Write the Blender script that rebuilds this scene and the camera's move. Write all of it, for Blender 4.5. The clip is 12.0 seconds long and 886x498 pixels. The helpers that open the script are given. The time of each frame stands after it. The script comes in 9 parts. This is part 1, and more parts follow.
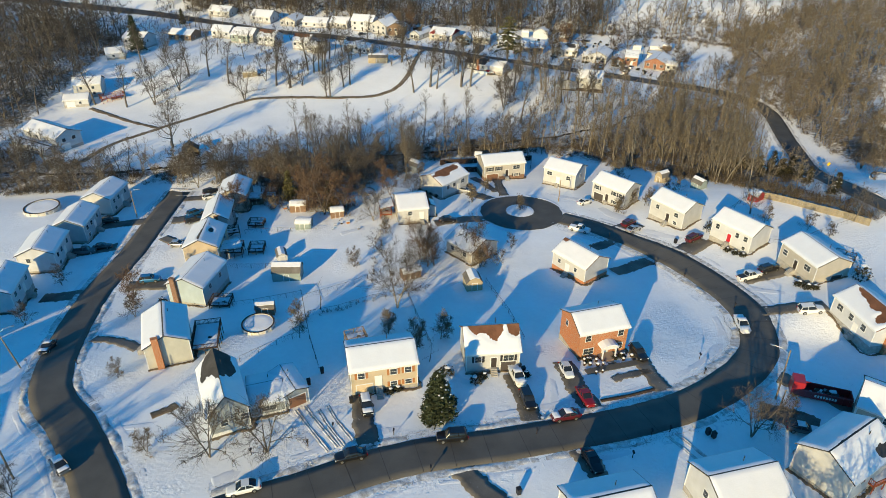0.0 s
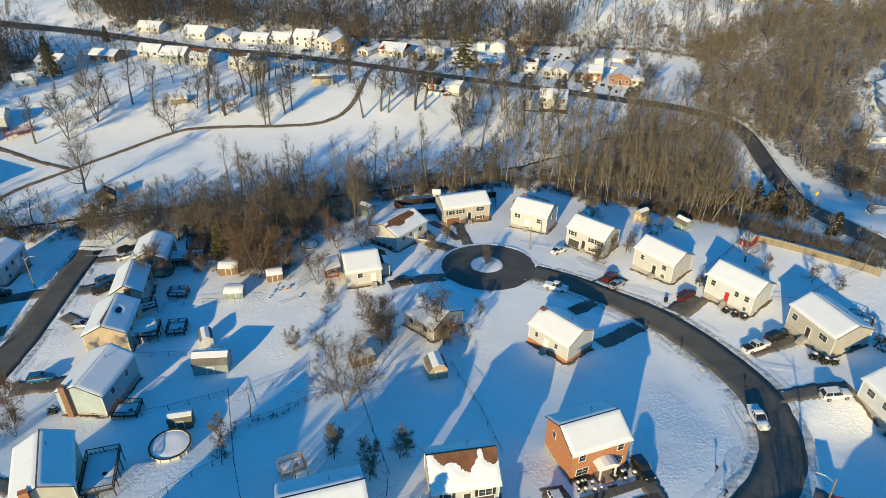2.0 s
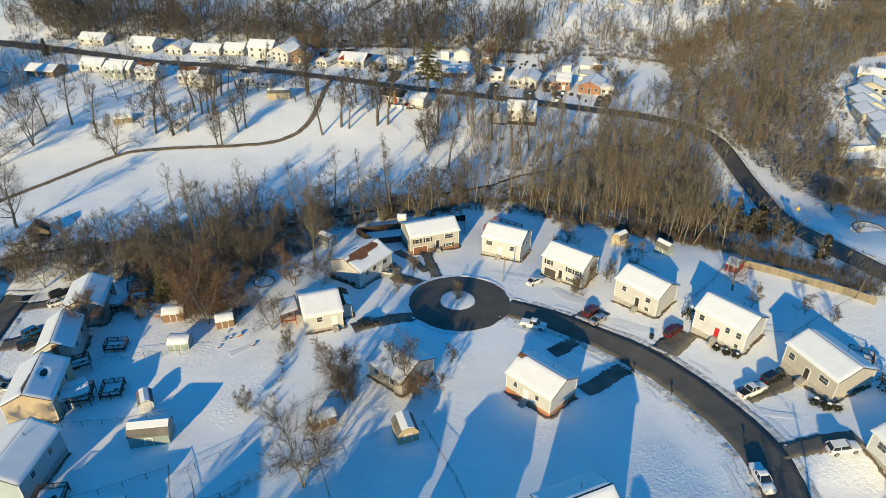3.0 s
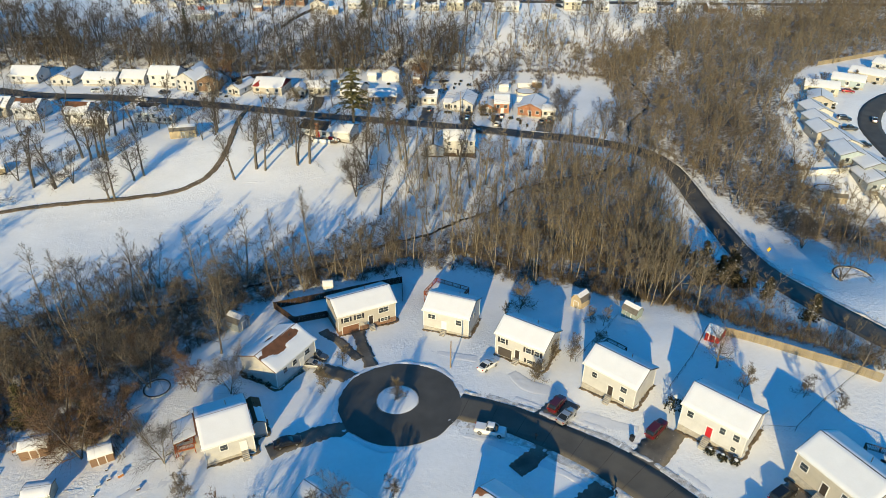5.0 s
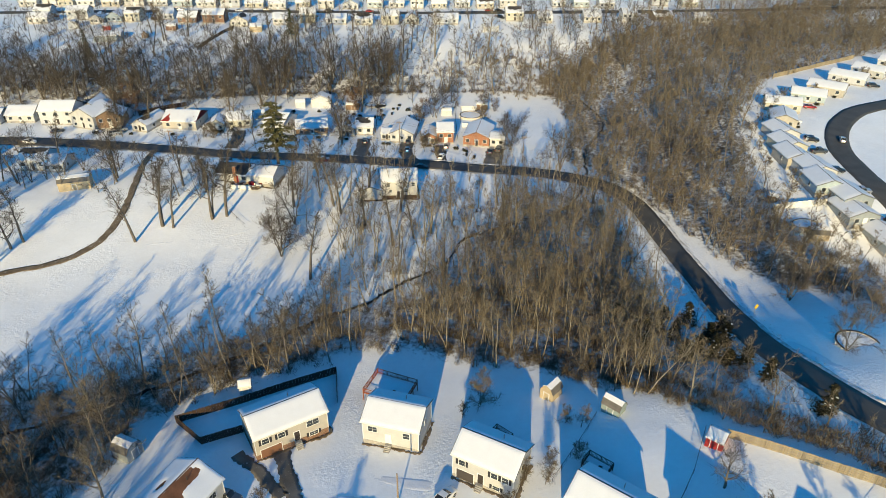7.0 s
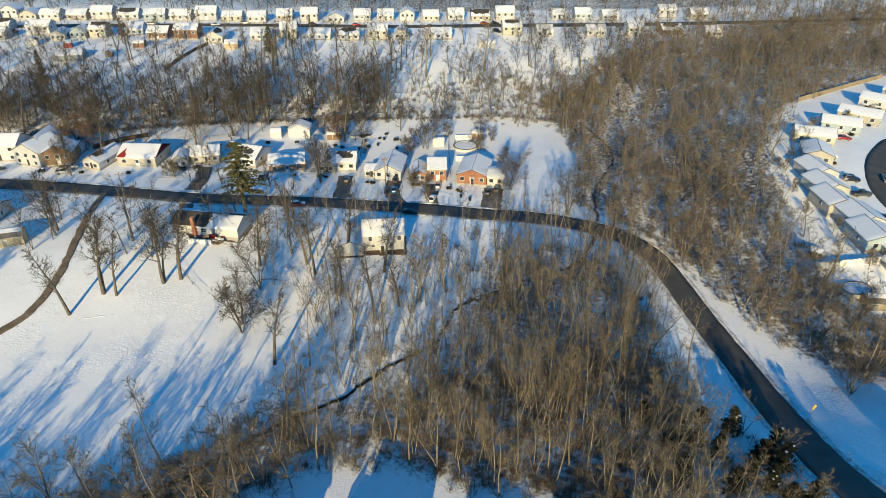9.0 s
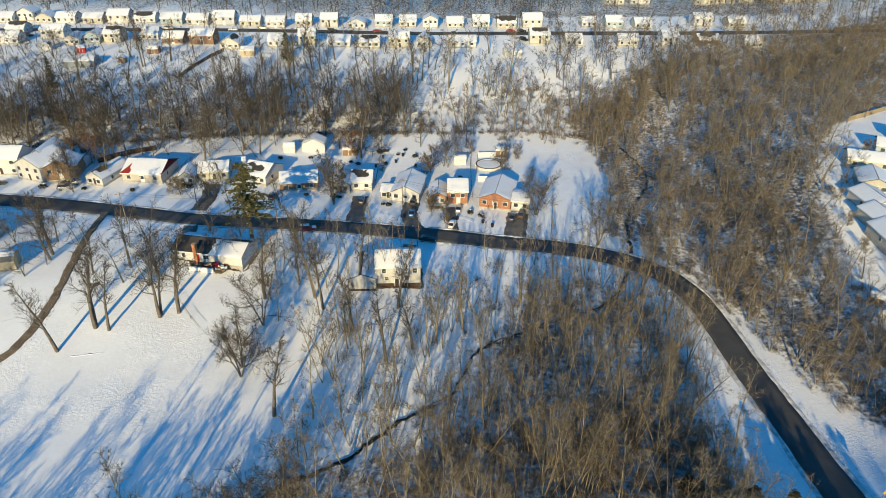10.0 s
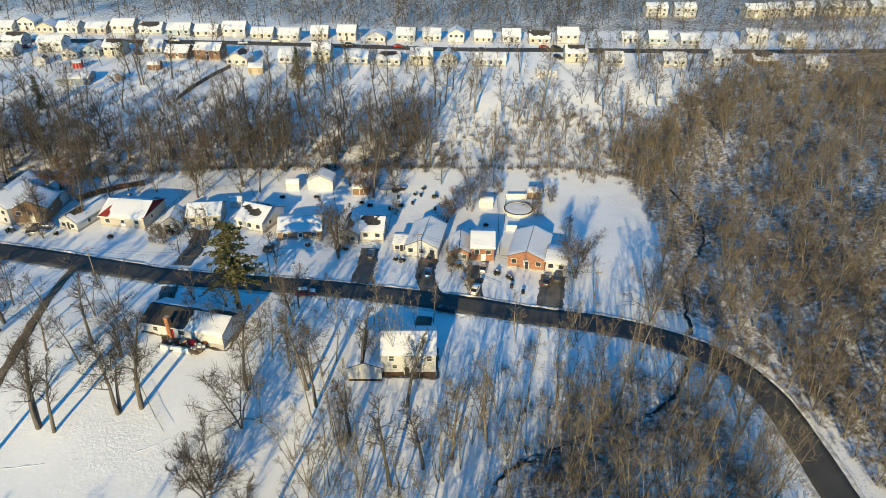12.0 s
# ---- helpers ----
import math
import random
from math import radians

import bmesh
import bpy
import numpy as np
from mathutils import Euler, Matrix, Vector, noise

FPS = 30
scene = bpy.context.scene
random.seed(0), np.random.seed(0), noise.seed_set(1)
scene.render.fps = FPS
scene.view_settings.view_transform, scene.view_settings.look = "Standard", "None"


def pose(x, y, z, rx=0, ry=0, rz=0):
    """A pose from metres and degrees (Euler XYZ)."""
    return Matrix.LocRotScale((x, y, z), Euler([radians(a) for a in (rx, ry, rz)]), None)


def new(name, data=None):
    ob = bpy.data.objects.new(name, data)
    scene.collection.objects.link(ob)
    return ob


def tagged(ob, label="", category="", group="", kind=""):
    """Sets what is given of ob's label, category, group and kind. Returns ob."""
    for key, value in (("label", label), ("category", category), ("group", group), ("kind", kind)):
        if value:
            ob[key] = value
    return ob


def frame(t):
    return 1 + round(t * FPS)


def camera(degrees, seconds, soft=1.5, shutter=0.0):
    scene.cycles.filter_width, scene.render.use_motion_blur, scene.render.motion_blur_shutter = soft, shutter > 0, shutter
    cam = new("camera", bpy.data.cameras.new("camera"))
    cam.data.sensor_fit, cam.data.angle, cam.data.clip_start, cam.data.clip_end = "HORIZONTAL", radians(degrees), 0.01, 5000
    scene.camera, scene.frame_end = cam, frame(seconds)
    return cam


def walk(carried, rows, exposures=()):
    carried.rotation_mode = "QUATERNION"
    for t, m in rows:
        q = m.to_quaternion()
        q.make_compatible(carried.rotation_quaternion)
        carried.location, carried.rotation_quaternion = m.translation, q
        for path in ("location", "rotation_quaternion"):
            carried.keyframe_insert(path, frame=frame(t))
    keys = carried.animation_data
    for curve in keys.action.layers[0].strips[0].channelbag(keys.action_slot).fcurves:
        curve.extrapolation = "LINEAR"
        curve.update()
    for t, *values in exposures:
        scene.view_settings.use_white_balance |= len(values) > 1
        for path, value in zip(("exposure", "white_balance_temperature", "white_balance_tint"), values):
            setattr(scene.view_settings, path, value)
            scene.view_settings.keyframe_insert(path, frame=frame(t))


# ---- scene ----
cam = camera(68.3, 12.0, soft=0.4)
METRES, EYE, TILT, LEAN, TURN = 180.0, 83.3, 0.0, 0.0, 0.0
ROWS = [
    (0.0, 0.0, 0.0, 0.0, 0.18, -31.4, -0.3),
    (0.5, 0.0004, 0.037, 0.0003, -0.54, -31.38, -0.3),
    (1.0, 0.0013, 0.0746, 0.0007, -1.51, -31.37, -0.34),
    (1.5, 0.0033, 0.1131, 0.001, -2.51, -31.34, -0.35),
    (2.0, 0.0065, 0.1522, 0.0015, -3.86, -31.31, -0.36),
    (2.5, 0.0105, 0.1917, 0.0022, -5.39, -31.29, -0.38),
    (3.0, 0.0159, 0.2314, 0.0028, -7.0, -31.24, -0.37),
    (5.0, 0.0489, 0.3909, 0.0063, -12.98, -31.08, -0.33),
    (5.5, 0.0601, 0.431, 0.0071, -14.67, -31.05, -0.31),
    (6.0, 0.0722, 0.4712, 0.0079, -16.3, -31.02, -0.3),
    (6.5, 0.0857, 0.5112, 0.0083, -17.49, -30.99, -0.27),
    (7.0, 0.0999, 0.5512, 0.0086, -18.18, -30.96, -0.26),
    (9.0, 0.1594, 0.7117, 0.0105, -18.66, -30.89, -0.25),
    (9.5, 0.1734, 0.7529, 0.011, -17.86, -30.89, -0.29),
    (10.0, 0.1872, 0.7942, 0.011, -16.57, -30.88, -0.32),
    (10.5, 0.2003, 0.8361, 0.0111, -15.22, -30.9, -0.34),
    (11.0, 0.2132, 0.8783, 0.0106, -15.06, -30.89, -0.34),
    (11.5, 0.2259, 0.9214, 0.0109, -14.9, -30.9, -0.37),
    (12.0, 0.2378, 0.9652, 0.0102, -14.26, -30.88, -0.38),
]
walk(cam, [(t, pose(0, 0, EYE, TILT, LEAN, TURN) @ pose(METRES * x, METRES * y, METRES * z, 90 + pitch, roll, yaw)) for t, x, y, z, yaw, pitch, roll in ROWS],
     [(0.0, 0.27), (12.0, 0.27)])

# ---- sun and sky: a low winter sun behind the left shoulder ----
SUN_EL, SUN_AZ = 17.2, 26.0          # shadows run to the right of straight ahead
world = bpy.data.worlds.new("winter_sky")
scene.world = world
world.use_nodes = True
wn = world.node_tree.nodes
sky = wn.new("ShaderNodeTexSky")
sky.sky_type = "NISHITA"
sky.sun_disc = False
sky.sun_elevation = radians(SUN_EL)
sky.sun_rotation = radians(180.0 + SUN_AZ)
sky.air_density, sky.dust_density, sky.ozone_density = 1.0, 0.1, 2.0
wn["Background"].inputs["Strength"].default_value = 0.142
deep = wn.new("ShaderNodeMix")          # a clear, deep blue winter sky
deep.data_type, deep.blend_type = "RGBA", "MULTIPLY"
deep.inputs["Factor"].default_value = 1.0
deep.inputs["B"].default_value = (0.11, 0.745, 1.11, 1)
world.node_tree.links.new(sky.outputs[0], deep.inputs["A"])
world.node_tree.links.new(deep.outputs["Result"], wn["Background"].inputs["Color"])
sun_data = bpy.data.lights.new("sun", "SUN")
sun_data.energy, sun_data.angle, sun_data.color = 5.2, radians(0.55), (1.0, 0.785, 0.385)
sun = new("sun", sun_data)
sun_dir = Vector((math.sin(radians(SUN_AZ)) * math.cos(radians(SUN_EL)), math.cos(radians(SUN_AZ)) * math.cos(radians(SUN_EL)), -math.sin(radians(SUN_EL))))
sun.matrix_world = Matrix.Translation((0, 0, 300)) @ sun_dir.to_track_quat("-Z", "Y").to_matrix().to_4x4()


# ---- materials ----
def mat(name, col, rough=0.8, var=0.25, scale=1.5, fine=25.0, bump=0.3, metal=0.0, spec=0.3, col2=None, island=0.0, rand=0.0, dist=0.03):
    m = bpy.data.materials.new(name)
    m.use_nodes = True
    nt = m.node_tree
    n, l = nt.nodes, nt.links
    b = n["Principled BSDF"]
    b.inputs["Roughness"].default_value = rough
    b.inputs["Metallic"].default_value = metal
    b.inputs["Specular IOR Level"].default_value = spec
    tc = n.new("ShaderNodeTexCoord")
    n1 = n.new("ShaderNodeTexNoise")
    n1.inputs["Scale"].default_value, n1.inputs["Detail"].default_value = scale, 5
    n2 = n.new("ShaderNodeTexNoise")
    n2.inputs["Scale"].default_value, n2.inputs["Detail"].default_value = fine, 3
    l.new(tc.outputs["Object"], n1.inputs["Vector"])
    l.new(tc.outputs["Object"], n2.inputs["Vector"])
    mul = n.new("ShaderNodeMath")
    mul.operation = "MULTIPLY_ADD"
    mul.inputs[1].default_value = 0.65
    l.new(n1.outputs["Fac"], mul.inputs[0])
    m2 = n.new("ShaderNodeMath")
    m2.operation = "MULTIPLY"
    m2.inputs[1].default_value = 0.35
    l.new(n2.outputs["Fac"], m2.inputs[0])
    l.new(m2.outputs[0], mul.inputs[2])
    ramp = n.new("ShaderNodeValToRGB")
    c2 = col2 or tuple(c * (1 - var) for c in col)
    c1 = col if col2 else tuple(min(0.95, c * (1 + var * 0.5)) for c in col)
    ramp.color_ramp.elements[0].position, ramp.color_ramp.elements[1].position = 0.36, 0.64
    ramp.color_ramp.elements[0].color = (*c2, 1)
    ramp.color_ramp.elements[1].color = (*c1, 1)
    l.new(mul.outputs[0], ramp.inputs["Fac"])
    out = ramp.outputs["Color"]
    if island or rand:
        src = n.new("ShaderNodeNewGeometry").outputs["Random Per Island"] if island else n.new("ShaderNodeObjectInfo").outputs["Random"]
        mr = n.new("ShaderNodeMapRange")
        k = island or rand
        mr.inputs["To Min"].default_value, mr.inputs["To Max"].default_value = 1 - k, 1 + k
        l.new(src, mr.inputs["Value"])
        sc = n.new("ShaderNodeVectorMath")
        sc.operation = "SCALE"
        l.new(out, sc.inputs[0])
        l.new(mr.outputs[0], sc.inputs["Scale"])
        out = sc.outputs[0]
    l.new(out, b.inputs["Base Color"])
    if bump:
        bp = n.new("ShaderNodeBump")
        bp.inputs["Strength"].default_value, bp.inputs["Distance"].default_value = bump, dist
        l.new(mul.outputs[0], bp.inputs["Height"])
        l.new(bp.outputs[0], b.inputs["Normal"])
    return m


def striped(name, col, step, depth=0.35, axis="Z", rough=0.6, var=0.12):
    """Boards or courses: fine lines across one axis, over uneven colour."""
    m = mat(name, col, rough=rough, var=var, scale=0.6, fine=9.0, bump=0)
    n, l = m.node_tree.nodes, m.node_tree.links
    tc = n.new("ShaderNodeTexCoord")
    w = n.new("ShaderNodeTexWave")
    w.wave_type, w.bands_direction, w.wave_profile = "BANDS", axis, "SAW"
    w.inputs["Scale"].default_value = 2 * math.pi / 20 / step
    l.new(tc.outputs["Object"], w.inputs["Vector"])
    bp = n.new("ShaderNodeBump")
    bp.inputs["Strength"].default_value, bp.inputs["Distance"].default_value = depth, 0.03
    l.new(w.outputs["Fac"], bp.inputs["Height"])
    l.new(bp.outputs[0], n["Principled BSDF"].inputs["Normal"])
    return m


def brick_mat(name, c1, c2, mortar):
    m = mat(name, c1, rough=0.9, bump=0)
    n, l = m.node_tree.nodes, m.node_tree.links
    tc = n.new("ShaderNodeTexCoord")
    sep, comb, add = n.new("ShaderNodeSeparateXYZ"), n.new("ShaderNodeCombineXYZ"), n.new("ShaderNodeMath")
    l.new(tc.outputs["Object"], sep.inputs[0])
    l.new(sep.outputs["X"], add.inputs[0])
    l.new(sep.outputs["Y"], add.inputs[1])
    l.new(add.outputs[0], comb.inputs["X"])
    l.new(sep.outputs["Z"], comb.inputs["Y"])
    b = n.new("ShaderNodeTexBrick")
    b.inputs["Scale"].default_value = 1.0
    b.inputs["Brick Width"].default_value, b.inputs["Row Height"].default_value, b.inputs["Mortar Size"].default_value = 0.22, 0.075, 0.008
    b.inputs["Color1"].default_value, b.inputs["Color2"].default_value, b.inputs["Mortar"].default_value = (*c1, 1), (*c2, 1), (*mortar, 1)
    l.new(comb.outputs[0], b.inputs["Vector"])
    l.new(b.outputs["Color"], n["Principled BSDF"].inputs["Base Color"])
    bp = n.new("ShaderNodeBump")
    bp.inputs["Strength"].default_value, bp.inputs["Distance"].default_value = 0.5, 0.02
    l.new(b.outputs["Fac"], bp.inputs["Height"])
    bp.invert = True
    l.new(bp.outputs[0], n["Principled BSDF"].inputs["Normal"])
    return m


def ground_mat():
    """Snow over the whole ground, with leaf litter and brush showing where the woods stand; some of that brown stands
    in for shade.
    """
    m = mat("snow_ground", (0.90, 0.90, 0.90), rough=0.55, var=0.05, scale=0.13, fine=1.1, bump=0.16, dist=0.3, spec=0.25)
    n, l = m.node_tree.nodes, m.node_tree.links
    b = n["Principled BSDF"]
    base = b.inputs["Base Color"].links[0].from_socket
    at = n.new("ShaderNodeAttribute")
    at.attribute_name = "litter"
    tc = n.new("ShaderNodeTexCoord")
    ns = n.new("ShaderNodeTexNoise")
    ns.inputs["Scale"].default_value, ns.inputs["Detail"].default_value, ns.inputs["Roughness"].default_value = 0.8, 8, 0.68
    l.new(tc.outputs["Object"], ns.inputs["Vector"])
    th = n.new("ShaderNodeMath")
    th.operation = "MULTIPLY_ADD"
    th.inputs[1].default_value, th.inputs[2].default_value = -0.62, 0.80
    l.new(at.outputs["Fac"], th.inputs[0])
    gt = n.new("ShaderNodeMapRange")
    gt.interpolation_type = "SMOOTHSTEP"
    l.new(ns.outputs["Fac"], gt.inputs["Value"])
    l.new(th.outputs[0], gt.inputs["From Min"])
    ad = n.new("ShaderNodeMath")
    ad.inputs[1].default_value = 0.34
    l.new(th.outputs[0], ad.inputs[0])
    l.new(ad.outputs[0], gt.inputs["From Max"])
    ns2 = n.new("ShaderNodeTexNoise")
    ns2.inputs["Scale"].default_value, ns2.inputs["Detail"].default_value = 2.5, 6
    l.new(tc.outputs["Object"], ns2.inputs["Vector"])
    rp = n.new("ShaderNodeValToRGB")
    rp.color_ramp.elements[0].color, rp.color_ramp.elements[1].color = (0.05, 0.039, 0.028, 1), (0.19, 0.15, 0.105, 1)
    l.new(ns2.outputs["Fac"], rp.inputs["Fac"])
    mx = n.new("ShaderNodeMix")
    mx.data_type = "RGBA"
    l.new(gt.outputs[0], mx.inputs["Factor"])
    l.new(base, mx.inputs["A"])
    l.new(rp.outputs["Color"], mx.inputs["B"])
    l.new(mx.outputs["Result"], b.inputs["Base Color"])
    # trodden and wind-crusted patches: fine relief that comes and goes
    where = n.new("ShaderNodeTexNoise")
    where.inputs["Scale"].default_value, where.inputs["Detail"].default_value = 0.075, 4
    l.new(tc.outputs["Object"], where.inputs["Vector"])
    soft_edge = n.new("ShaderNodeMapRange")
    soft_edge.interpolation_type = "SMOOTHSTEP"
    soft_edge.inputs["From Min"].default_value, soft_edge.inputs["From Max"].default_value = 0.42, 0.66
    soft_edge.inputs["To Min"].default_value = 0.12
    l.new(where.outputs["Fac"], soft_edge.inputs["Value"])
    steps = n.new("ShaderNodeTexNoise")
    steps.inputs["Scale"].default_value, steps.inputs["Detail"].default_value, steps.inputs["Roughness"].default_value = 1.7, 4, 0.62
    l.new(tc.outputs["Object"], steps.inputs["Vector"])
    tread = n.new("ShaderNodeMath")
    tread.operation = "MULTIPLY"
    l.new(steps.outputs["Fac"], tread.inputs[0])
    l.new(soft_edge.outputs[0], tread.inputs[1])
    bp2 = n.new("ShaderNodeBump")
    bp2.inputs["Strength"].default_value, bp2.inputs["Distance"].default_value = 0.5, 0.30
    l.new(tread.outputs[0], bp2.inputs["Height"])
    l.new(b.inputs["Normal"].links[0].from_socket, bp2.inputs["Normal"])
    l.new(bp2.outputs[0], b.inputs["Normal"])
    return m


def asphalt_mat(name, col, streak):
    m = mat(name, col, rough=0.75, var=0.35, scale=0.25, fine=14, bump=0.25, spec=0.35, col2=streak)
    return m


SNOW_GROUND = ground_mat()
SNOW = mat("snow", (0.76, 0.77, 0.80), rough=0.55, var=0.04, scale=0.5, fine=5, bump=0.45, dist=0.08)
SNOW_DIRTY = mat("ploughed_snow", (0.82, 0.82, 0.82), rough=0.7, scale=1.1, fine=9, bump=0.8, dist=0.1, col2=(0.30, 0.28, 0.26))
ASPHALT = asphalt_mat("asphalt", (0.10, 0.094, 0.085), (0.066, 0.063, 0.058))
ASPHALT_FAR = asphalt_mat("worn_asphalt", (0.085, 0.082, 0.078), (0.055, 0.054, 0.052))
CONCRETE_ROAD = asphalt_mat("old_concrete_road", (0.125, 0.115, 0.10), (0.08, 0.075, 0.067))
DRIVE = asphalt_mat("driveway", (0.19, 0.17, 0.145), (0.07, 0.064, 0.057))
DIRT = mat("muddy_track", (0.22, 0.17, 0.12), rough=0.95, scale=0.5, fine=4, bump=0.6, col2=(0.10, 0.075, 0.05))
JOINT = mat("road_joint", (0.06, 0.052, 0.045), bump=0)
WATER = mat("creek_water", (0.015, 0.017, 0.018), rough=0.15, spec=0.5, bump=0.1)
CREAM = striped("cream_siding", (0.50, 0.495, 0.48), 0.2)
WHITE_S = striped("white_siding", (0.54, 0.545, 0.555), 0.2)
YELLOW = striped("pale_yellow_siding", (0.47, 0.455, 0.385), 0.2)
PEACH = striped("peach_siding", (0.50, 0.40, 0.28), 0.2)
TAN = striped("tan_siding", (0.44, 0.405, 0.35), 0.2)
GREY_S = striped("grey_siding", (0.27, 0.30, 0.32), 0.2)
BLUEGREY = striped("blue_grey_siding", (0.36, 0.43, 0.46), 0.2)
GREEN_S = striped("grey_green_siding", (0.26, 0.31, 0.29), 0.2)
BROWN_S = striped("brown_siding", (0.22, 0.14, 0.09), 0.2)
BRICK = brick_mat("orange_red_brick", (0.50, 0.185, 0.072), (0.40, 0.135, 0.052), (0.40, 0.28, 0.20))
BRICK_DARK = brick_mat("brown_brick", (0.24, 0.12, 0.07), (0.17, 0.085, 0.05), (0.28, 0.22, 0.18))
BRICK_RED = brick_mat("red_brick", (0.36, 0.145, 0.075), (0.28, 0.105, 0.055), (0.36, 0.28, 0.22))
BLOCK = mat("concrete_foundation", (0.38, 0.36, 0.33), var=0.3)
SHINGLE = striped("dark_shingles", (0.060, 0.056, 0.054), 0.14, axis="Y", rough=0.9, var=0.35)
SHINGLE_BR = striped("brown_shingles", (0.165, 0.075, 0.042), 0.14, axis="Y", rough=0.9, var=0.35)
SHINGLE_RED = striped("red_shingles", (0.30, 0.035, 0.03), 0.14, axis="Y", rough=0.9, var=0.3)
SHINGLE_GR = striped("grey_shingles", (0.16, 0.15, 0.14), 0.14, axis="Y", rough=0.9, var=0.3)
TRIM = mat("white_trim", (0.70, 0.70, 0.69), rough=0.5, var=0.08, bump=0.1)
DARKTRIM = mat("dark_trim", (0.05, 0.045, 0.042), rough=0.6, var=0.2, bump=0.1)
SHUTTER_K = mat("black_shutter", (0.03, 0.03, 0.035), rough=0.6, bump=0.1)
SHUTTER_B = mat("brown_shutter", (0.40, 0.17, 0.06), rough=0.6, bump=0.1)
GLASS = mat("window_glass", (0.045, 0.055, 0.065), rough=0.08, var=0.3, scale=0.7, bump=0, spec=0.6)
DOOR_W = mat("white_door", (0.75, 0.74, 0.70), rough=0.5, var=0.06, bump=0.05)
DOOR_R = mat("red_door", (0.45, 0.02, 0.03), rough=0.45, var=0.1, bump=0.05)
DOOR_K = mat("dark_door", (0.05, 0.04, 0.035), rough=0.5, bump=0.05)
GARAGE = striped("garage_door_panels", (0.62, 0.50, 0.36), 0.55, depth=0.6)
GARAGE_BR = striped("brown_garage_door", (0.20, 0.10, 0.06), 0.55, depth=0.6)
GARAGE_K = striped("dark_garage_door", (0.07, 0.06, 0.055), 0.55, depth=0.6)
WOOD = mat("weathered_timber", (0.26, 0.19, 0.13), rough=0.85, scale=2.0, fine=20, bump=0.4, rand=0.15)
WOOD_GREY = mat("grey_fence_timber", (0.30, 0.25, 0.17), rough=0.9, scale=1.5, fine=18, bump=0.4, rand=0.22)
WOOD_DARK = mat("dark_brown_timber", (0.055, 0.035, 0.025), rough=0.8, scale=1.5, fine=15, bump=0.3, rand=0.2)
WOOD_RED = mat("red_stained_timber", (0.26, 0.07, 0.03), rough=0.8, scale=1.5, fine=15, bump=0.3)
SHED_RED = striped("red_shed_boards", (0.36, 0.03, 0.025), 0.2, axis="X")
SHED_YEL = striped("yellow_shed_boards", (0.46, 0.37, 0.24), 0.2)
METAL = mat("galvanised_metal", (0.42, 0.43, 0.44), rough=0.45, metal=0.8, bump=0.1)
WIRE = mat("dull_fence_wire", (0.085, 0.08, 0.075), rough=0.6, metal=0.3, bump=0.1)
METAL_K = mat("black_metal", (0.03, 0.03, 0.032), rough=0.5, metal=0.4, bump=0.1)
PLASTIC_K = mat("black_plastic", (0.025, 0.025, 0.027), rough=0.5, bump=0.1)
RUBBER = mat("tyre_rubber", (0.022, 0.022, 0.022), rough=0.9, bump=0.2)
RIM = mat("alloy_rim", (0.40, 0.40, 0.41), rough=0.35, metal=0.8, bump=0)
CARGLASS = mat("car_glass", (0.02, 0.024, 0.028), rough=0.06, bump=0, spec=0.6)
LAMP_R = mat("tail_lamp", (0.30, 0.01, 0.01), rough=0.2, bump=0)
LAMP_W = mat("head_lamp", (0.70, 0.70, 0.68), rough=0.15, bump=0)
POOLW = mat("pool_wall", (0.62, 0.58, 0.50), rough=0.5, var=0.2)
SIGN_Y = mat("yellow_sign", (0.75, 0.48, 0.02), rough=0.4, var=0.08, bump=0)
BARK = mat("grey_brown_bark", (0.175, 0.152, 0.128), rough=0.95, scale=2.0, fine=18, bump=0.6, col2=(0.085, 0.073, 0.062))
TWIG = mat("brown_twigs", (0.088, 0.073, 0.058), rough=0.95, var=0.3, scale=0.4, fine=6, bump=0, island=0.3)
BARK_PALE = mat("pale_bark", (0.31, 0.27, 0.205), rough=0.95, scale=1.2, fine=12, bump=0.4, col2=(0.12, 0.10, 0.08))
BARK_MID = mat("grey_tan_bark", (0.25, 0.22, 0.18), rough=0.95, scale=1.6, fine=15, bump=0.5, col2=(0.11, 0.095, 0.08))
TWIG_MID = mat("grey_tan_twigs", (0.125, 0.103, 0.078), rough=0.95, var=0.35, scale=0.4, fine=6, bump=0, island=0.35)
TWIG_TAN = mat("tan_twigs", (0.175, 0.14, 0.095), rough=0.95, var=0.35, scale=0.3, fine=6, bump=0, island=0.35)
TWIG_RED = mat("rusty_twigs", (0.145, 0.09, 0.055), rough=0.95, var=0.3, scale=0.4, fine=6, bump=0, island=0.3)
NEEDLE_OLIVE = mat("olive_pine_needles", (0.105, 0.098, 0.042), rough=0.9, var=0.4, scale=0.8, fine=8, bump=0, island=0.4)
NEEDLE = mat("conifer_needles", (0.050, 0.060, 0.026), rough=0.9, var=0.4, scale=0.8, fine=8, bump=0, island=0.4)
NEEDLE_DARK = mat("dark_cedar_needles", (0.030, 0.028, 0.014), rough=0.9, var=0.4, scale=0.8, fine=8, bump=0, island=0.4)
SHRUB = mat("evergreen_shrub", (0.035, 0.035, 0.022), rough=0.9, var=0.4, scale=2, fine=12, bump=0, island=0.4)
BRUSH_TAN = mat("tan_dry_brush", (0.17, 0.135, 0.095), rough=0.95, var=0.4, scale=0.15, fine=2, bump=0, island=0.4)
BRUSH = mat("dry_brush", (0.10, 0.079, 0.056), rough=0.95, var=0.4, scale=0.15, fine=2, bump=0, island=0.4)


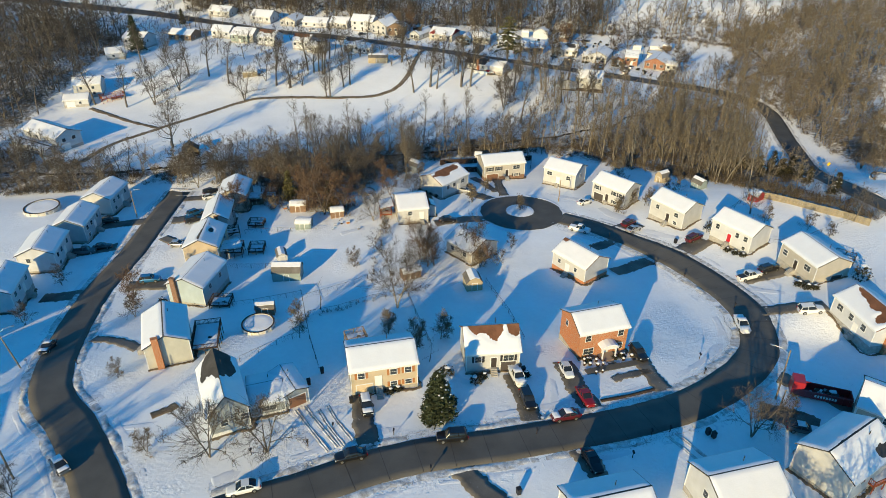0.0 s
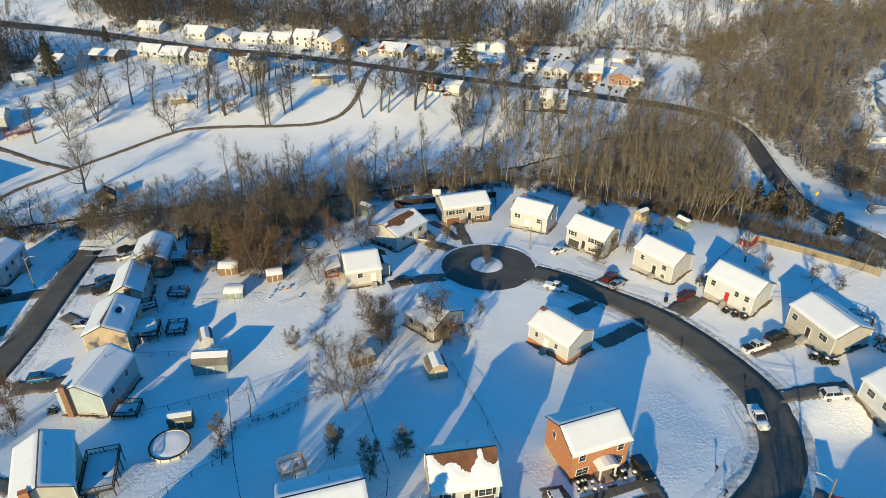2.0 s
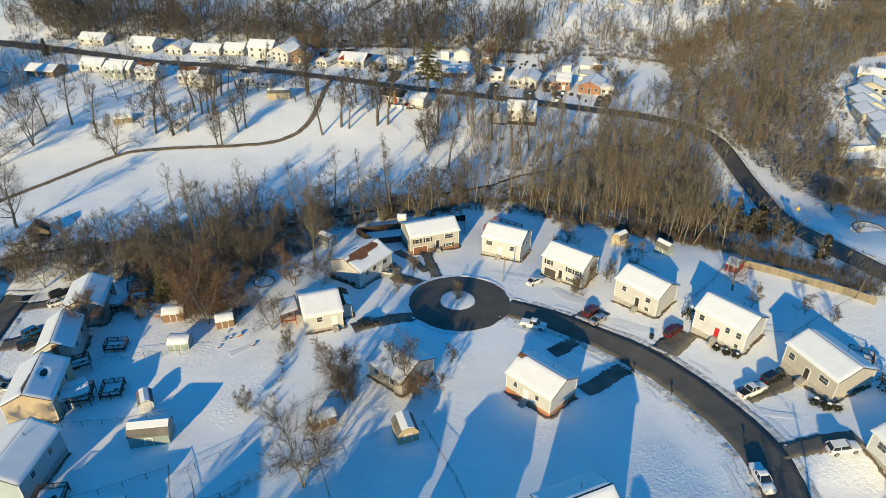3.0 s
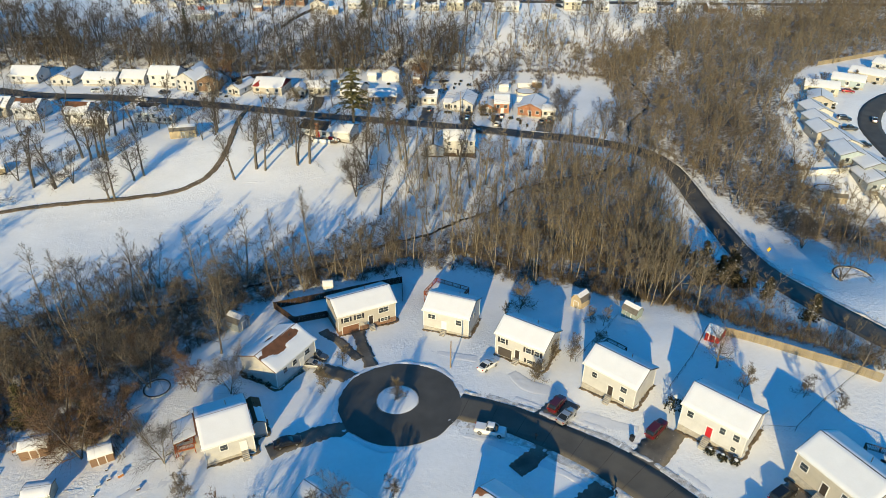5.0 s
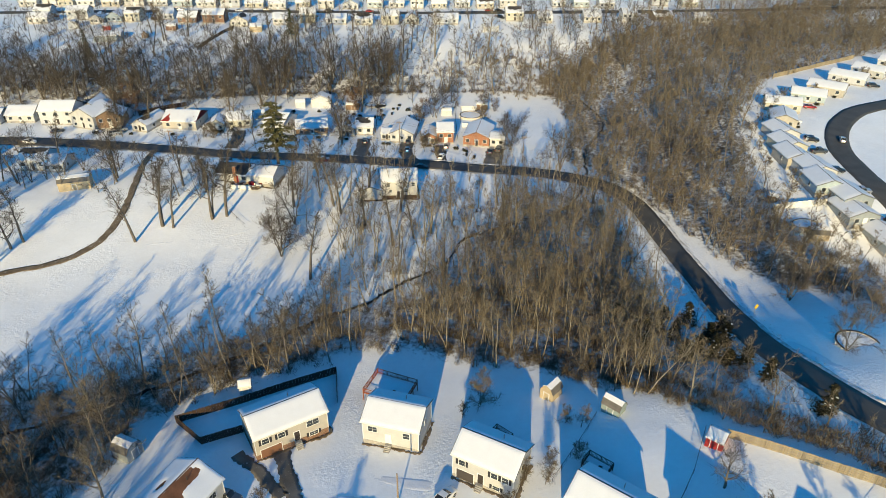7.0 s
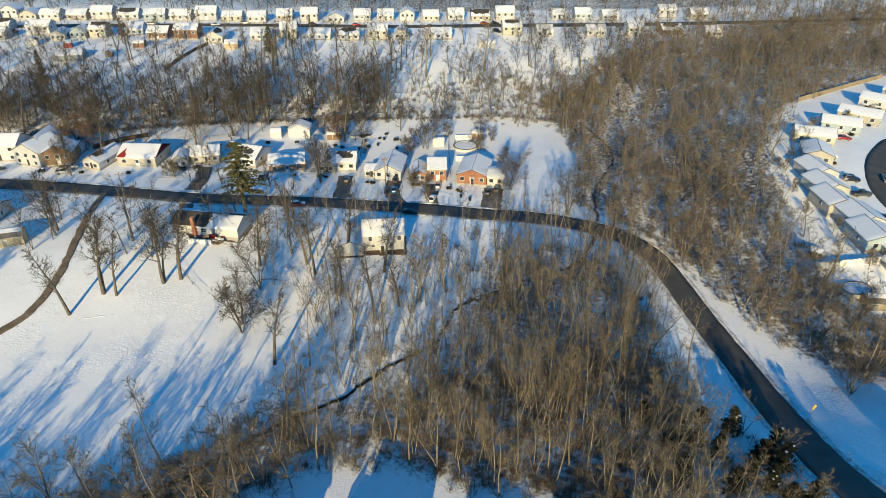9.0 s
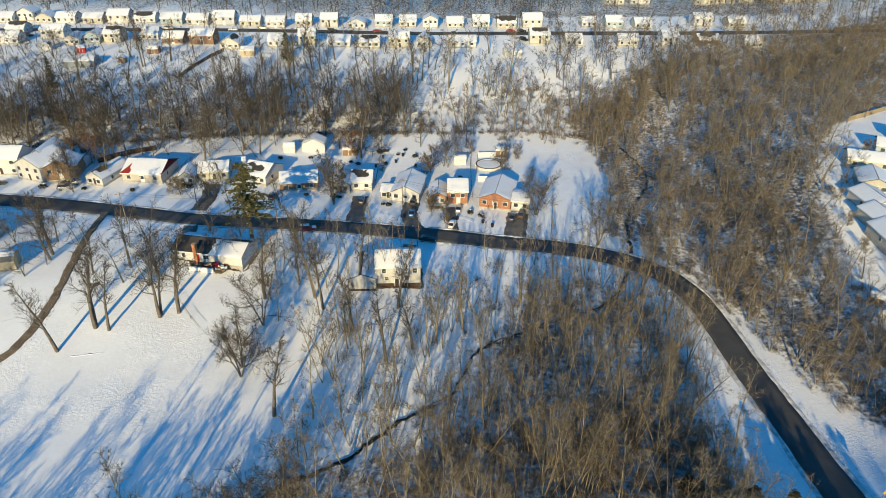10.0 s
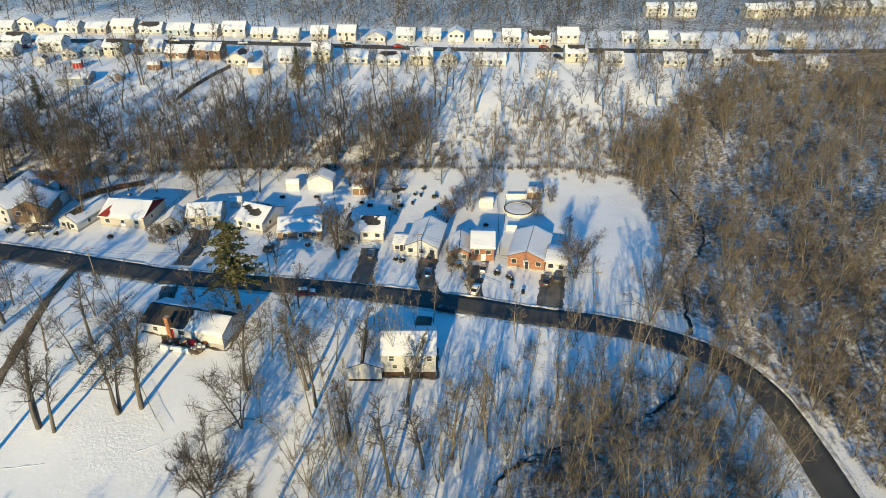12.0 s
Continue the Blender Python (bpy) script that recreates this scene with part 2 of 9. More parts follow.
def paint(name, col, metal=0.25):
    m = mat(name, col, rough=0.28, var=0.1, scale=1.0, fine=8, bump=0, metal=metal, spec=0.5)
    m.node_tree.nodes["Principled BSDF"].inputs["Coat Weight"].default_value = 0.5
    return m


P_BLACK, P_WHITE, P_RED = paint("black_car_paint", (0.015, 0.015, 0.017)), paint("white_car_paint", (0.72, 0.72, 0.71), 0), paint("red_car_paint", (0.28, 0.012, 0.014))
P_SILVER, P_GREY, P_BLUE, P_MAROON = paint("silver_car_paint", (0.46, 0.46, 0.47), 0.5), paint("grey_car_paint", (0.10, 0.105, 0.11), 0.4), paint("blue_car_paint", (0.015, 0.13, 0.30)), paint("maroon_car_paint", (0.11, 0.015, 0.02))


# ---- the lie of the land ----
PROFILE_Y = [-600, 0, 55, 90, 100, 112, 122, 138, 162, 180, 205, 245, 268, 300, 340, 380, 415, 460, 700, 3000]
PROFILE_Z = [12, 10.5, 9.6, 6.6, 4.4, 2.2, 1.0, 0.3, -0.8, -2.8, -5.0, -5.0, -3.4, -3.0, -4.2, -2.0, 5, 9, 12, 35]


def ease(a, b, x):
    t = np.clip((x - a) / (b - a), 0, 1)
    return t * t * (3 - 2 * t)


def land(x, y):
    """Height of the ground: a slope falling to a creek, rising again beyond it."""
    z = sum(np.interp(y + k, PROFILE_Y, PROFILE_Z) for k in (-8, -4, 0, 4, 8)) / 5
    z = z + np.clip((x - 50) * 0.15, 0, 8.5) * ease(92, 104, y) * (1 - ease(150, 205, y))
    z = z - np.clip(-x - 14, 0, 75) * 0.052 * (1 - ease(172, 205, y))
    z = z + np.clip((x - 138 - np.clip(y - 225, 0, 120) * 0.33) * 0.24, 0, 9) * ease(185, 225, y) * (1 - ease(330, 460, y))
    z = z + 3.6 * (1 - ease(-10, 75, x)) * ease(255, 300, y) * (1 - ease(345, 405, y))
    return z


def zat(x, y):
    return float(land(np.float64(x), np.float64(y)))


# ---- mesh helpers ----
def mesh(name, verts, faces, material, smooth=False):
    me = bpy.data.meshes.new(name)
    me.from_pydata([tuple(v) for v in verts], [], [tuple(f) for f in faces])
    me.materials.append(material)
    if smooth:
        me.shade_smooth()
    me.update()
    return me


def bulk(name, verts, tris, material, smooth=False):
    """A large triangle mesh from arrays."""
    me = bpy.data.meshes.new(name)
    verts, tris = np.asarray(verts, np.float32), np.asarray(tris, np.int32)
    me.vertices.add(len(verts))
    me.vertices.foreach_set("co", verts.ravel())
    me.loops.add(tris.size)
    me.loops.foreach_set("vertex_index", tris.ravel())
    k = tris.shape[1]
    me.polygons.add(len(tris))
    me.polygons.foreach_set("loop_start", np.arange(0, tris.size, k, dtype=np.int32))
    me.polygons.foreach_set("loop_total", np.full(len(tris), k, dtype=np.int32))
    me.update(calc_edges=True)
    me.materials.append(material)
    if smooth:
        me.shade_smooth()
    return me


def part(name, me, parent, label="", m=None):
    ob = new(name, me)
    ob.parent = parent
    if m is not None:
        ob.matrix_basis = m
    if label:
        tagged(ob, label=label)
    return ob


def thing(name, x, y, turn, label, category, group="", kind="", z=None, dz=0.0):
    ob = new(name)
    ob.matrix_basis = pose(x, y, (zat(x, y) if z is None else z) + dz, 0, 0, turn)
    return tagged(ob, label, category, group, kind)


class Shape:
    """Collects boxes, tubes and plates into one mesh."""

    def __init__(self):
        self.v, self.f = [], []

    def box(self, x0, x1, y0, y1, z0, z1, m=None):
        k = len(self.v)
        pts = [Vector((x, y, z)) for z in (z0, z1) for x, y in ((x0, y0), (x1, y0), (x1, y1), (x0, y1))]
        self.v += [m @ p if m else p for p in pts]
        self.f += [(k, k + 3, k + 2, k + 1), (k + 4, k + 5, k + 6, k + 7), (k, k + 1, k + 5, k + 4), (k + 1, k + 2, k + 6, k + 5), (k + 2, k + 3, k + 7, k + 6), (k + 3, k, k + 4, k + 7)]
        return self

    def tube(self, a, b, r0, r1=None, n=6):
        r1 = r0 if r1 is None else r1
        a, b = Vector(a), Vector(b)
        q = (b - a).to_track_quat("Z", "Y")
        k = len(self.v)
        for p, r in ((a, r0), (b, r1)):
            self.v += [p + q @ Vector((r * math.cos(2 * math.pi * i / n), r * math.sin(2 * math.pi * i / n), 0)) for i in range(n)]
        self.f += [(k + i, k + (i + 1) % n, k + n + (i + 1) % n, k + n + i) for i in range(n)]
        self.f += [tuple(k + n - 1 - i for i in range(n)), tuple(k + n + i for i in range(n))]
        return self

    def prism(self, outline, h0, h1, axis="z"):
        """An outline of (u, v) drawn out along an axis."""
        k, n = len(self.v), len(outline)
        for h in (h0, h1):
            for u, v in outline:
                self.v.append(Vector({"z": (u, v, h), "x": (h, u, v), "y": (u, h, v)}[axis]))
        self.f += [tuple(k + i for i in reversed(range(n))), tuple(k + n + i for i in range(n))]
        self.f += [(k + i, k + (i + 1) % n, k + n + (i + 1) % n, k + n + i) for i in range(n)]
        return self

    def mesh(self, name, material, smooth=False, bevel=0.0):
        me = mesh(name, self.v, self.f, material, smooth)
        bm = bmesh.new()
        bm.from_mesh(me)
        bmesh.ops.recalc_face_normals(bm, faces=bm.faces)
        if bevel:
            bmesh.ops.bevel(bm, geom=[e for e in bm.edges], offset=bevel, segments=2, affect="EDGES")
        bm.to_mesh(me)
        bm.free()
        return me


CACHE = {}


def cached(key, make):
    if key not in CACHE:
        CACHE[key] = make()
    return CACHE[key]


def snow_sheet(name, L, S, fn, cell=0.35, thick=0.16, seed=0, edge=0.3):
    """A blanket of snow over a plate L by S in its own plane, rounded at its rim and gone where fn(u, v) < 0."""
    nu, nv = max(4, int(L / cell)), max(4, int(S / cell))
    U, V = np.meshgrid(np.linspace(0, L, nu + 1), np.linspace(0, S, nv + 1))
    rng = np.random.RandomState(seed + 7)
    ph = rng.rand(6) * 6.28
    wob = 0.25 * np.sin(U * 1.9 + ph[0]) + 0.22 * np.sin(V * 2.3 + ph[1] + U * 0.7) + 0.18 * np.sin(U * 4.7 + V * 3.1 + ph[2])
    rim = np.minimum(np.minimum(U, L - U), np.minimum(V, S - V))
    cover = np.minimum(rim / edge + 0.15 + 0.0 * wob, 1.0)
    if fn is not None:
        cover = np.minimum(cover, (fn(U, V) + wob * 0.35) / 0.3)
    t = np.clip(cover, 0, 1)
    W = thick * (t * t * (3 - 2 * t)) * (1 + 0.12 * wob) - 0.04 * (cover <= 0)
    verts = np.stack([U, V, W], -1).reshape(-1, 3)
    i = np.arange(nv * (nu + 1)).reshape(nv, nu + 1)[:, :-1].ravel()
    quads = np.stack([i, i + 1, i + nu + 2, i + nu + 1], -1)
    return bulk(name, verts, quads, SNOW, True)


# ---- strips laid along the ground: roads, banks, tracks ----
def smooth_line(points, step):
    p = np.array(points, float)
    q = np.vstack([2 * p[0] - p[1], p, 2 * p[-1] - p[-2]])
    out = []
    for i in range(1, len(q) - 2):
        a, b, c, d = q[i - 1], q[i], q[i + 1], q[i + 2]
        n = max(2, int(np.linalg.norm(c - b) / step))
        for t in np.arange(n) / n:
            out.append(0.5 * (2 * b + (c - a) * t + (2 * a - 5 * b + 4 * c - d) * t * t + (3 * b - 3 * c + d - a) * t ** 3))
    out.append(p[-1])
    return np.array(out)


def side_of(line):
    d = np.gradient(line, axis=0)
    d /= np.linalg.norm(d, axis=1)[:, None] + 1e-9
    return np.stack([-d[:, 1], d[:, 0]], -1)


def strip(name, points, width, material, lift=0.05, step=1.5, across=5, ragged=0.0, seed=0, drop=0.12):
    line = smooth_line(points, step)
    nrm = side_of(line)
    rng = np.random.RandomState(seed)
    ph = rng.rand(4) * 6.28
    s = np.cumsum(np.r_[0, np.linalg.norm(np.diff(line, axis=0), axis=1)])
    rag = lambda k: ragged * (0.6 * np.sin(s * 0.8 + ph[k]) + 0.45 * np.sin(s * 2.1 + ph[k + 1]) + 0.4 * np.sin(s * 5.3 + 2 * ph[k]) + rng.uniform(-0.75, 0.75, len(s)))
    lo, hi = -width / 2 + rag(0), width / 2 + rag(2)
    rows = []
    for k in range(across + 1):
        o = lo + (hi - lo) * k / across
        xy = line + nrm * o[:, None]
        rows.append(np.c_[xy, land(xy[:, 0], xy[:, 1]) + lift])
    rim = [np.c_[rows[0][:, :2], rows[0][:, 2] - drop - lift]] + rows + [np.c_[rows[-1][:, :2], rows[-1][:, 2] - drop - lift]]
    v = np.stack(rim, 1)
    n, m = v.shape[:2]
    i = (np.arange(n - 1)[:, None] * m + np.arange(m - 1)).ravel()
    return bulk(name, v.reshape(-1, 3), np.stack([i, i + m, i + m + 1, i + 1], -1), material, False)


def bank(name, points, offset, width, height, seed=0, material=None, step=0.7, gaps=()):
    """A ploughed ridge of lumpy snow at a distance to one side of a line; gaps are stretches of its length left open."""
    line = smooth_line(points, step)
    nrm = side_of(line)
    s = np.cumsum(np.r_[0, np.linalg.norm(np.diff(line, axis=0), axis=1)])
    rng = np.random.RandomState(seed)
    hs = height * (0.45 + 0.4 * np.sin(s * 0.37 + seed) + 0.3 * np.sin(s * 1.3 + 2 * seed) + rng.uniform(-0.3, 0.4, len(s)))
    for a, b in gaps:
        hs = np.where((s > a) & (s < b), -0.2, hs)
    rows = []
    for k, (o, h) in enumerate(((-0.5, -0.1), (-0.36, 0.45), (-0.18, 0.85), (0.0, 1.0), (0.2, 0.8), (0.36, 0.4), (0.5, -0.1))):
        xy = line + nrm * (offset + width * (o * (1 + 0.22 * np.sin(s * 0.6 + seed * 3)) + 0.07 * np.sin(s * 0.9 + seed) + rng.uniform(-0.08, 0.08, len(s))))[:, None]
        rows.append(np.c_[xy, land(xy[:, 0], xy[:, 1]) + h * hs * (1 + rng.uniform(-0.3, 0.3, len(s))) - 0.02])
    v = np.stack(rows, 1)
    n, m = v.shape[:2]
    i = (np.arange(n - 1)[:, None] * m + np.arange(m - 1)).ravel()
    return bulk(name, v.reshape(-1, 3), np.stack([i, i + m, i + m + 1, i + 1], -1), material or SNOW_DIRTY, True)


# ---- houses ----
SIDE = {"f": lambda w, d: Matrix.Identity(4), "r": lambda w, d: pose(w, 0, 0, 0, 0, 90), "b": lambda w, d: pose(w, d, 0, 0, 0, 180), "l": lambda w, d: pose(0, d, 0, 0, 0, -90)}


def window(parent, w, h, m, shutter=None, far=False):
    me = cached(("wf", w, h), lambda: Shape().box(-w / 2 - 0.09, w / 2 + 0.09, -0.05, 0.02, -0.12, h + 0.09).mesh("window", TRIM))
    ob = part("window", me, parent, m=m)
    if far:
        part("pane", cached(("wp", w, h), lambda: Shape().box(-w / 2, w / 2, -0.07, -0.03, 0, h).mesh("pane", GLASS)), ob)
        return ob
    n = 1 if w < 1.3 else 2
    pw = w / n - 0.05
    me = cached(("wp", round(pw, 2), h, "sash"), lambda: Shape().box(-pw / 2, pw / 2, -0.07, -0.03, 0, h / 2 - 0.03).mesh("pane", GLASS))
    for k in range(n):
        for z in (0, h / 2 + 0.03):
            part("pane", me, ob, m=pose(-w / 2 + w * (k + 0.5) / n, 0, z))
    if shutter:
        me = cached(("sh", h, shutter.name), lambda: Shape().box(-0.2, 0.2, -0.06, 0.0, -0.05, h + 0.05).mesh("shutter", shutter))
        for k in (-1, 1):
            part("shutter", me, ob, m=pose(k * (w / 2 + 0.32), 0, 0))
    return ob


def door(parent, m, material, w=0.95, h=2.05, name="door"):
    me = cached(("door", w, h, material.name), lambda: Shape().box(-w / 2, w / 2, -0.05, 0.02, 0, h).mesh(name, material))
    ob = part(name, me, parent, m=m)

    def trim():
        q = w / 2
        s = Shape().prism([(-q - 0.12, 0), (-q, 0), (-q, h), (q, h), (q, 0), (q + 0.12, 0), (q + 0.12, h + 0.12), (-q - 0.12, h + 0.12)], -0.08, 0.02, "y")
        return s.mesh("door_frame", TRIM)
    part("door_frame", cached(("dt", w, h), trim), ob)
    return ob


def melted(*spots):
    """Bare patches on a roof: ellipses (u, v, ru, rv)."""
    def fn(U, V):
        f = np.full(U.shape, 9.0)
        for u, v, ru, rv in spots:
            f = np.minimum(f, np.hypot((U - u) / ru, (V - v) / rv) - 1.0)
        return f
    return fn


def gable_roof(parent, L, S, z, rise, m, shingle, over=0.35, front=None, back=None, cell=0.35, seed=0, strip_back=0.8, hip=0.0, name="roof", snow=True):
    """A two-sided roof over L by S, ridge along its length, with snow on both slopes. hip: how far the ridge ends stand in."""
    half = S / 2
    slope = rise / half
    ln = math.hypot(half + over, (half + over) * slope)
    ang = math.degrees(math.atan(slope))
    t = 0.16
    ze, zr = z - over * slope, z + rise
    v, f = [], []
    x0, x1, y0, y1 = -over, L + over, -over, S + over
    for dz in (0, t):
        v += [(x0, y0, ze + dz), (x1, y0, ze + dz), (x1 - hip, half, zr + dz), (x0 + hip, half, zr + dz), (x0, y1, ze + dz), (x1, y1, ze + dz)]
    f += [(6, 7, 8, 9), (9, 8, 11, 10), (0, 3, 2, 1), (3, 4, 5, 2), (0, 1, 7, 6), (4, 10, 11, 5)]
    f += [(0, 6, 9, 3), (3, 9, 10, 4), (1, 2, 8, 7), (2, 5, 11, 8)] if hip == 0 else [(0, 6, 9, 3), (3, 9, 10, 4), (1, 2, 8, 7), (2, 5, 11, 8), (6, 10, 9), (7, 8, 11)]
    roof = part(name, mesh("roof", v, f, shingle), parent, m=m)
    for yy in (y0 - 0.03, y1):
        part("gutter", Shape().box(x0, x1, yy, yy + 0.03, ze - 0.1, ze + t).mesh("gutter", TRIM), roof)
    if not snow:
        return roof
    for k, fn in ((0, front), (1, back)):
        base = fn
        if hip:
            def shaped(U, V, base=base):
                e = hip * V / ln
                c = np.minimum(U - e, (L + 2 * over) - e - U) / 0.35
                return c if base is None else np.minimum(c, base(U, V))
            use = shaped
        else:
            use = base
        top = ln - (strip_back if k else 0.02)
        sh = snow_sheet("snow_cover", L + 2 * over - 0.12, top, use, cell, seed=seed + 31 * k)
        if k == 0:
            pm = pose(x0 + 0.06, y0, ze + t - 0.004, ang)
        else:
            pm = pose(x1 - 0.06, y1, ze + t - 0.004, 0, 0, 180) @ pose(0, 0, 0, ang)
        part("snow_cover", sh, roof, "white snow lying on the roof" if k == 0 else "", m=pm)
    return roof


def house(x, y, turn, w, d, wall, label, h=5.2, axis="x", rise=2.0, base=0.9, base_mat=None, shingle=None, wins=(), doors=(), garage=None, shutter=None, chimney=None, front=None, back=None,
          cell=0.35, seed=0, group="", hip=0.0, strip_back=0.8, z=None, far=False, category="house", over=0.35, sink=0.0, name="house"):
    """A house: x, y is its front left corner, the front runs along turn; wins are (side, along, height, w, h)."""
    c, s = math.cos(radians(turn)), math.sin(radians(turn))
    if z is None:
        z = sum(zat(x + c * u - s * v, y + s * u + c * v) for u, v in ((0, 0), (w, 0), (w / 2, d / 2))) / 3 + 0.05 - sink
    ob = new(name)
    ob.matrix_basis = pose(x, y, z, 0, 0, turn)
    tagged(ob, label, category, group)
    b = Shape().box(-0.04, w + 0.04, -0.04, d + 0.04, -3.0, base)
    part("foundation", b.mesh("foundation", base_mat or BLOCK), ob)
    L, S, m = (w, d, Matrix.Identity(4)) if axis == "x" else (d, w, pose(w, 0, 0, 0, 0, 90))
    if hip:
        body = Shape().box(0, w, 0, d, base, h)
        part("wall", body.mesh("wall", wall), ob)
    else:
        pts = [(0, base), (S, base), (S, h), (S / 2, h + rise), (0, h)]
        part("wall", Shape().prism(pts, 0, L, "x").mesh("wall", wall), ob, m=m)
    gable_roof(ob, L, S, h, rise, m, shingle or SHINGLE, over, front, back, cell, seed, strip_back, hip)
    if not far and not wall.name.endswith("brick"):
        cb = cached(("corner", base, h), lambda: Shape().box(-0.06, 0.06, -0.06, 0.06, base, h - 0.1).mesh("corner_board", TRIM))
        for cx, cy in ((0, 0), (w, 0), (w, d), (0, d)):
            part("corner_board", cb, ob, m=pose(cx, cy, 0))
    for side, u, zz, ww, hh in wins:
        window(ob, ww, hh, SIDE[side](w, d) @ pose(u, 0, zz), shutter if ww < 1.9 and side == "f" else None, far)
    for side, u, zz, material in doors:
        door(ob, SIDE[side](w, d) @ pose(u, 0, zz), material)
        if zz > 0.35:
            n = max(2, int(zz / 0.18))
            out = [(-0.05, -0.5), (-0.35 - 0.24 * n, -0.5)]
            for q in range(n):
                yy, zq = -0.35 - 0.24 * (n - q), zz - 0.18 * (n - q - 1) - 0.02
                out += [(yy, zq), (yy + 0.24, zq)]
            out += [(-0.05, zz - 0.02)]
            st = Shape().prism(out, -0.55, 0.55, "x")
            part("steps", st.mesh("steps", BLOCK), ob, m=SIDE[side](w, d) @ pose(u, 0, 0))
    if garage:
        side, u, gw, material = garage
        door(ob, SIDE[side](w, d) @ pose(u, 0, 0.02), material, gw, 2.1, "garage_door")
    if chimney:
        cx, cy, cw, cd, top, material = chimney
        cs = Shape().box(cx, cx + cw, cy, cy + cd, -1, top)
        cs.box(cx - 0.06, cx + cw + 0.06, cy - 0.06, cy + cd + 0.06, top, top + 0.12)
        part("chimney", cs.mesh("chimney", material), ob)
    if not far:
        pv = Shape()
        pv.tube((w * 0.62, d * 0.7, h), (w * 0.62, d * 0.7, h + rise + 0.5), 0.06)
        part("vent_pipe", pv.mesh("vent_pipe", DARKTRIM), ob)
        if name == "house":
            run = [(x + c * u - s * v, y + s * u + c * v) for u, v in ((-0.2, -0.3), (w * 0.33, -0.34), (w * 0.67, -0.28), (w + 0.25, -0.3), (w + 0.35, d * 0.4), (w + 0.3, d))]
            tagged(new("bare_soil", strip("bare_soil", run, 0.5, DIRT, 0.05, 0.22, 3, 0.16, seed)), "strip of bare dark soil along a house wall", "soil", kind="structure")
    return ob


def deck(x, y, turn, w, d, z0, label, material=None, seed=0, stairs=True):
    """A raised timber deck with posts, rails and balusters, snow on its boards."""
    material = material or WOOD
    ob = thing("deck", x, y, turn, label, "deck")
    part("platform", Shape().box(0, w, 0, d, z0 - 0.2, z0).mesh("platform", material), ob)
    post = cached(("dpost", material.name, z0), lambda: Shape().box(-0.06, 0.06, -0.06, 0.06, -1.2, z0 + 1.0).mesh("post", material))
    n, k = max(2, int(w / 1.8) + 1), max(2, int(d / 1.8) + 1)
    for i in range(n):
        for yy in (0, d):
            part("post", post, ob, m=pose(w * i / (n - 1), yy, 0))
    for i in range(1, k - 1):
        for xx in (0, w):
            part("post", post, ob, m=pose(xx, d * i / (k - 1), 0))
    for a, b in (((0, 0), (w, 0)), ((0, d), (w, d)), ((0, 0), (0, d)), ((w, 0), (w, d))):
        s = Shape()
        ln = math.hypot(b[0] - a[0], b[1] - a[1])
        s.box(0, ln, -0.05, 0.05, z0 + 0.92, z0 + 1.0).box(0, ln, -0.03, 0.03, z0 + 0.1, z0 + 0.16)
        for i in range(int(ln / 0.22)):
            s.box(0.1 + 0.22 * i, 0.15 + 0.22 * i, -0.02, 0.02, z0 + 0.1, z0 + 0.95)
        rail = part("railing", s.mesh("railing", material), ob, m=pose(a[0], a[1], 0, 0, 0, math.degrees(math.atan2(b[1] - a[1], b[0] - a[0]))))
        tagged(rail, kind="stuff")
    part("snow_cover", snow_sheet("snow_cover", w - 0.3, d - 0.3, melted((w * 0.6, d * 0.4, 0.5, 0.4)), 0.4, 0.14, seed), ob, m=pose(0.15, 0.15, z0 - 0.004))
    return ob


def shed(x, y, turn, w, d, h, wall, label, rise=0.8, axis="x", gambrel=False, seed=0, doorside="f", trim=True):
    ob = thing("garden_shed", x, y, turn, label, "shed")
    L, S, m = (w, d, Matrix.Identity(4)) if axis == "x" else (d, w, pose(w, 0, 0, 0, 0, 90))
    pts = [(0, -0.6), (S, -0.6), (S, h), (S / 2, h + rise), (0, h)]
    if gambrel:
        pts = [(0, -0.6), (S, -0.6), (S, h), (S * 0.8, h + rise * 0.7), (S / 2, h + rise), (S * 0.2, h + rise * 0.7), (0, h)]
    part("wall", Shape().prism(pts, 0, L, "x").mesh("wall", wall), ob, m=m)
    if gambrel:
        prof = [(-0.12, h - 0.1), (S * 0.2 - 0.05, h + rise * 0.7 + 0.03), (S / 2, h + rise + 0.05), (S * 0.8 + 0.05, h + rise * 0.7 + 0.03), (S + 0.12, h - 0.1)]
        part("roof", Shape().prism([(a, b) for a, b in prof] + [(a, b + 0.05) for a, b in prof[::-1]], -0.12, L + 0.12, "x").mesh("roof", SHINGLE_GR), ob, m=m)
        part("snow_cover", Shape().prism([(a, b + 0.055) for a, b in prof[1:4]] + [(a, b + 0.22 - 0.06 * (i != 1)) for i, (a, b) in enumerate(prof[1:4][::-1])], -0.08, L + 0.08, "x").mesh("snow_cover", SNOW), ob, m=m)
    else:
        gable_roof(ob, L, S, h, rise, m, SHINGLE_GR, 0.15, None, None, 0.35, seed, 0.05)
    door(ob, SIDE[doorside](w, d) @ pose((w if doorside in "fb" else d) / 2, 0, 0.05), wall, 1.1, min(1.8, h - 0.1), "shed_door")
    return ob


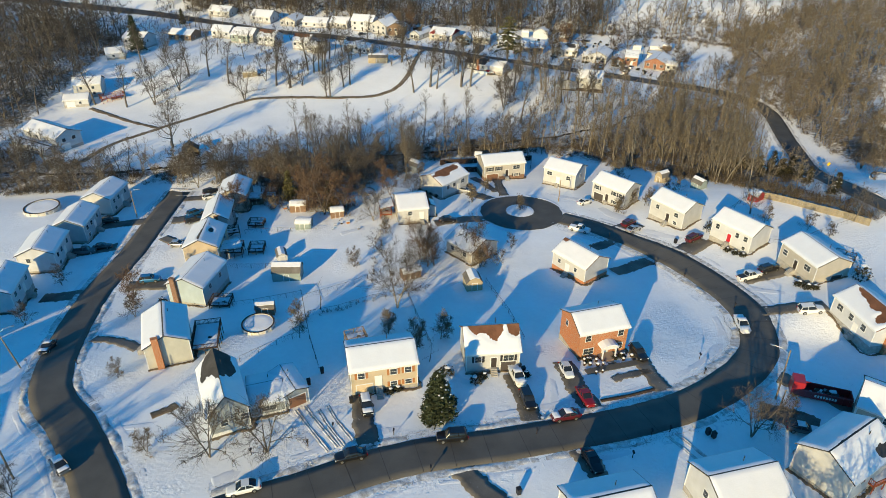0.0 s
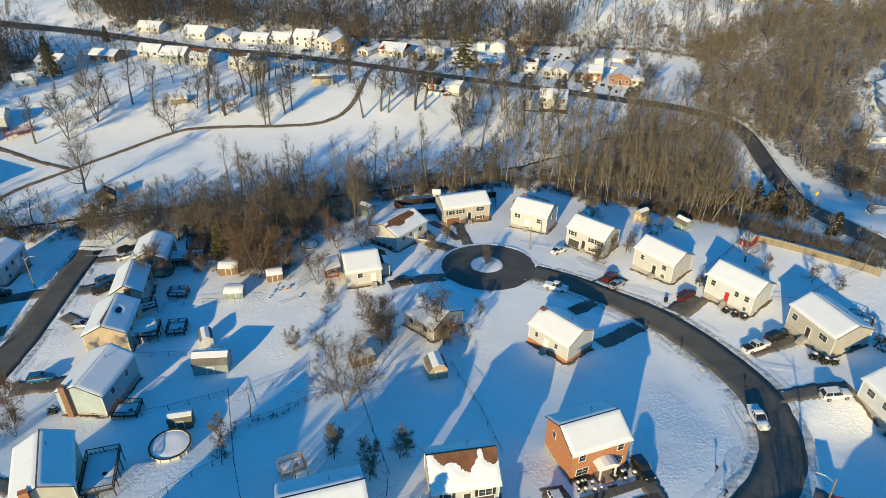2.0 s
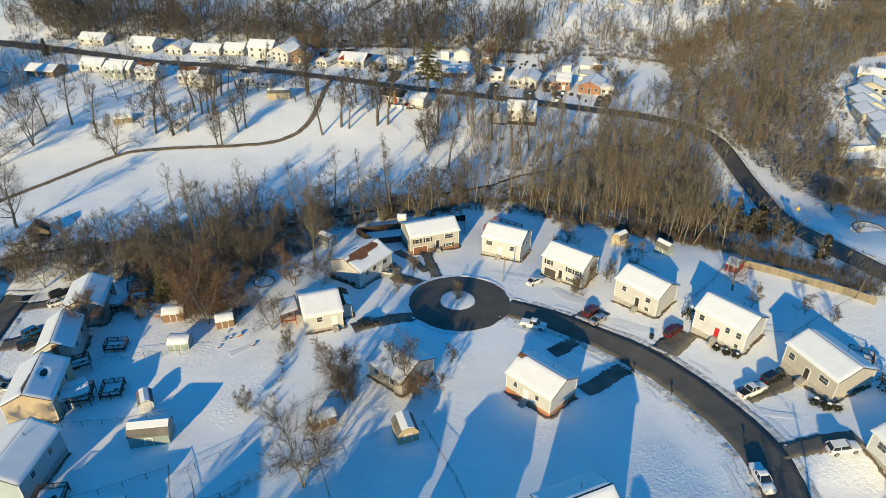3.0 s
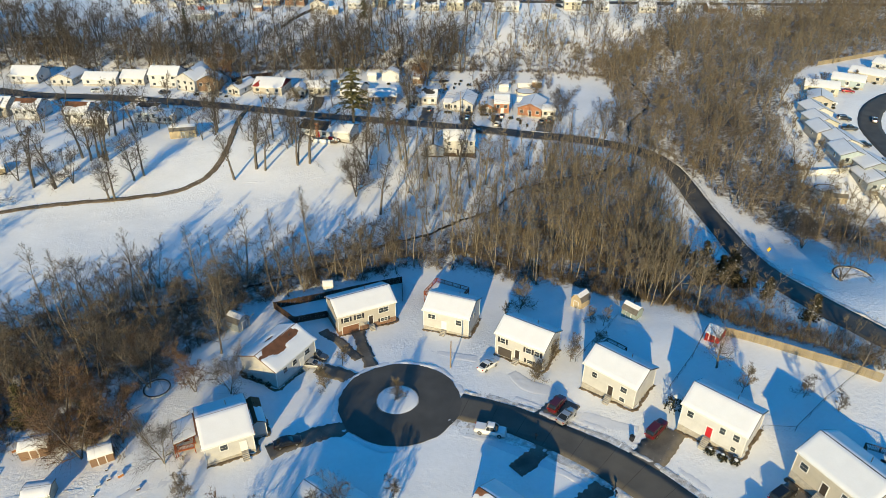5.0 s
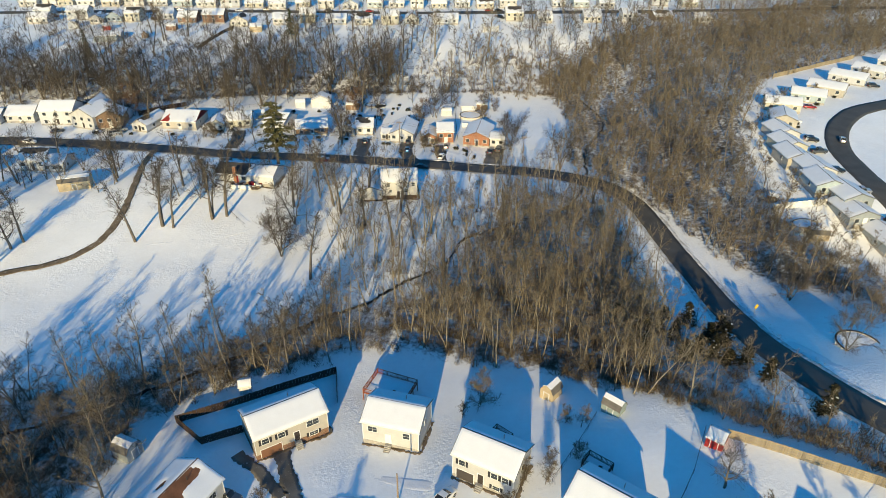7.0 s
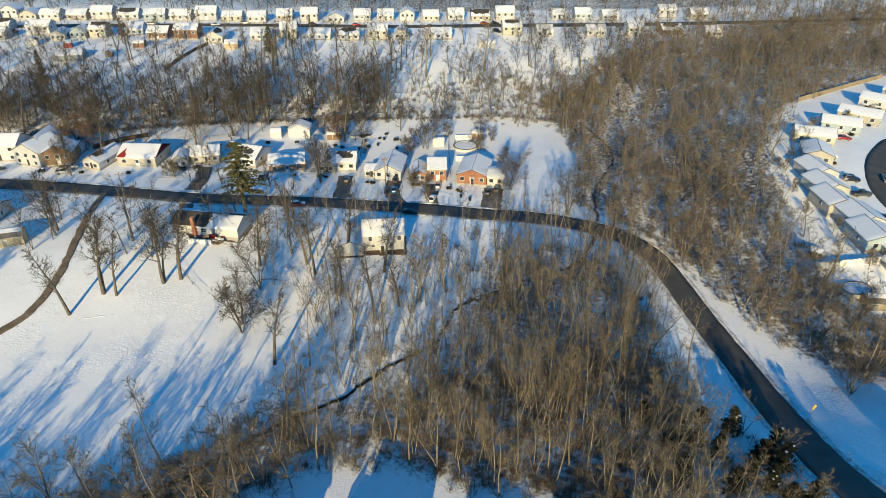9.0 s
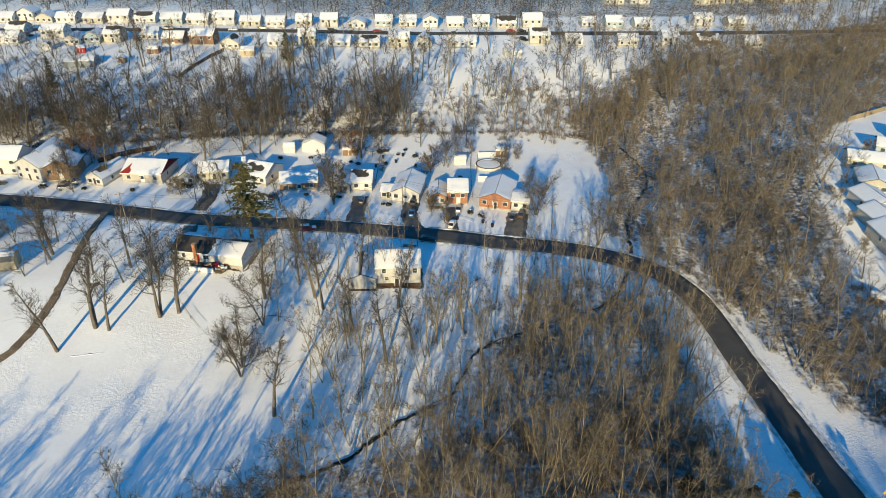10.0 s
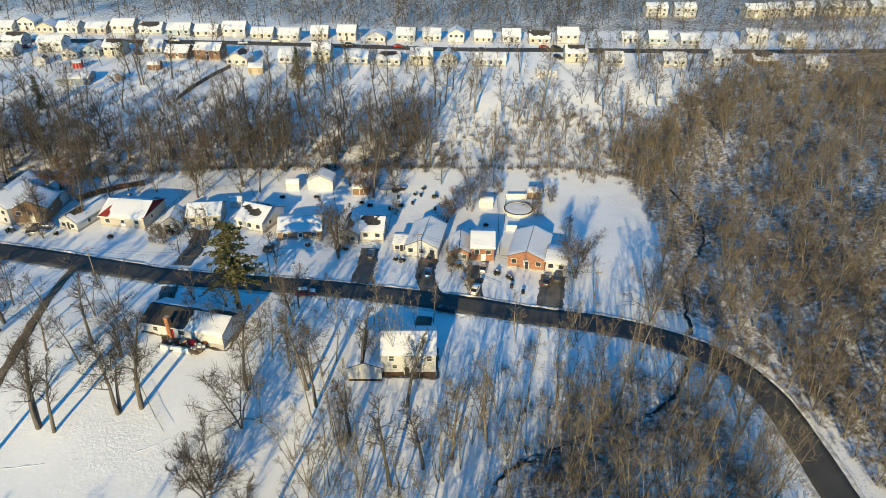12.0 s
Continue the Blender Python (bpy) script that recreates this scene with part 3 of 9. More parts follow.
def pool(x, y, r, label, h=1.2, ry=None):
    ry = ry or r
    ob = thing("round_pool", x, y, 0, label, "pool")
    n = 28
    out = [(r * math.cos(2 * math.pi * i / n), ry * math.sin(2 * math.pi * i / n)) for i in range(n)]
    v = [(a * k, b * k, z) for k, z in ((1, -0.5), (1, h), (0.94, h), (0.94, h - 0.25)) for a, b in out]
    f = [(j * n + i, j * n + (i + 1) % n, (j + 1) * n + (i + 1) % n, (j + 1) * n + i) for j in range(3) for i in range(n)]
    part("pool_wall", mesh("pool_wall", v, f, POOLW), ob)
    rail = [(a * k, b * k, z) for k, z in ((1.03, h), (1.03, h + 0.07), (0.95, h + 0.07), (0.95, h)) for a, b in out]
    part("rim", mesh("rim", rail, [(j * n + i, j * n + (i + 1) % n, ((j + 1) % 4) * n + (i + 1) % n, ((j + 1) % 4) * n + i) for j in range(4) for i in range(n)], WOOD_DARK), ob)
    post = cached(("poolpost", h), lambda: Shape().box(-0.06, 0.06, -0.1, 0.1, -0.4, h).mesh("post", TRIM))
    for i in range(0, n, 2):
        a, b = out[i]
        part("post", post, ob, m=pose(a * 1.03, b * 1.03, 0, 0, 0, 360 * i / n))
    sn = [(a * k, b * k, z) for k, z in ((0.93, h - 0.15), (0.86, h - 0.08), (0.5, h - 0.05), (0.15, h - 0.12)) for a, b in out]
    part("snow_cover", mesh("snow_cover", sn, [(j * n + i, j * n + (i + 1) % n, (j + 1) * n + (i + 1) % n, (j + 1) * n + i) for j in range(3) for i in range(n)] + [tuple(3 * n + i for i in range(n))], SNOW, True), ob)
    return ob


# ---- cars ----
CARS = {
    "sedan": (4.7, 1.8, [(-2.35, 0.58), (-2.25, 0.76), (-1.0, 0.98), (1.45, 1.0), (2.25, 0.98), (2.35, 0.7)], [(-1.0, 0.96), (-0.25, 1.42), (0.9, 1.43), (1.75, 1.0)], 1.38),
    "suv": (4.7, 1.88, [(-2.35, 0.65), (-2.25, 0.92), (-1.05, 1.12), (2.2, 1.15), (2.32, 1.05), (2.35, 0.75)], [(-1.0, 1.1), (-0.4, 1.72), (1.9, 1.74), (2.25, 1.14)], 1.4),
    "pickup": (5.5, 1.95, [(-2.75, 0.5), (-2.7, 1.05), (-1.3, 1.15), (0.8, 1.15), (2.7, 1.12), (2.75, 0.6)], [(-1.3, 1.13), (-0.7, 1.78), (0.5, 1.8), (0.8, 1.14)], 1.7),
    "hatch": (4.2, 1.75, [(-2.1, 0.55), (-2.0, 0.76), (-1.0, 0.98), (1.9, 1.0), (2.06, 0.92), (2.1, 0.7)], [(-1.0, 0.96), (-0.3, 1.48), (1.3, 1.5), (1.95, 1.0)], 1.25),
}


def loft(profile, half, bottom, taper, base=None):
    """A rounded hull: heights along the profile, a plan drawn in at both ends, and a section with turned-under sides and soft shoulders."""
    px, pz = np.array([p[0] for p in profile]), np.array([p[1] for p in profile])
    lo, hi = px[0], px[-1]
    u = np.array([0, 0.025, 0.07, 0.14, 0.24, 0.34, 0.44, 0.54, 0.64, 0.74, 0.84, 0.92, 0.97, 1.0])
    xs = lo + (hi - lo) * u
    zt = np.interp(xs, px, pz)
    plan = 1 - 0.30 * np.abs(2 * u - 1) ** 7
    v, f = [], []
    section = ((-0.93, 0.0), (-1.0, 0.35), (-1.0, 0.72), (-0.93, 0.93), (-0.7, 1.0), (0.0, 1.02), (0.7, 1.0), (0.93, 0.93), (1.0, 0.72), (1.0, 0.35), (0.93, 0.0))
    for x, z, p in zip(xs, zt, plan):
        zb = bottom if base is None else base
        for a, k in section:
            zz = zb + (z - zb) * k
            v.append((x, a * half * p * (1 - taper * max(0.0, zz - bottom)), zz))
    n = len(section)
    for i in range(len(xs) - 1):
        for j in range(n - 1):
            f.append((i * n + j, i * n + j + 1, (i + 1) * n + j + 1, (i + 1) * n + j))
        f.append((i * n + n - 1, i * n, (i + 1) * n, (i + 1) * n + n - 1))
    f += [tuple(range(n - 1, -1, -1)), tuple((len(xs) - 1) * n + j for j in range(n))]
    return v, f


def car(x, y, turn, kind, col, label, snow=False, group="", on=0.06):
    """A parked car whose nose points along turn."""
    ln, wd, prof, cabin, wb = CARS[kind]
    ob = thing("pickup_truck" if kind == "pickup" else "car", x, y, turn + 180, label, "truck" if kind == "pickup" else "car", group, dz=on)
    e = 1.0
    gx, gy = math.cos(radians(turn)), math.sin(radians(turn))
    nose, tail = zat(x + gx * e, y + gy * e), zat(x - gx * e, y - gy * e)
    left, right = zat(x - gy * e, y + gx * e), zat(x + gy * e, y - gx * e)
    ob.matrix_basis = pose(x, y, (nose + tail) / 2 + on) @ pose(0, 0, 0, 0, 0, turn + 180) @ pose(0, 0, 0, math.degrees(math.atan((right - left) / 2)), math.degrees(math.atan((nose - tail) / 2)), 0)

    def body():
        v, f = loft(prof, wd / 2, 0.6, 0.05, 0.3)
        s = Shape()
        s.v, s.f = [Vector(q) for q in v], f
        if kind == "pickup":
            s.box(0.85, 2.6, -0.9, 0.9, 1.1, 1.12)
        me = s.mesh("body", col, True)
        me.set_sharp_from_angle(angle=radians(50))
        return me
    part("body", cached(("body", kind, col.name), body), ob)

    def glass():
        v, f = loft(cabin, wd / 2 - 0.06, cabin[0][1], 0.28, cabin[0][1] - 0.1)
        s = Shape()
        s.v, s.f = [Vector(q) for q in v], f
        return s.mesh("cabin_glass", CARGLASS, True)
    part("cabin_glass", cached(("glass", kind), glass), ob)

    def top():
        a, b = cabin[1], cabin[2]
        hw = (wd / 2 - 0.06) * (1 - 0.28 * (a[1] - cabin[0][1])) - 0.02
        return Shape().box(a[0] + 0.05, b[0] - 0.02, -hw, hw, a[1] - 0.01, a[1] + 0.05).mesh("roof_panel", col, bevel=0.02)
    part("roof_panel", cached(("top", kind, col.name), top), ob)
    a, b = cabin[1], cabin[2]
    hw = (wd / 2 - 0.06) * (1 - 0.28 * (a[1] - cabin[0][1])) - 0.02
    mid = a[0] * 0.45 + b[0] * 0.55
    for i, (p0, p1) in enumerate(((cabin[0], a), (cabin[3], b), ((mid, cabin[0][1]), (mid, a[1])))):
        for q in (-1, 1):
            part("pillar", cached(("pil", kind, col.name, i, q), lambda: Shape().tube((p0[0], q * (wd / 2 - 0.06), p0[1]), (p1[0], q * hw, p1[1]), 0.05, n=4).mesh("pillar", col)), ob)
    if kind == "pickup":
        part("load_bed", cached(("bed", snow), lambda: Shape().box(0.95, 2.55, -0.78, 0.78, 1.12, 1.17).mesh("load_bed", SNOW if snow else PLASTIC_K)), ob)
    r = 0.34 if kind in ("sedan", "hatch") else 0.38
    tyre = cached(("tyre", r), lambda: Shape().tube((0, -0.11, 0), (0, 0.11, 0), r, n=16).mesh("tyre", RUBBER))
    rim = cached(("rim", r), lambda: Shape().tube((0, -0.125, 0), (0, 0.125, 0), r * 0.6, n=10).mesh("rim", RIM))
    for sx in (-1, 1):
        for sy in (-1, 1):
            t = part("wheel", tyre, ob, m=pose(sx * wb, sy * (wd / 2 - 0.09), r))
            part("rim", rim, t)
    lamp = cached(("lamp", wd), lambda: Shape().box(-0.04, 0.04, -0.2, 0.2, -0.08, 0.08).mesh("lamp", LAMP_W))
    tail_lamp = cached(("tail", wd), lambda: Shape().box(-0.04, 0.04, -0.16, 0.16, -0.1, 0.1).mesh("lamp", LAMP_R))
    for sy in (-1, 1):
        part("headlight", lamp, ob, m=pose(prof[1][0] + 0.0, sy * (wd / 2 - 0.3), prof[1][1] - 0.16))
        part("tail_light", tail_lamp, ob, m=pose(prof[-2][0] + 0.02, sy * (wd / 2 - 0.22), prof[-2][1] - 0.16))
    if snow:
        a, b = cabin[1], cabin[2]
        part("snow_cover", cached(("csnow", kind), lambda: snow_sheet("snow_cover", b[0] - a[0] - 0.0, wd * 0.74, None, 0.2, 0.14, 3, 0.2)), ob, m=pose(a[0], -wd * 0.37, a[1] + 0.045))
        part("snow_cover", cached(("hsnow", kind), lambda: snow_sheet("snow_cover", cabin[0][0] - prof[0][0] - 0.25, wd * 0.84, None, 0.2, 0.12, 5, 0.2)), ob, m=pose(prof[0][0] + 0.15, -wd * 0.42, prof[2][1] - 0.06) @ pose(0, 0, 0, 0, -4, 0))
    return ob


# ---- trees ----
def limb(path, r0, r1, n):
    """A tapered, n-sided branch along a path of points."""
    path = np.asarray(path)
    k = len(path)
    d = np.gradient(path, axis=0)
    d /= np.linalg.norm(d, axis=1)[:, None] + 1e-9
    ref = np.where(np.abs(d[:, 2:3]) > 0.9, np.array([[1.0, 0, 0]]), np.array([[0, 0, 1.0]]))
    a = np.cross(d, ref)
    a /= np.linalg.norm(a, axis=1)[:, None] + 1e-9
    b = np.cross(d, a)
    r = np.linspace(r0, r1, k)[:, None]
    ring = [path + r * (a * math.cos(2 * math.pi * i / n) + b * math.sin(2 * math.pi * i / n)) for i in range(n)]
    v = np.stack(ring, 1).reshape(-1, 3)
    j = np.arange(k - 1)[:, None] * n
    i = np.arange(n)[None]
    q = np.stack([j + i, j + (i + 1) % n, j + n + (i + 1) % n, j + n + i], -1).reshape(-1, 4)
    return v, np.concatenate([q[:, [0, 1, 2]], q[:, [0, 2, 3]]])


def wander(rng, start, way, length, k, up, jitter):
    pts = [np.array(start, float)]
    d = np.array(way, float)
    for _ in range(k):
        d = d + rng.normal(0, jitter, 3) + np.array([0, 0, up])
        d /= np.linalg.norm(d)
        pts.append(pts[-1] + d * length / k)
    return np.array(pts)


def join(pieces):
    vs, fs, o = [], [], 0
    for v, f in pieces:
        vs.append(v)
        fs.append(f + o)
        o += len(v)
    return np.concatenate(vs), np.concatenate(fs)


def bare_tree(seed, h, spread, limbs=13, subs=6, twigs=7, clear=0.3, lean=0.04, fork=False, thin=1.0, seg=4, tw=0.014, steep=0.65, long=1.0, sides=5):
    """A leafless tree of height h: trunk and limbs, and an airy crown of branchlets and twigs. Returns both as arrays."""
    rng = np.random.RandomState(seed)
    stems = []
    r = 0.0105 * h * thin + 0.03
    if fork:
        n = rng.randint(2, 4)
        for k in range(n):
            a = 6.28 * k / n + rng.normal(0, 0.4)
            o = rng.uniform(0.16, 0.36)
            stems.append(wander(rng, (0, 0, -0.3), (o * math.cos(a), o * math.sin(a), 1), h * rng.uniform(0.78, 1), 7, 0.02, 0.07))
    else:
        stems.append(wander(rng, (0, 0, -0.3), (rng.normal(0, lean), rng.normal(0, lean), 1), h * 0.95, 8, 0.04, 0.06))
    wood, fine = [], []

    def branchlets(lp, ln, n):
        """Side shoots along a limb, each a thin strip that carries spreading twigs."""
        k = len(lp) - 1
        for s in range(n):
            q = 0.12 + 0.88 * (s + rng.rand()) / n
            k2 = min(int(q * k), k - 1)
            d = lp[k2 + 1] - lp[k2]
            at = lp[k2] + d * (q * k - k2)
            d = d / (np.linalg.norm(d) + 1e-9)
            side = np.cross(d, rng.normal(0, 1, 3))
            side /= np.linalg.norm(side) + 1e-9
            w = rng.normal(0.8, 0.22)
            d2 = d * math.cos(w) + side * math.sin(w) + np.array([0, 0, 0.10])
            d2 /= np.linalg.norm(d2)
            l2 = ln * (0.62 - 0.34 * q) * rng.uniform(0.65, 1.2)
            sp = wander(rng, at, d2, l2, 2, 0.05, 0.2)
            e = np.cross(d2, rng.normal(0, 1, 3))
            e /= np.linalg.norm(e) + 1e-9
            w2 = tw * 1.4
            fine.append((np.array([sp[0] - e * w2, sp[0] + e * w2, sp[1] - e * w2 * 0.7, sp[1] + e * w2 * 0.7, sp[2]]), np.array([[0, 1, 3], [0, 3, 2], [2, 3, 4]])))
            m = twigs
            tt = (0.1 + 0.9 * (np.arange(m) + rng.rand(m)) / m) * 2
            kk = np.minimum(tt.astype(int), 1)
            base = sp[kk] + (sp[kk + 1] - sp[kk]) * (tt - kk)[:, None]
            dd = d2 * 0.75 + rng.normal(0, 0.62, (m, 3)) + np.array([0, 0, 0.12])
            dd /= np.linalg.norm(dd, axis=1)[:, None]
            tip = base + dd * (l2 * long * rng.uniform(0.3, 0.75, m))[:, None]
            sd = np.cross(dd, rng.normal(0, 1, (m, 3)))
            sd /= np.linalg.norm(sd, axis=1)[:, None] + 1e-9
            tv = np.stack([base - sd * tw, base + sd * tw, tip], 1).reshape(-1, 3)
            fine.append((tv, np.arange(3 * m).reshape(-1, 3)))

    for st in stems:
        wood.append(limb(st, r / math.sqrt(len(stems)) * 1.1, 0.02, sides))
        n = max(4, limbs // len(stems))
        for i in range(n):
            u = (i + rng.rand()) / n
            t = clear + (0.98 - clear) * u
            p = t * (len(st) - 1)
            k = min(int(p), len(st) - 2)
            at = st[k] + (st[k + 1] - st[k]) * (p - k)
            a = i * 2.4 + rng.normal(0, 0.5)
            el = rng.normal(steep - 0.22 + 0.42 * u, 0.2)
            ln = spread * (1 - 0.7 * u) * (0.8 + 0.55 * u) * rng.uniform(0.7, 1.2)
            lp = wander(rng, at, (math.cos(a) * math.cos(el), math.sin(a) * math.cos(el), math.sin(el)), ln, seg, 0.09, 0.2)
            wood.append(limb(lp, max(0.022, r * 0.4 * (1.1 - t)) * math.sqrt(thin), 0.012, 3))
            branchlets(lp, ln, subs)
        branchlets(st[-3:], spread * 0.55, subs)
    return join(wood), join(fine)


def tree_thing(kind, x, y, size=1.0, turn=0.0, label="", group=""):
    """A leafless tree of one of the kinds, standing on the ground."""
    trunk, crown = TREES[kind][:2]
    ob = new("bare_tree")
    ob.matrix_basis = pose(x, y, zat(x, y) - 0.05, 0, 0, turn) @ Matrix.Scale(size, 4)
    tagged(ob, label or TREES[kind][2], "tree", group)
    part("trunk", trunk, ob)
    part("crown", crown, ob)
    return ob


def conifer(seed, h, r, snow=0.3, ragged=0.35, clear=0.05, layers=22, per=13, power=0.8, sprays=4):
    """A needle tree: whorls of drooping boughs, each a spray of small clumps."""
    rng = np.random.RandomState(seed)
    needles, white = [], []
    for i in range(layers):
        t = (i + rng.rand() * 0.5) / layers
        z = h * (clear + (1 - clear) * t)
        ln0 = r * (1 - t) ** power + 0.25
        for k in range(max(5, int(per * (1 - 0.5 * t)))):
            a = rng.rand() * 6.283
            ln = ln0 * rng.uniform(1 - ragged, 1.08)
            d = np.array([math.cos(a), math.sin(a), 0])
            for s in range(sprays):
                u = (s + 0.6 + 0.4 * rng.rand()) / sprays
                c = d * ln * u + np.array([0, 0, z - 0.22 * ln * u * u]) + rng.normal(0, 0.08, 3)
                m = 5
                v = c + rng.normal(0, 1, (m, 3, 3)) * np.array([0.24, 0.24, 0.12]) * (0.7 + 0.1 * r)
                needles.append((v.reshape(-1, 3), np.arange(m * 3).reshape(-1, 3)))
                if rng.rand() < snow * 0.35 and u > 0.4:
                    b = c + np.array([0, 0, 0.14])
                    q = 0.16 + 0.14 * rng.rand()
                    white.append((np.array([b + (q, 0, 0), b + (0, q, 0), b + (-q, 0, 0), b + (0, -q, 0), b + (0, 0, 0.14)]), np.array([[0, 1, 4], [1, 2, 4], [2, 3, 4], [3, 0, 4]])))
    return join(needles), (join(white) if white else None)


def scatter(variants, spots, name, material, label, category, parent=None, kind="stuff"):
    """Many alike plants joined into one mesh: variants are arrays, spots are (x, y, turn, size, variant)."""
    vs, fs, o = [], [], 0
    for x, y, a, s, k in spots:
        v, f = variants[k]
        c, sn = math.cos(a), math.sin(a)
        w = np.empty_like(v)
        w[:, 0] = (v[:, 0] * c - v[:, 1] * sn) * s + x
        w[:, 1] = (v[:, 0] * sn + v[:, 1] * c) * s + y
        w[:, 2] = v[:, 2] * s + zat(x, y)
        vs.append(w)
        fs.append(f + o)
        o += len(v)
    if not vs:
        return None
    ob = new(name, bulk(name, np.concatenate(vs), np.concatenate(fs), material))
    ob.parent = parent
    return tagged(ob, label, category, kind=kind) if parent is None else ob


def inside(poly, x, y):
    hit = False
    for (x0, y0), (x1, y1) in zip(poly, poly[1:] + poly[:1]):
        if (y0 > y) != (y1 > y) and x < (x1 - x0) * (y - y0) / (y1 - y0) + x0:
            hit = not hit
    return hit


def inside_np(poly, X, Y):
    hit = np.zeros(X.shape, bool)
    for (x0, y0), (x1, y1) in zip(poly, poly[1:] + poly[:1]):
        if y0 != y1:
            hit ^= ((y0 > Y) != (y1 > Y)) & (X < (x1 - x0) * (Y - y0) / (y1 - y0) + x0)
    return hit


def spots_in(poly, spacing, seed, size=(0.75, 1.15), nvar=1, clear=(), clump=0.5):
    """Random spots inside an outline, thicker in some places than in others, none too near a cleared line."""
    rng = np.random.RandomState(seed)
    P = np.array(poly)
    lo, hi = P.min(0), P.max(0)
    n = int((hi[0] - lo[0]) * (hi[1] - lo[1]) / spacing ** 2 * 1.9)
    X, Y = rng.uniform(lo[0], hi[0], n), rng.uniform(lo[1], hi[1], n)
    ok = inside_np(poly, X, Y)
    for l, g in clear:
        L = smooth_line(l, 2.0)
        L = L[(L[:, 0] > lo[0] - 30) & (L[:, 0] < hi[0] + 30) & (L[:, 1] > lo[1] - 30) & (L[:, 1] < hi[1] + 30)]
        if len(L):
            ok &= np.min(np.hypot(X[:, None] - L[None, :, 0], Y[:, None] - L[None, :, 1]), 1) > g
    dens = np.array([noise.noise((x * 0.07, y * 0.07, seed)) + 0.6 * noise.noise((x * 0.2, y * 0.2, seed)) for x, y in zip(X, Y)])
    ok &= rng.rand(n) < np.clip(0.53 + clump * dens, 0.08, 1.0)
    gap = spacing * 0.42
    taken, out = {}, []
    for x, y in zip(X[ok], Y[ok]):
        c = (int(x // gap), int(y // gap))
        if c in taken:
            continue
        taken[c] = True
        out.append((x, y, rng.rand() * 6.28, rng.uniform(*size), rng.randint(nvar)))
    return out


def bush_fan(seed, h, n=44):
    """Undergrowth: a sheaf of thin stems fanning out of one root."""
    rng = np.random.RandomState(seed)
    a, el = rng.rand(n) * 6.283, rng.uniform(0.35, 1.5, n)
    ln = h * rng.uniform(0.45, 1.1, n)
    d = np.stack([np.cos(a) * np.cos(el), np.sin(a) * np.cos(el), np.sin(el)], -1)
    base = np.stack([rng.normal(0, 0.25 * h, n), rng.normal(0, 0.25 * h, n), rng.uniform(0, 0.35 * h, n)], -1)
    side = np.cross(d, rng.normal(0, 1, (n, 3)))
    side /= np.linalg.norm(side, axis=1)[:, None] + 1e-9
    w = (0.03 + 0.03 * rng.rand(n))[:, None]
    v = np.stack([base - side * w, base + side * w, base + d * ln[:, None]], 1).reshape(-1, 3)
    return v, np.arange(3 * n).reshape(-1, 3)


# ---- fences, poles and yard things ----
def fence_chain(points, label, h=1.2, step=3.7, material=None):
    """A wire fence: posts, rails and a net of thin wires, following the ground."""
    material = material or WIRE
    ob = thing("wire_fence", points[0][0], points[0][1], 0, label, "fence", z=0.0)
    ox, oy = points[0]
    post = cached(("fpost", h, material.name), lambda: Shape().tube((0, 0, -0.4), (0, 0, h), 0.05, n=5).mesh("post", material))
    for (x0, y0), (x1, y1) in zip(points, points[1:]):
        ln = math.hypot(x1 - x0, y1 - y0)
        n = max(1, round(ln / step))
        net, rail = Shape(), Shape()
        for i in range(n):
            a, b = [(x0 + (x1 - x0) * t / n, y0 + (y1 - y0) * t / n) for t in (i, i + 1)]
            za, zb = zat(*a), zat(*b)
            part("post", post, ob, m=pose(a[0] - ox, a[1] - oy, za))
            A, B = Vector((a[0] - ox, a[1] - oy, za)), Vector((b[0] - ox, b[1] - oy, zb))
            rail.tube(A + Vector((0, 0, h)), B + Vector((0, 0, h)), 0.034, n=4)
            for j in range(8):
                for e0, e1 in ((0.05, h), (h, 0.05)):
                    p, q = A.lerp(B, j / 8) + Vector((0, 0, e0)), A.lerp(B, (j + 1) / 8) + Vector((0, 0, e1))
                    net.tube(p, q, 0.007, n=3)
        part("rail", rail.mesh("rail", material), ob)
        part("wire_net", net.mesh("wire_net", material), ob)
    return ob


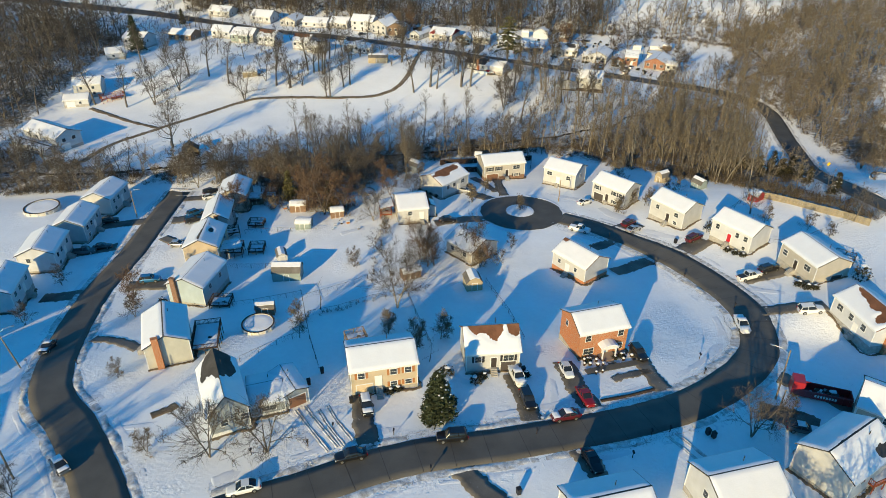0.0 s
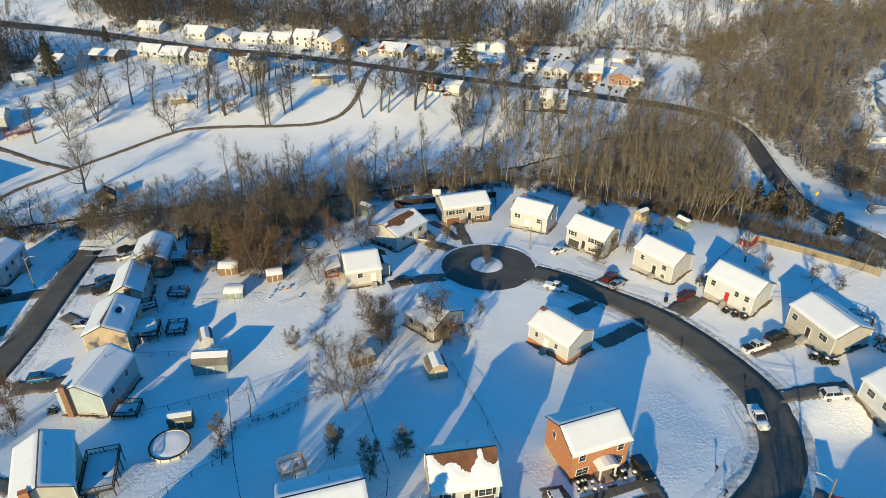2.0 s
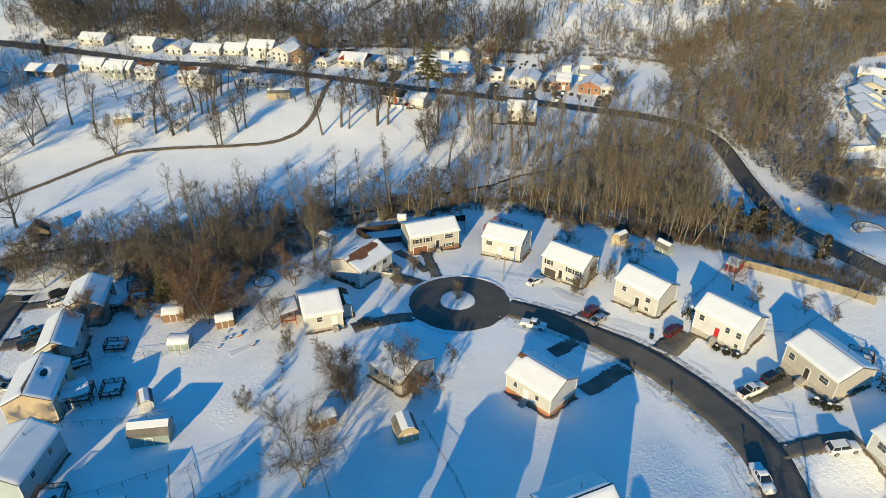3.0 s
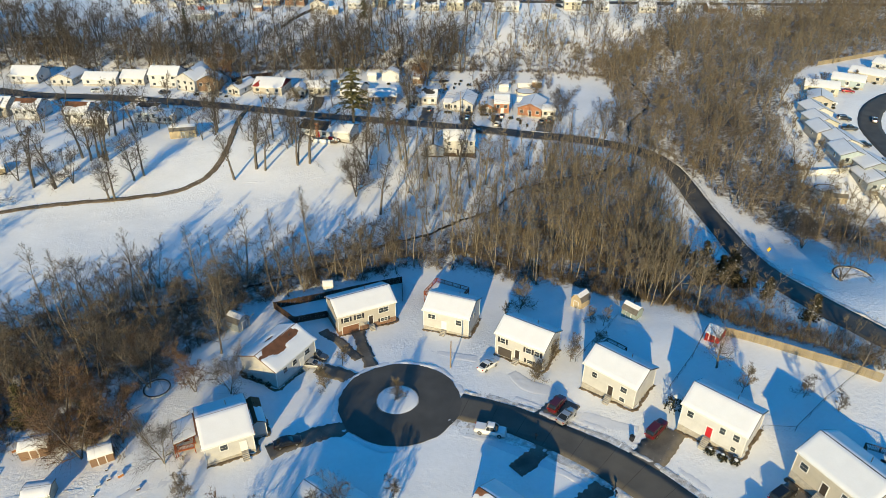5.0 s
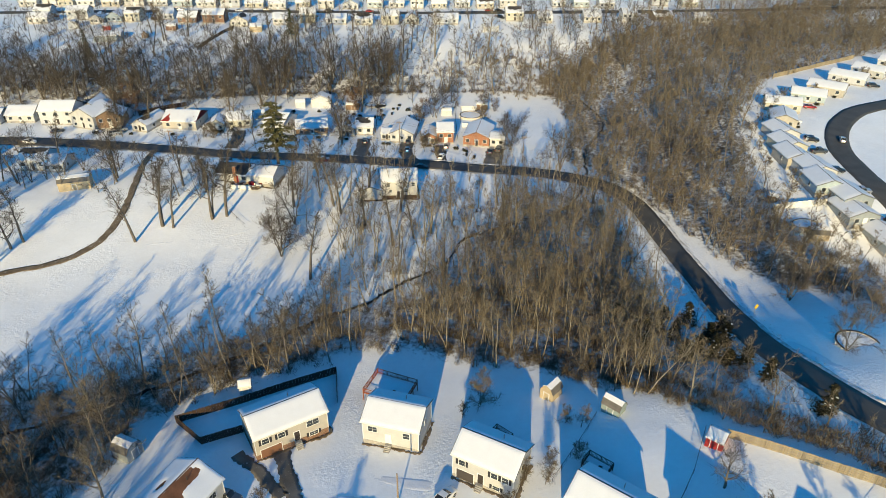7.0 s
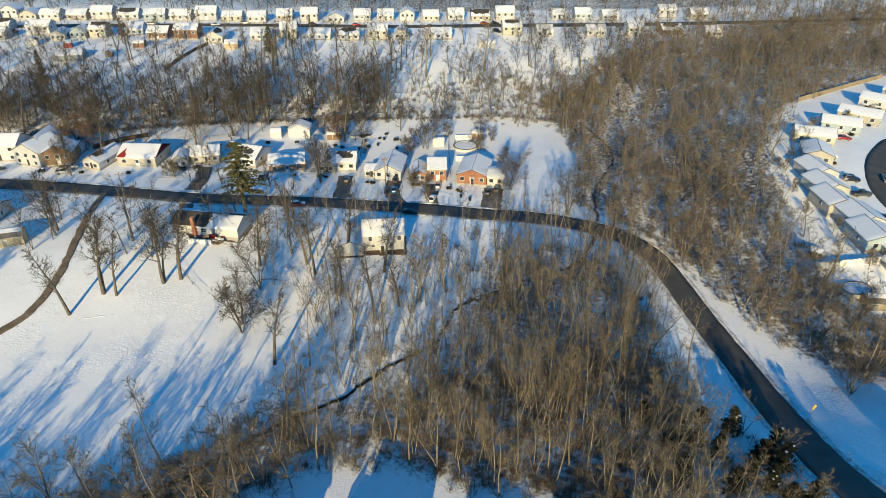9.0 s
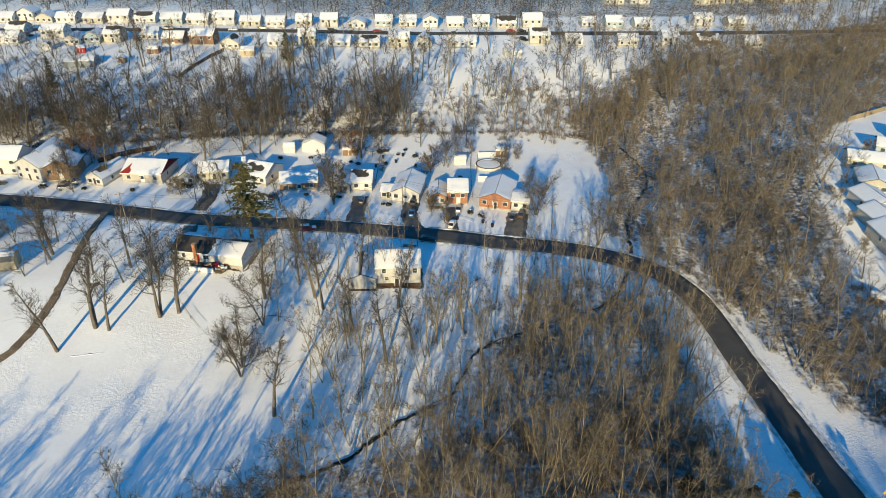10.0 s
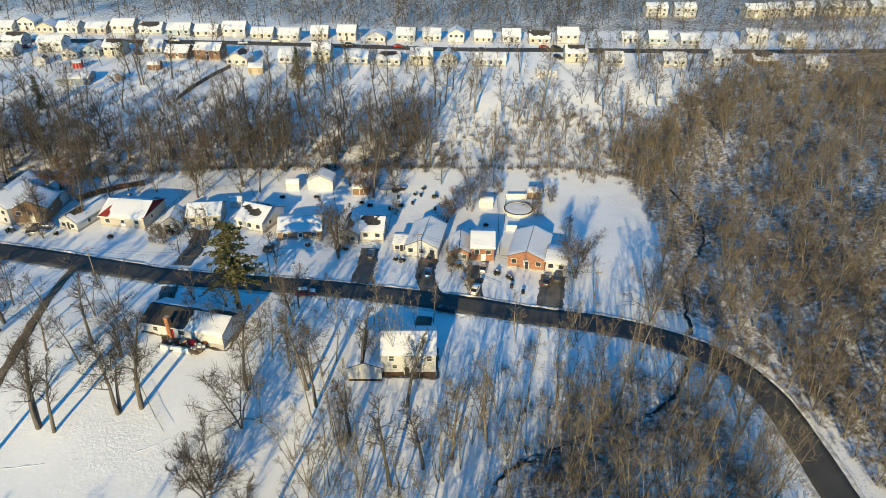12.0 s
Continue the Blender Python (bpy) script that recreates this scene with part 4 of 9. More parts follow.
def fence_boards(points, h, label, material, board=0.16, gap=0.02, cap=False):
    """A close-boarded fence, board by board, on posts."""
    ob = thing("board_fence", points[0][0], points[0][1], 0, label, "fence", z=0.0)
    ox, oy = points[0]
    rng = np.random.RandomState(5)
    mes = [cached(("board", board, h, material.name, k), lambda k=k: Shape().box(-board / 2, board / 2, -0.012, 0.012, -0.3, h * (0.97 + 0.02 * k)).mesh("board", material)) for k in range(3)]
    for (x0, y0), (x1, y1) in zip(points, points[1:]):
        ln = math.hypot(x1 - x0, y1 - y0)
        turn = math.degrees(math.atan2(y1 - y0, x1 - x0))
        n = int(ln / (board + gap))
        for i in range(n):
            t = (i + 0.5) / n
            x, y = x0 + (x1 - x0) * t, y0 + (y1 - y0) * t
            part("board", mes[rng.randint(3)], ob, m=pose(x - ox, y - oy, zat(x, y), 0, rng.normal(0, 0.3), turn))
        k = max(1, int(ln / 2.4))
        for i in range(k):
            a, b = [(x0 + (x1 - x0) * t / k, y0 + (y1 - y0) * t / k) for t in (i, i + 1)]
            for zz in (0.4, h - 0.35):
                part("rail", Shape().tube((a[0] - ox, a[1] - oy, zat(*a) + zz), (b[0] - ox, b[1] - oy, zat(*b) + zz), 0.05, n=4).mesh("rail", material), ob)
            part("post", cached(("bpost", h, material.name), lambda: Shape().box(-0.05, 0.05, -0.05, 0.05, -0.4, h).mesh("post", material)), ob, m=pose(a[0] - ox, a[1] - oy, zat(*a)))
    return ob


def pole(x, y, h, label, arm=None, lean=0.0, turn=0.0, cross=False):
    ob = thing("street_lamp" if arm else "utility_pole", x, y, turn, label, "street lamp" if arm else "utility pole")
    part("shaft", Shape().tube((0, 0, -0.8), (lean, 0, h), 0.15, 0.1, 8).mesh("shaft", WOOD), ob)
    if arm:
        s = Shape().tube((lean, 0, h - 0.8), (lean + arm * 0.5, 0, h - 0.1), 0.04).tube((lean + arm * 0.5, 0, h - 0.1), (lean + arm, 0, h), 0.04)
        a = part("arm", s.mesh("arm", METAL), ob)
        part("lamp_head", Shape().box(lean + arm - 0.1, lean + arm + 0.5, -0.12, 0.12, h - 0.08, h + 0.06).mesh("lamp_head", METAL), a)
    if cross:
        part("crossarm", Shape().box(-1.1, 1.1, -0.06, 0.06, h - 0.7, h - 0.55).mesh("crossarm", WOOD), ob)
    return ob


def cable(a, b, sag, label="thin black overhead cable"):
    ob = new("overhead_cable")
    tagged(ob, label, "cable")
    n = 12
    pts = [Vector(a).lerp(Vector(b), i / n) - Vector((0, 0, sag * 4 * (i / n) * (1 - i / n))) for i in range(n + 1)]
    part("wire", bulk("wire", *limb(np.array([tuple(p) for p in pts]), 0.025, 0.025, 3), PLASTIC_K), ob)
    return ob


def shrub(x, y, r, label, material=None, seed=0, h=None, snow=True):
    rng = np.random.RandomState(seed)
    ob = thing("shrub", x, y, rng.rand() * 360, label, "shrub")
    n = 260
    p = rng.normal(0, 1, (n, 3))
    p /= np.linalg.norm(p, axis=1)[:, None]
    p *= rng.uniform(0.55, 1.05, n)[:, None]
    p[:, 2] = np.abs(p[:, 2]) * (h or r * 1.1) / r
    v = (p * r)[:, None, :] + rng.normal(0, 0.14, (n, 3, 3)) * (0.6 + 0.4 * r)
    part("foliage", bulk("foliage", v.reshape(-1, 3), np.arange(n * 3).reshape(-1, 3), material or SHRUB), ob)
    part("stem", Shape().tube((0, 0, -0.3), (0, 0, r * 0.6), 0.06, 0.03, 5).mesh("stem", BARK), ob)
    if snow:
        q = p[np.argmax(p[:, 2] - 0.4 * np.hypot(p[:, 0], p[:, 1]))] * r + (0, 0, 0.05)
        a = np.arange(7) * 0.898
        k = r * rng.uniform(0.28, 0.5, 7)
        rim = q + np.stack([np.cos(a) * k, np.sin(a) * k, -0.12 * r * rng.rand(7)], -1)
        part("snow_cover", bulk("snow_cover", np.vstack([rim, q + (0, 0, 0.2 * r)]), np.array([[m, (m + 1) % 7, 7] for m in range(7)]), SNOW, True), ob)
    return ob


# ---- outlines of the woods ----
BELT = [(-50, 168), (-44, 172), (-36.5, 168.5), (-32, 177.5), (-24, 178), (-18, 183), (-11, 191), (-6, 199), (0, 200.5), (12, 203), (30, 205), (34, 227), (19, 221), (8, 217), (-6, 216), (-20, 214.5), (-34, 213), (-50, 208)]
BELT_WEST = [(-170, 172), (-134, 175), (-117, 176.5), (-102, 181), (-89, 184), (-70, 182), (-50, 178), (-50, 206), (-60, 203), (-72, 198), (-92, 196), (-108, 194), (-118, 199), (-128, 198), (-142, 206), (-170, 206)]
CREEK_WOOD = [(30, 205), (42, 203), (52, 196), (66, 188), (74, 178), (80, 169.5), (88, 167), (96, 178), (103, 197), (111, 216), (119, 236), (119, 252), (108, 268), (88, 280), (80, 270), (66, 262), (52, 258), (44, 262), (38, 245), (32, 226)]
THIN_WOOD = [(44, 262), (52, 258), (66, 262), (80, 270), (88, 280), (70, 289), (48, 292), (40, 300), (32, 282), (30, 262), (36, 250)]
DENSE_WOOD = [(52, 196), (66, 188), (74, 178), (80, 170), (88, 168), (96, 180), (103, 199), (110, 218), (117, 238), (117, 252), (106, 263), (90, 261), (76, 248), (62, 232), (51, 216)]
CEDAR_PATCH = [(80, 169.5), (86, 160.5), (92, 152), (97, 144), (103, 138), (104, 150), (102, 163), (105, 178), (109, 195), (96, 178), (88, 167)]
FAR_WOOD = [(-150.7, 398), (-92.2, 391), (-54.4, 384), (-34.6, 379), (-11.5, 377), (10.9, 376.5), (28.7, 376), (44.9, 372), (63.1, 368), (78.1, 367), (93, 362), (98.1, 388.9), (81.3, 391.5), (61.6, 394.5), (38.5, 399.5), (19.5, 402.4), (4.6, 402.6), (-13.9, 406.9), (-32.8, 413.7), (-51.6, 419.3), (-109.1, 437.8), (-182, 453.8)]
FAR_TAN = [(93, 368.9), (106.1, 362.7), (118.3, 352.8), (134.9, 346.1), (151.9, 340.6), (155.7, 333.5), (167.8, 336.9), (185.4, 365.4), (182.7, 388.8), (161.9, 395.2), (138.1, 393.8), (115.5, 393.2), (98.1, 388.9)]
FAR_OPEN = [(-145.1, 444.5), (-52.4, 422.6), (-31.4, 415.9), (-14.2, 409.1), (4.5, 404), (38.6, 401), (81.6, 393), (115.8, 393.9), (138.6, 395.3), (162.7, 396.8), (177.4, 397.2), (171.8, 406), (140.4, 400), (120.7, 409.9), (107.1, 428.1), (76.5, 439.7), (49, 438.4), (23, 431.5), (0.9, 427.5), (-17.4, 433.5), (-47.8, 449.9), (-173.9, 497.4)]
EAST_WOOD = [(121, 279), (127, 268), (132, 254), (132.5, 240), (132, 225), (132, 211), (135, 202), (140, 192), (146, 186), (152, 193), (157, 202), (157.5, 212), (156, 222), (163, 238), (175, 252), (196, 285), (225, 310), (275, 328), (420, 352), (420, 440), (300, 425), (200, 400), (150, 366), (146, 335), (136, 305)]
WEST_WOOD = [(-211.6, 200), (-160, 222), (-156.5, 236), (-158.5, 258), (-156.5, 278.4), (-158, 306), (-163, 345.9), (-203.2, 381.5), (-257.1, 392.4), (-309.1, 349.1)]
NORTH_EDGE = [(-260, 592), (-90, 563), (0, 546), (74, 517), (126, 501), (180, 491), (280, 470), (420, 446), (420, 500), (280, 522), (180, 540), (74, 566), (0, 592), (-260, 640)]
NORTH_WOOD = [(-260, 640), (0, 592), (74, 566), (180, 540), (280, 522), (420, 500), (700, 470), (700, 640), (300, 720), (-300, 760)]
YARD_TREES = [(-74, 460.8), (-49.2, 456), (-9.3, 448.8), (27.2, 442.3), (76.6, 440.9), (107.1, 428.1), (122.1, 414.4), (133.8, 436.1), (92.8, 451.3), (22.4, 469.5), (-48.2, 488.3), (-85.2, 496.4)]
YARD_TREES_EAST = [(161.5, 399.5), (185.5, 394.2), (191.6, 371.9), (213.6, 374.1), (240.4, 407.9), (211.1, 421.5), (183.6, 430.4)]
EAST_BACK = [(150, 398), (230, 396), (300, 426), (420, 440), (420, 475), (300, 462), (200, 446), (172, 440)]
ROAD_EAST = [(164, 238), (157, 222), (158, 211), (160, 202), (163, 194), (148.9, 176.2), (135.6, 173.1), (141.7, 188.4), (149.6, 206.2), (152.4, 217.7), (155.4, 228.8), (164.1, 243)]
EAST_NEAR = [(127, 268), (132, 254), (132.5, 240), (132, 225), (132, 211), (137, 202), (146, 187), (157, 202), (157, 212), (156, 222), (163, 238), (174, 254), (172, 290), (140, 300)]
ESTATE_EDGE = [(157, 205), (166, 203), (170, 226), (178, 248), (190, 264), (204, 281), (226, 292), (232, 308), (210, 298), (188, 276), (170, 250), (160, 228)]
EAST_FAR = [(300, 300), (420, 345), (600, 345), (700, 250), (420, 120), (300, 220)]

NEAR_ROAD = [(-29.7, 54.6), (-25.7, 56.3), (-18.6, 58.8), (-10.5, 62.4), (-1.8, 65.2), (8.2, 67.1), (18.6, 69.6), (29.5, 72.4), (40.7, 76.9), (50.9, 84.2), (57.4, 91.7), (60, 99.1), (60.5, 110.3), (57.2, 124.1), (50.6, 136.6), (40.4, 147.3), (31.1, 153.8)]
LEFT_ROAD = [(-80.1, 178.1), (-80, 174), (-77.8, 141), (-77.7, 119.5), (-73.1, 99.4), (-66.7, 82.3), (-57.5, 72.3), (-49.6, 62.5), (-46.2, 57.8), (-41.5, 50), (-36, 40)]
FAR_ROAD = [(-330, 430), (-184, 399), (-124, 378), (-94, 361), (-61, 350), (-29, 337), (-1, 322), (16, 314), (46, 305), (64, 298), (76, 292.5), (93.4, 283), (104.4, 277.9), (114.6, 271.3), (123.2, 263.2), (127.2, 256.5), (128.6, 248), (127, 237.4), (124.4, 225.9), (122.4, 215.6), (120.6, 206.1), (118, 197.2), (114.8, 188.2), (111.6, 180), (109.2, 172.4), (107.6, 163), (107.8, 153), (112, 138), (122, 110), (140, 60)]
BACK_STREET = [(-330, 580), (-200, 555), (-82, 531), (-31, 519), (21, 505), (73, 488), (123, 471), (175, 459), (227, 448), (280, 437), (420, 410)]
ESTATE_ROAD = [(330, 290), (270, 277), (239.7, 272.9), (227, 268.3), (214, 259.9), (203, 248.2), (196.8, 236.6), (192, 226), (188.6, 215), (187, 190), (190, 160)]
TRACK = [(-10, 325), (-12.5, 311), (-14.5, 291), (-17, 279), (-21.5, 269), (-30, 263), (-42, 261.5), (-70, 261), (-82, 256.5), (-98, 238.5), (-108, 225), (-116, 213), (-119, 198)]
CREEK = [(-180, 196), (-120, 190), (-70, 199), (-20, 205), (10, 213), (29, 221), (40, 223.5), (52, 230), (63, 234), (72, 244.5), (81, 247), (91, 249.5), (101, 250.5), (110, 254), (119, 263), (124, 270), (128, 279), (135, 290), (149, 304), (156, 318), (160, 345)]
CREEK_SOUTH = [(2, 203), (30, 206), (44, 204), (54, 197), (66, 189), (74, 180), (81, 172), (90, 171), (98, 182), (104, 200), (101, 216), (82, 220), (62, 222), (46, 224), (30, 222), (14, 217), (4, 214)]
FRINGE = [(-60.6, 193.9), (-47.8, 190.4), (-41.1, 191.5), (-32.9, 175.6), (-26.9, 166.9), (-23, 160.4), (-25.2, 154.2), (-48.8, 161.6)]
WOODS = [BELT, BELT_WEST, CREEK_WOOD, THIN_WOOD, DENSE_WOOD, CEDAR_PATCH, FAR_WOOD, FAR_TAN, FAR_OPEN, EAST_WOOD, WEST_WOOD, NORTH_WOOD, EAST_FAR, FRINGE, NORTH_EDGE, EAST_BACK, ROAD_EAST, CREEK_SOUTH]


# ---- ground: one sheet of snow out to the horizon ----
def build_ground():
    def lines(lo, hi, step, far):
        inner = np.arange(lo, hi + step, step)
        g = np.cumsum(step * 1.35 ** np.arange(1, 20))
        g = g[g < far]
        return np.concatenate([(lo - g)[::-1], inner, hi + g])
    xs, ys = lines(-170, 260, 2.0, 3200), lines(30, 500, 2.0, 3600)
    X, Y = np.meshgrid(xs, ys)
    Z = land(X, Y) + 0.05 * np.sin(X * 0.31 + 0.7 * np.sin(Y * 0.2)) * np.sin(Y * 0.27) - 0.05
    d = np.full(X.shape, 99.0)
    for p in smooth_line(CREEK, 2.0):
        d = np.minimum(d, np.hypot(X - p[0], Y - p[1]))
    Z = Z - 0.6 * (1 - ease(0.3, 2.2, d))
    v = np.stack([X, Y, Z], -1).reshape(-1, 3)
    n, m = X.shape
    i = (np.arange(n - 1)[:, None] * m + np.arange(m - 1)).ravel()
    me = bulk("ground", v, np.stack([i, i + 1, i + m + 1, i + m], -1), SNOW_GROUND, True)
    lit = np.zeros(X.shape)
    # DENSE_WOOD's 0.78 is litter raised in part to paint its floor's shade.
    for poly, k in zip(WOODS, (0.74, 0.74, 0.44, 0.36, 0.78, 0.6, 0.66, 0.42, 0.40, 0.80, 0.86, 0.85, 0.6, 0.7, 0.8, 0.5, 0.76, 0.70)):
        lit = np.maximum(lit, k * inside_np(poly, X, Y))
    lit *= 1 + 0.16 * np.sin(X * 0.13 + 2 * np.sin(Y * 0.09)) * np.sin(Y * 0.15 + 1.5 * np.sin(X * 0.07))
    for _ in range(5):
        lit[1:-1, 1:-1] = (lit[1:-1, 1:-1] * 2 + lit[:-2, 1:-1] + lit[2:, 1:-1] + lit[1:-1, :-2] + lit[1:-1, 2:]) / 6
    at = me.attributes.new("litter", "FLOAT", "POINT")
    at.data.foreach_set("value", lit.ravel().astype(np.float32))
    return tagged(new("ground", me), "snow-covered ground with leaf litter under the woods", "ground", kind="structure")


build_ground()


def road(name, pts, width, material, label, lift=0.05, ragged=0.06, seed=0, across=5):
    return tagged(new(name, strip(name, pts, width, material, lift, 1.5, across, ragged, seed)), label, "road", kind="structure")


near_road = road("road_near", NEAR_ROAD, 6.7, CONCRETE_ROAD, "cleared grey concrete residential road with snow banks")
left_road = road("road_left", LEFT_ROAD, 6.8, CONCRETE_ROAD, "cleared concrete side road between the houses", 0.058, seed=3)
road("road_far", FAR_ROAD, 6.5, ASPHALT_FAR, "cleared asphalt road curving through the woods", seed=5)
road("road_back", BACK_STREET, 6.5, ASPHALT_FAR, "cleared asphalt street behind the woods", seed=6)
road("road_estate", ESTATE_ROAD, 7.5, ASPHALT_FAR, "cleared asphalt estate road", seed=7)
road("dirt_track_branch", [(-140, 249.4), (-128, 242), (-118, 235.5), (-105, 229)], 1.8, DIRT, "brown muddy drive to a house across the field", 0.055, 0.2, 9, 4)
road("dirt_track", TRACK, 1.9, DIRT, "brown muddy track across the snowy field", 0.06, 0.16, 8, 4)


def turning_circle(cx, cy, r):
    n = 44
    rng = np.random.RandomState(2)
    rr = r + rng.uniform(-0.25, 0.25, n)
    v = [(cx, cy, zat(cx, cy) + 0.066)]
    for k in (0.5, 1.0):
        for i in range(n):
            x, y = cx + k * rr[i] * math.cos(6.2832 * i / n), cy + k * rr[i] * math.sin(6.2832 * i / n)
            v.append((x, y, zat(x, y) + 0.066))
    f = [(0, 1 + i, 1 + (i + 1) % n) for i in range(n)] + [(1 + i, 1 + n + i, 1 + n + (i + 1) % n, 1 + (i + 1) % n) for i in range(n)]
    tagged(new("road_circle", mesh("road_circle", v, f, ASPHALT)), "dark asphalt turning circle at the road's end", "road", kind="structure")
    ring = [(cx + (r + 0.6) * math.cos(a), cy + (r + 0.6) * math.sin(a)) for a in np.linspace(radians(-5), radians(265), 40)]
    tagged(new("snow_bank", bank("snow_bank", ring, 0.2, 1.3, 0.2, 9, SNOW, step=0.35)), "lumpy ploughed snow along the turning circle", "snow bank", kind="structure")


CX, CY = 21.2, 157.2
turning_circle(CX, CY, 11.2)


def island(cx, cy, r):
    ob = thing("traffic_island", cx, cy, 0, "round kerbed island covered in snow", "traffic island")
    n = 30
    ring = lambda rr, z: [(rr * math.cos(6.2832 * i / n), rr * math.sin(6.2832 * i / n), z) for i in range(n)]
    v = ring(r, -0.3) + ring(r, 0.2) + ring(r - 0.18, 0.2)
    part("kerb", mesh("kerb", v, [(j * n + i, j * n + (i + 1) % n, (j + 1) * n + (i + 1) % n, (j + 1) * n + i) for j in range(2) for i in range(n)], BLOCK), ob)
    v = ring(r - 0.05, 0.12) + ring(r - 0.5, 0.32) + ring(r * 0.5, 0.42) + [(0, 0, 0.45)]
    part("snow_cover", mesh("snow_cover", v, [(j * n + i, j * n + (i + 1) % n, (j + 1) * n + (i + 1) % n, (j + 1) * n + i) for j in range(2) for i in range(n)] + [(2 * n + i, 2 * n + (i + 1) % n, 3 * n) for i in range(n)], SNOW, True), ob)


island(CX - 0.3, CY + 0.2, 3.9)

# ploughed banks along the kerbs, and joints across the old concrete
for k, (pts, off, w, h, gaps) in enumerate((
        (NEAR_ROAD, 4.1, 1.5, 0.17, ((28, 36), (60, 67), (104, 110))), (NEAR_ROAD, -4.0, 1.3, 0.14, ((62, 70),)), (LEFT_ROAD, 4.1, 1.4, 0.17, ((14, 19), (32, 37), (52, 57))), (LEFT_ROAD, -4.1, 1.4, 0.17, ((20, 26), (40, 46), (64, 69))),
        (FAR_ROAD, 3.8, 1.0, 0.2, ()), (FAR_ROAD, -3.8, 1.0, 0.18, ()))):
    tagged(new("snow_bank", bank("snow_bank", pts, off, w, h, k, step=0.4, gaps=gaps)), "lumpy ploughed snow along the kerb", "snow bank", kind="structure")


def joints(pts, width, step, parent):
    line = smooth_line(pts, 0.5)
    nrm = side_of(line)
    s = np.cumsum(np.r_[0, np.linalg.norm(np.diff(line, axis=0), axis=1)])
    sh = Shape()
    for q in np.arange(2, s[-1], step):
        i = min(int(np.searchsorted(s, q)), len(s) - 1)
        prev = None
        for o in np.linspace(-width / 2, width / 2, 5):
            x, y = line[i] + nrm[i] * o
            p = Vector((x, y, zat(x, y) + 0.062))
            if prev is not None:
                d = (p - prev).normalized()
                e = Vector((-d.y, d.x, 0)) * 0.032
                k = len(sh.v)
                sh.v += [prev - e, p - e, p + e, prev + e]
                sh.f.append((k, k + 1, k + 2, k + 3))
            prev = p
    return tagged(new("road_joint", mesh("road_joint", sh.v, sh.f, JOINT)), "dark joints between concrete road slabs", "road joint", kind="structure")


joints(NEAR_ROAD, 6.5, 5.2, near_road)
tagged(new("water", strip("water", CREEK, 0.6, WATER, -0.44, 0.8, 3, 0.3, 4)), "dark narrow creek between snowy banks", "water", kind="structure")


def driveway(pts, width, label="partly cleared dark driveway with slush", material=None, seed=0, ragged=0.2):
    return tagged(new("driveway", strip("driveway", pts, width, material or DRIVE, 0.045, 0.35, 4, ragged, seed)), label, "driveway", kind="structure")


def rough_snow(pts, width, seed, label, height=0.06, cell=0.34):
    """Trodden and thrown-up snow in a strip: uneven lumps that sink away at its rim."""
    line = smooth_line(pts, cell)
    nrm = side_of(line)
    rng = np.random.RandomState(seed)
    k = max(4, int(width / cell))
    o = np.linspace(-0.5, 0.5, k)
    wid = width * (0.75 + 0.25 * np.sin(np.arange(len(line)) * 0.13 + seed))
    xy = line[:, None, :] + nrm[:, None, :] * (o[None, :, None] * wid[:, None, None]) + rng.uniform(-0.1, 0.1, (len(line), k, 2))
    amp = np.clip((0.5 - np.abs(o)) * 4, 0, 1)[None, :] * (0.5 + 0.5 * np.sin(np.arange(len(line)) * 0.21 + seed * 2))[:, None]
    z = land(xy[..., 0], xy[..., 1]) - 0.075 + amp * (0.03 + height * rng.rand(len(line), k) ** 1.5)
    z[[0, -1]] -= 0.2
    z[:, [0, -1]] -= 0.1
    v = np.concatenate([xy, z[..., None]], -1).reshape(-1, 3)
    i = (np.arange(len(line) - 1)[:, None] * k + np.arange(k - 1)).ravel()
    tagged(new("trodden_snow", bulk("trodden_snow", v, np.stack([i, i + k, i + k + 1, i + 1], -1), SNOW, True)), label, "snow", kind="structure")


def beside(pts, off):
    line = smooth_line(pts, 3.0)
    return [tuple(p) for p in line + side_of(line) * off]


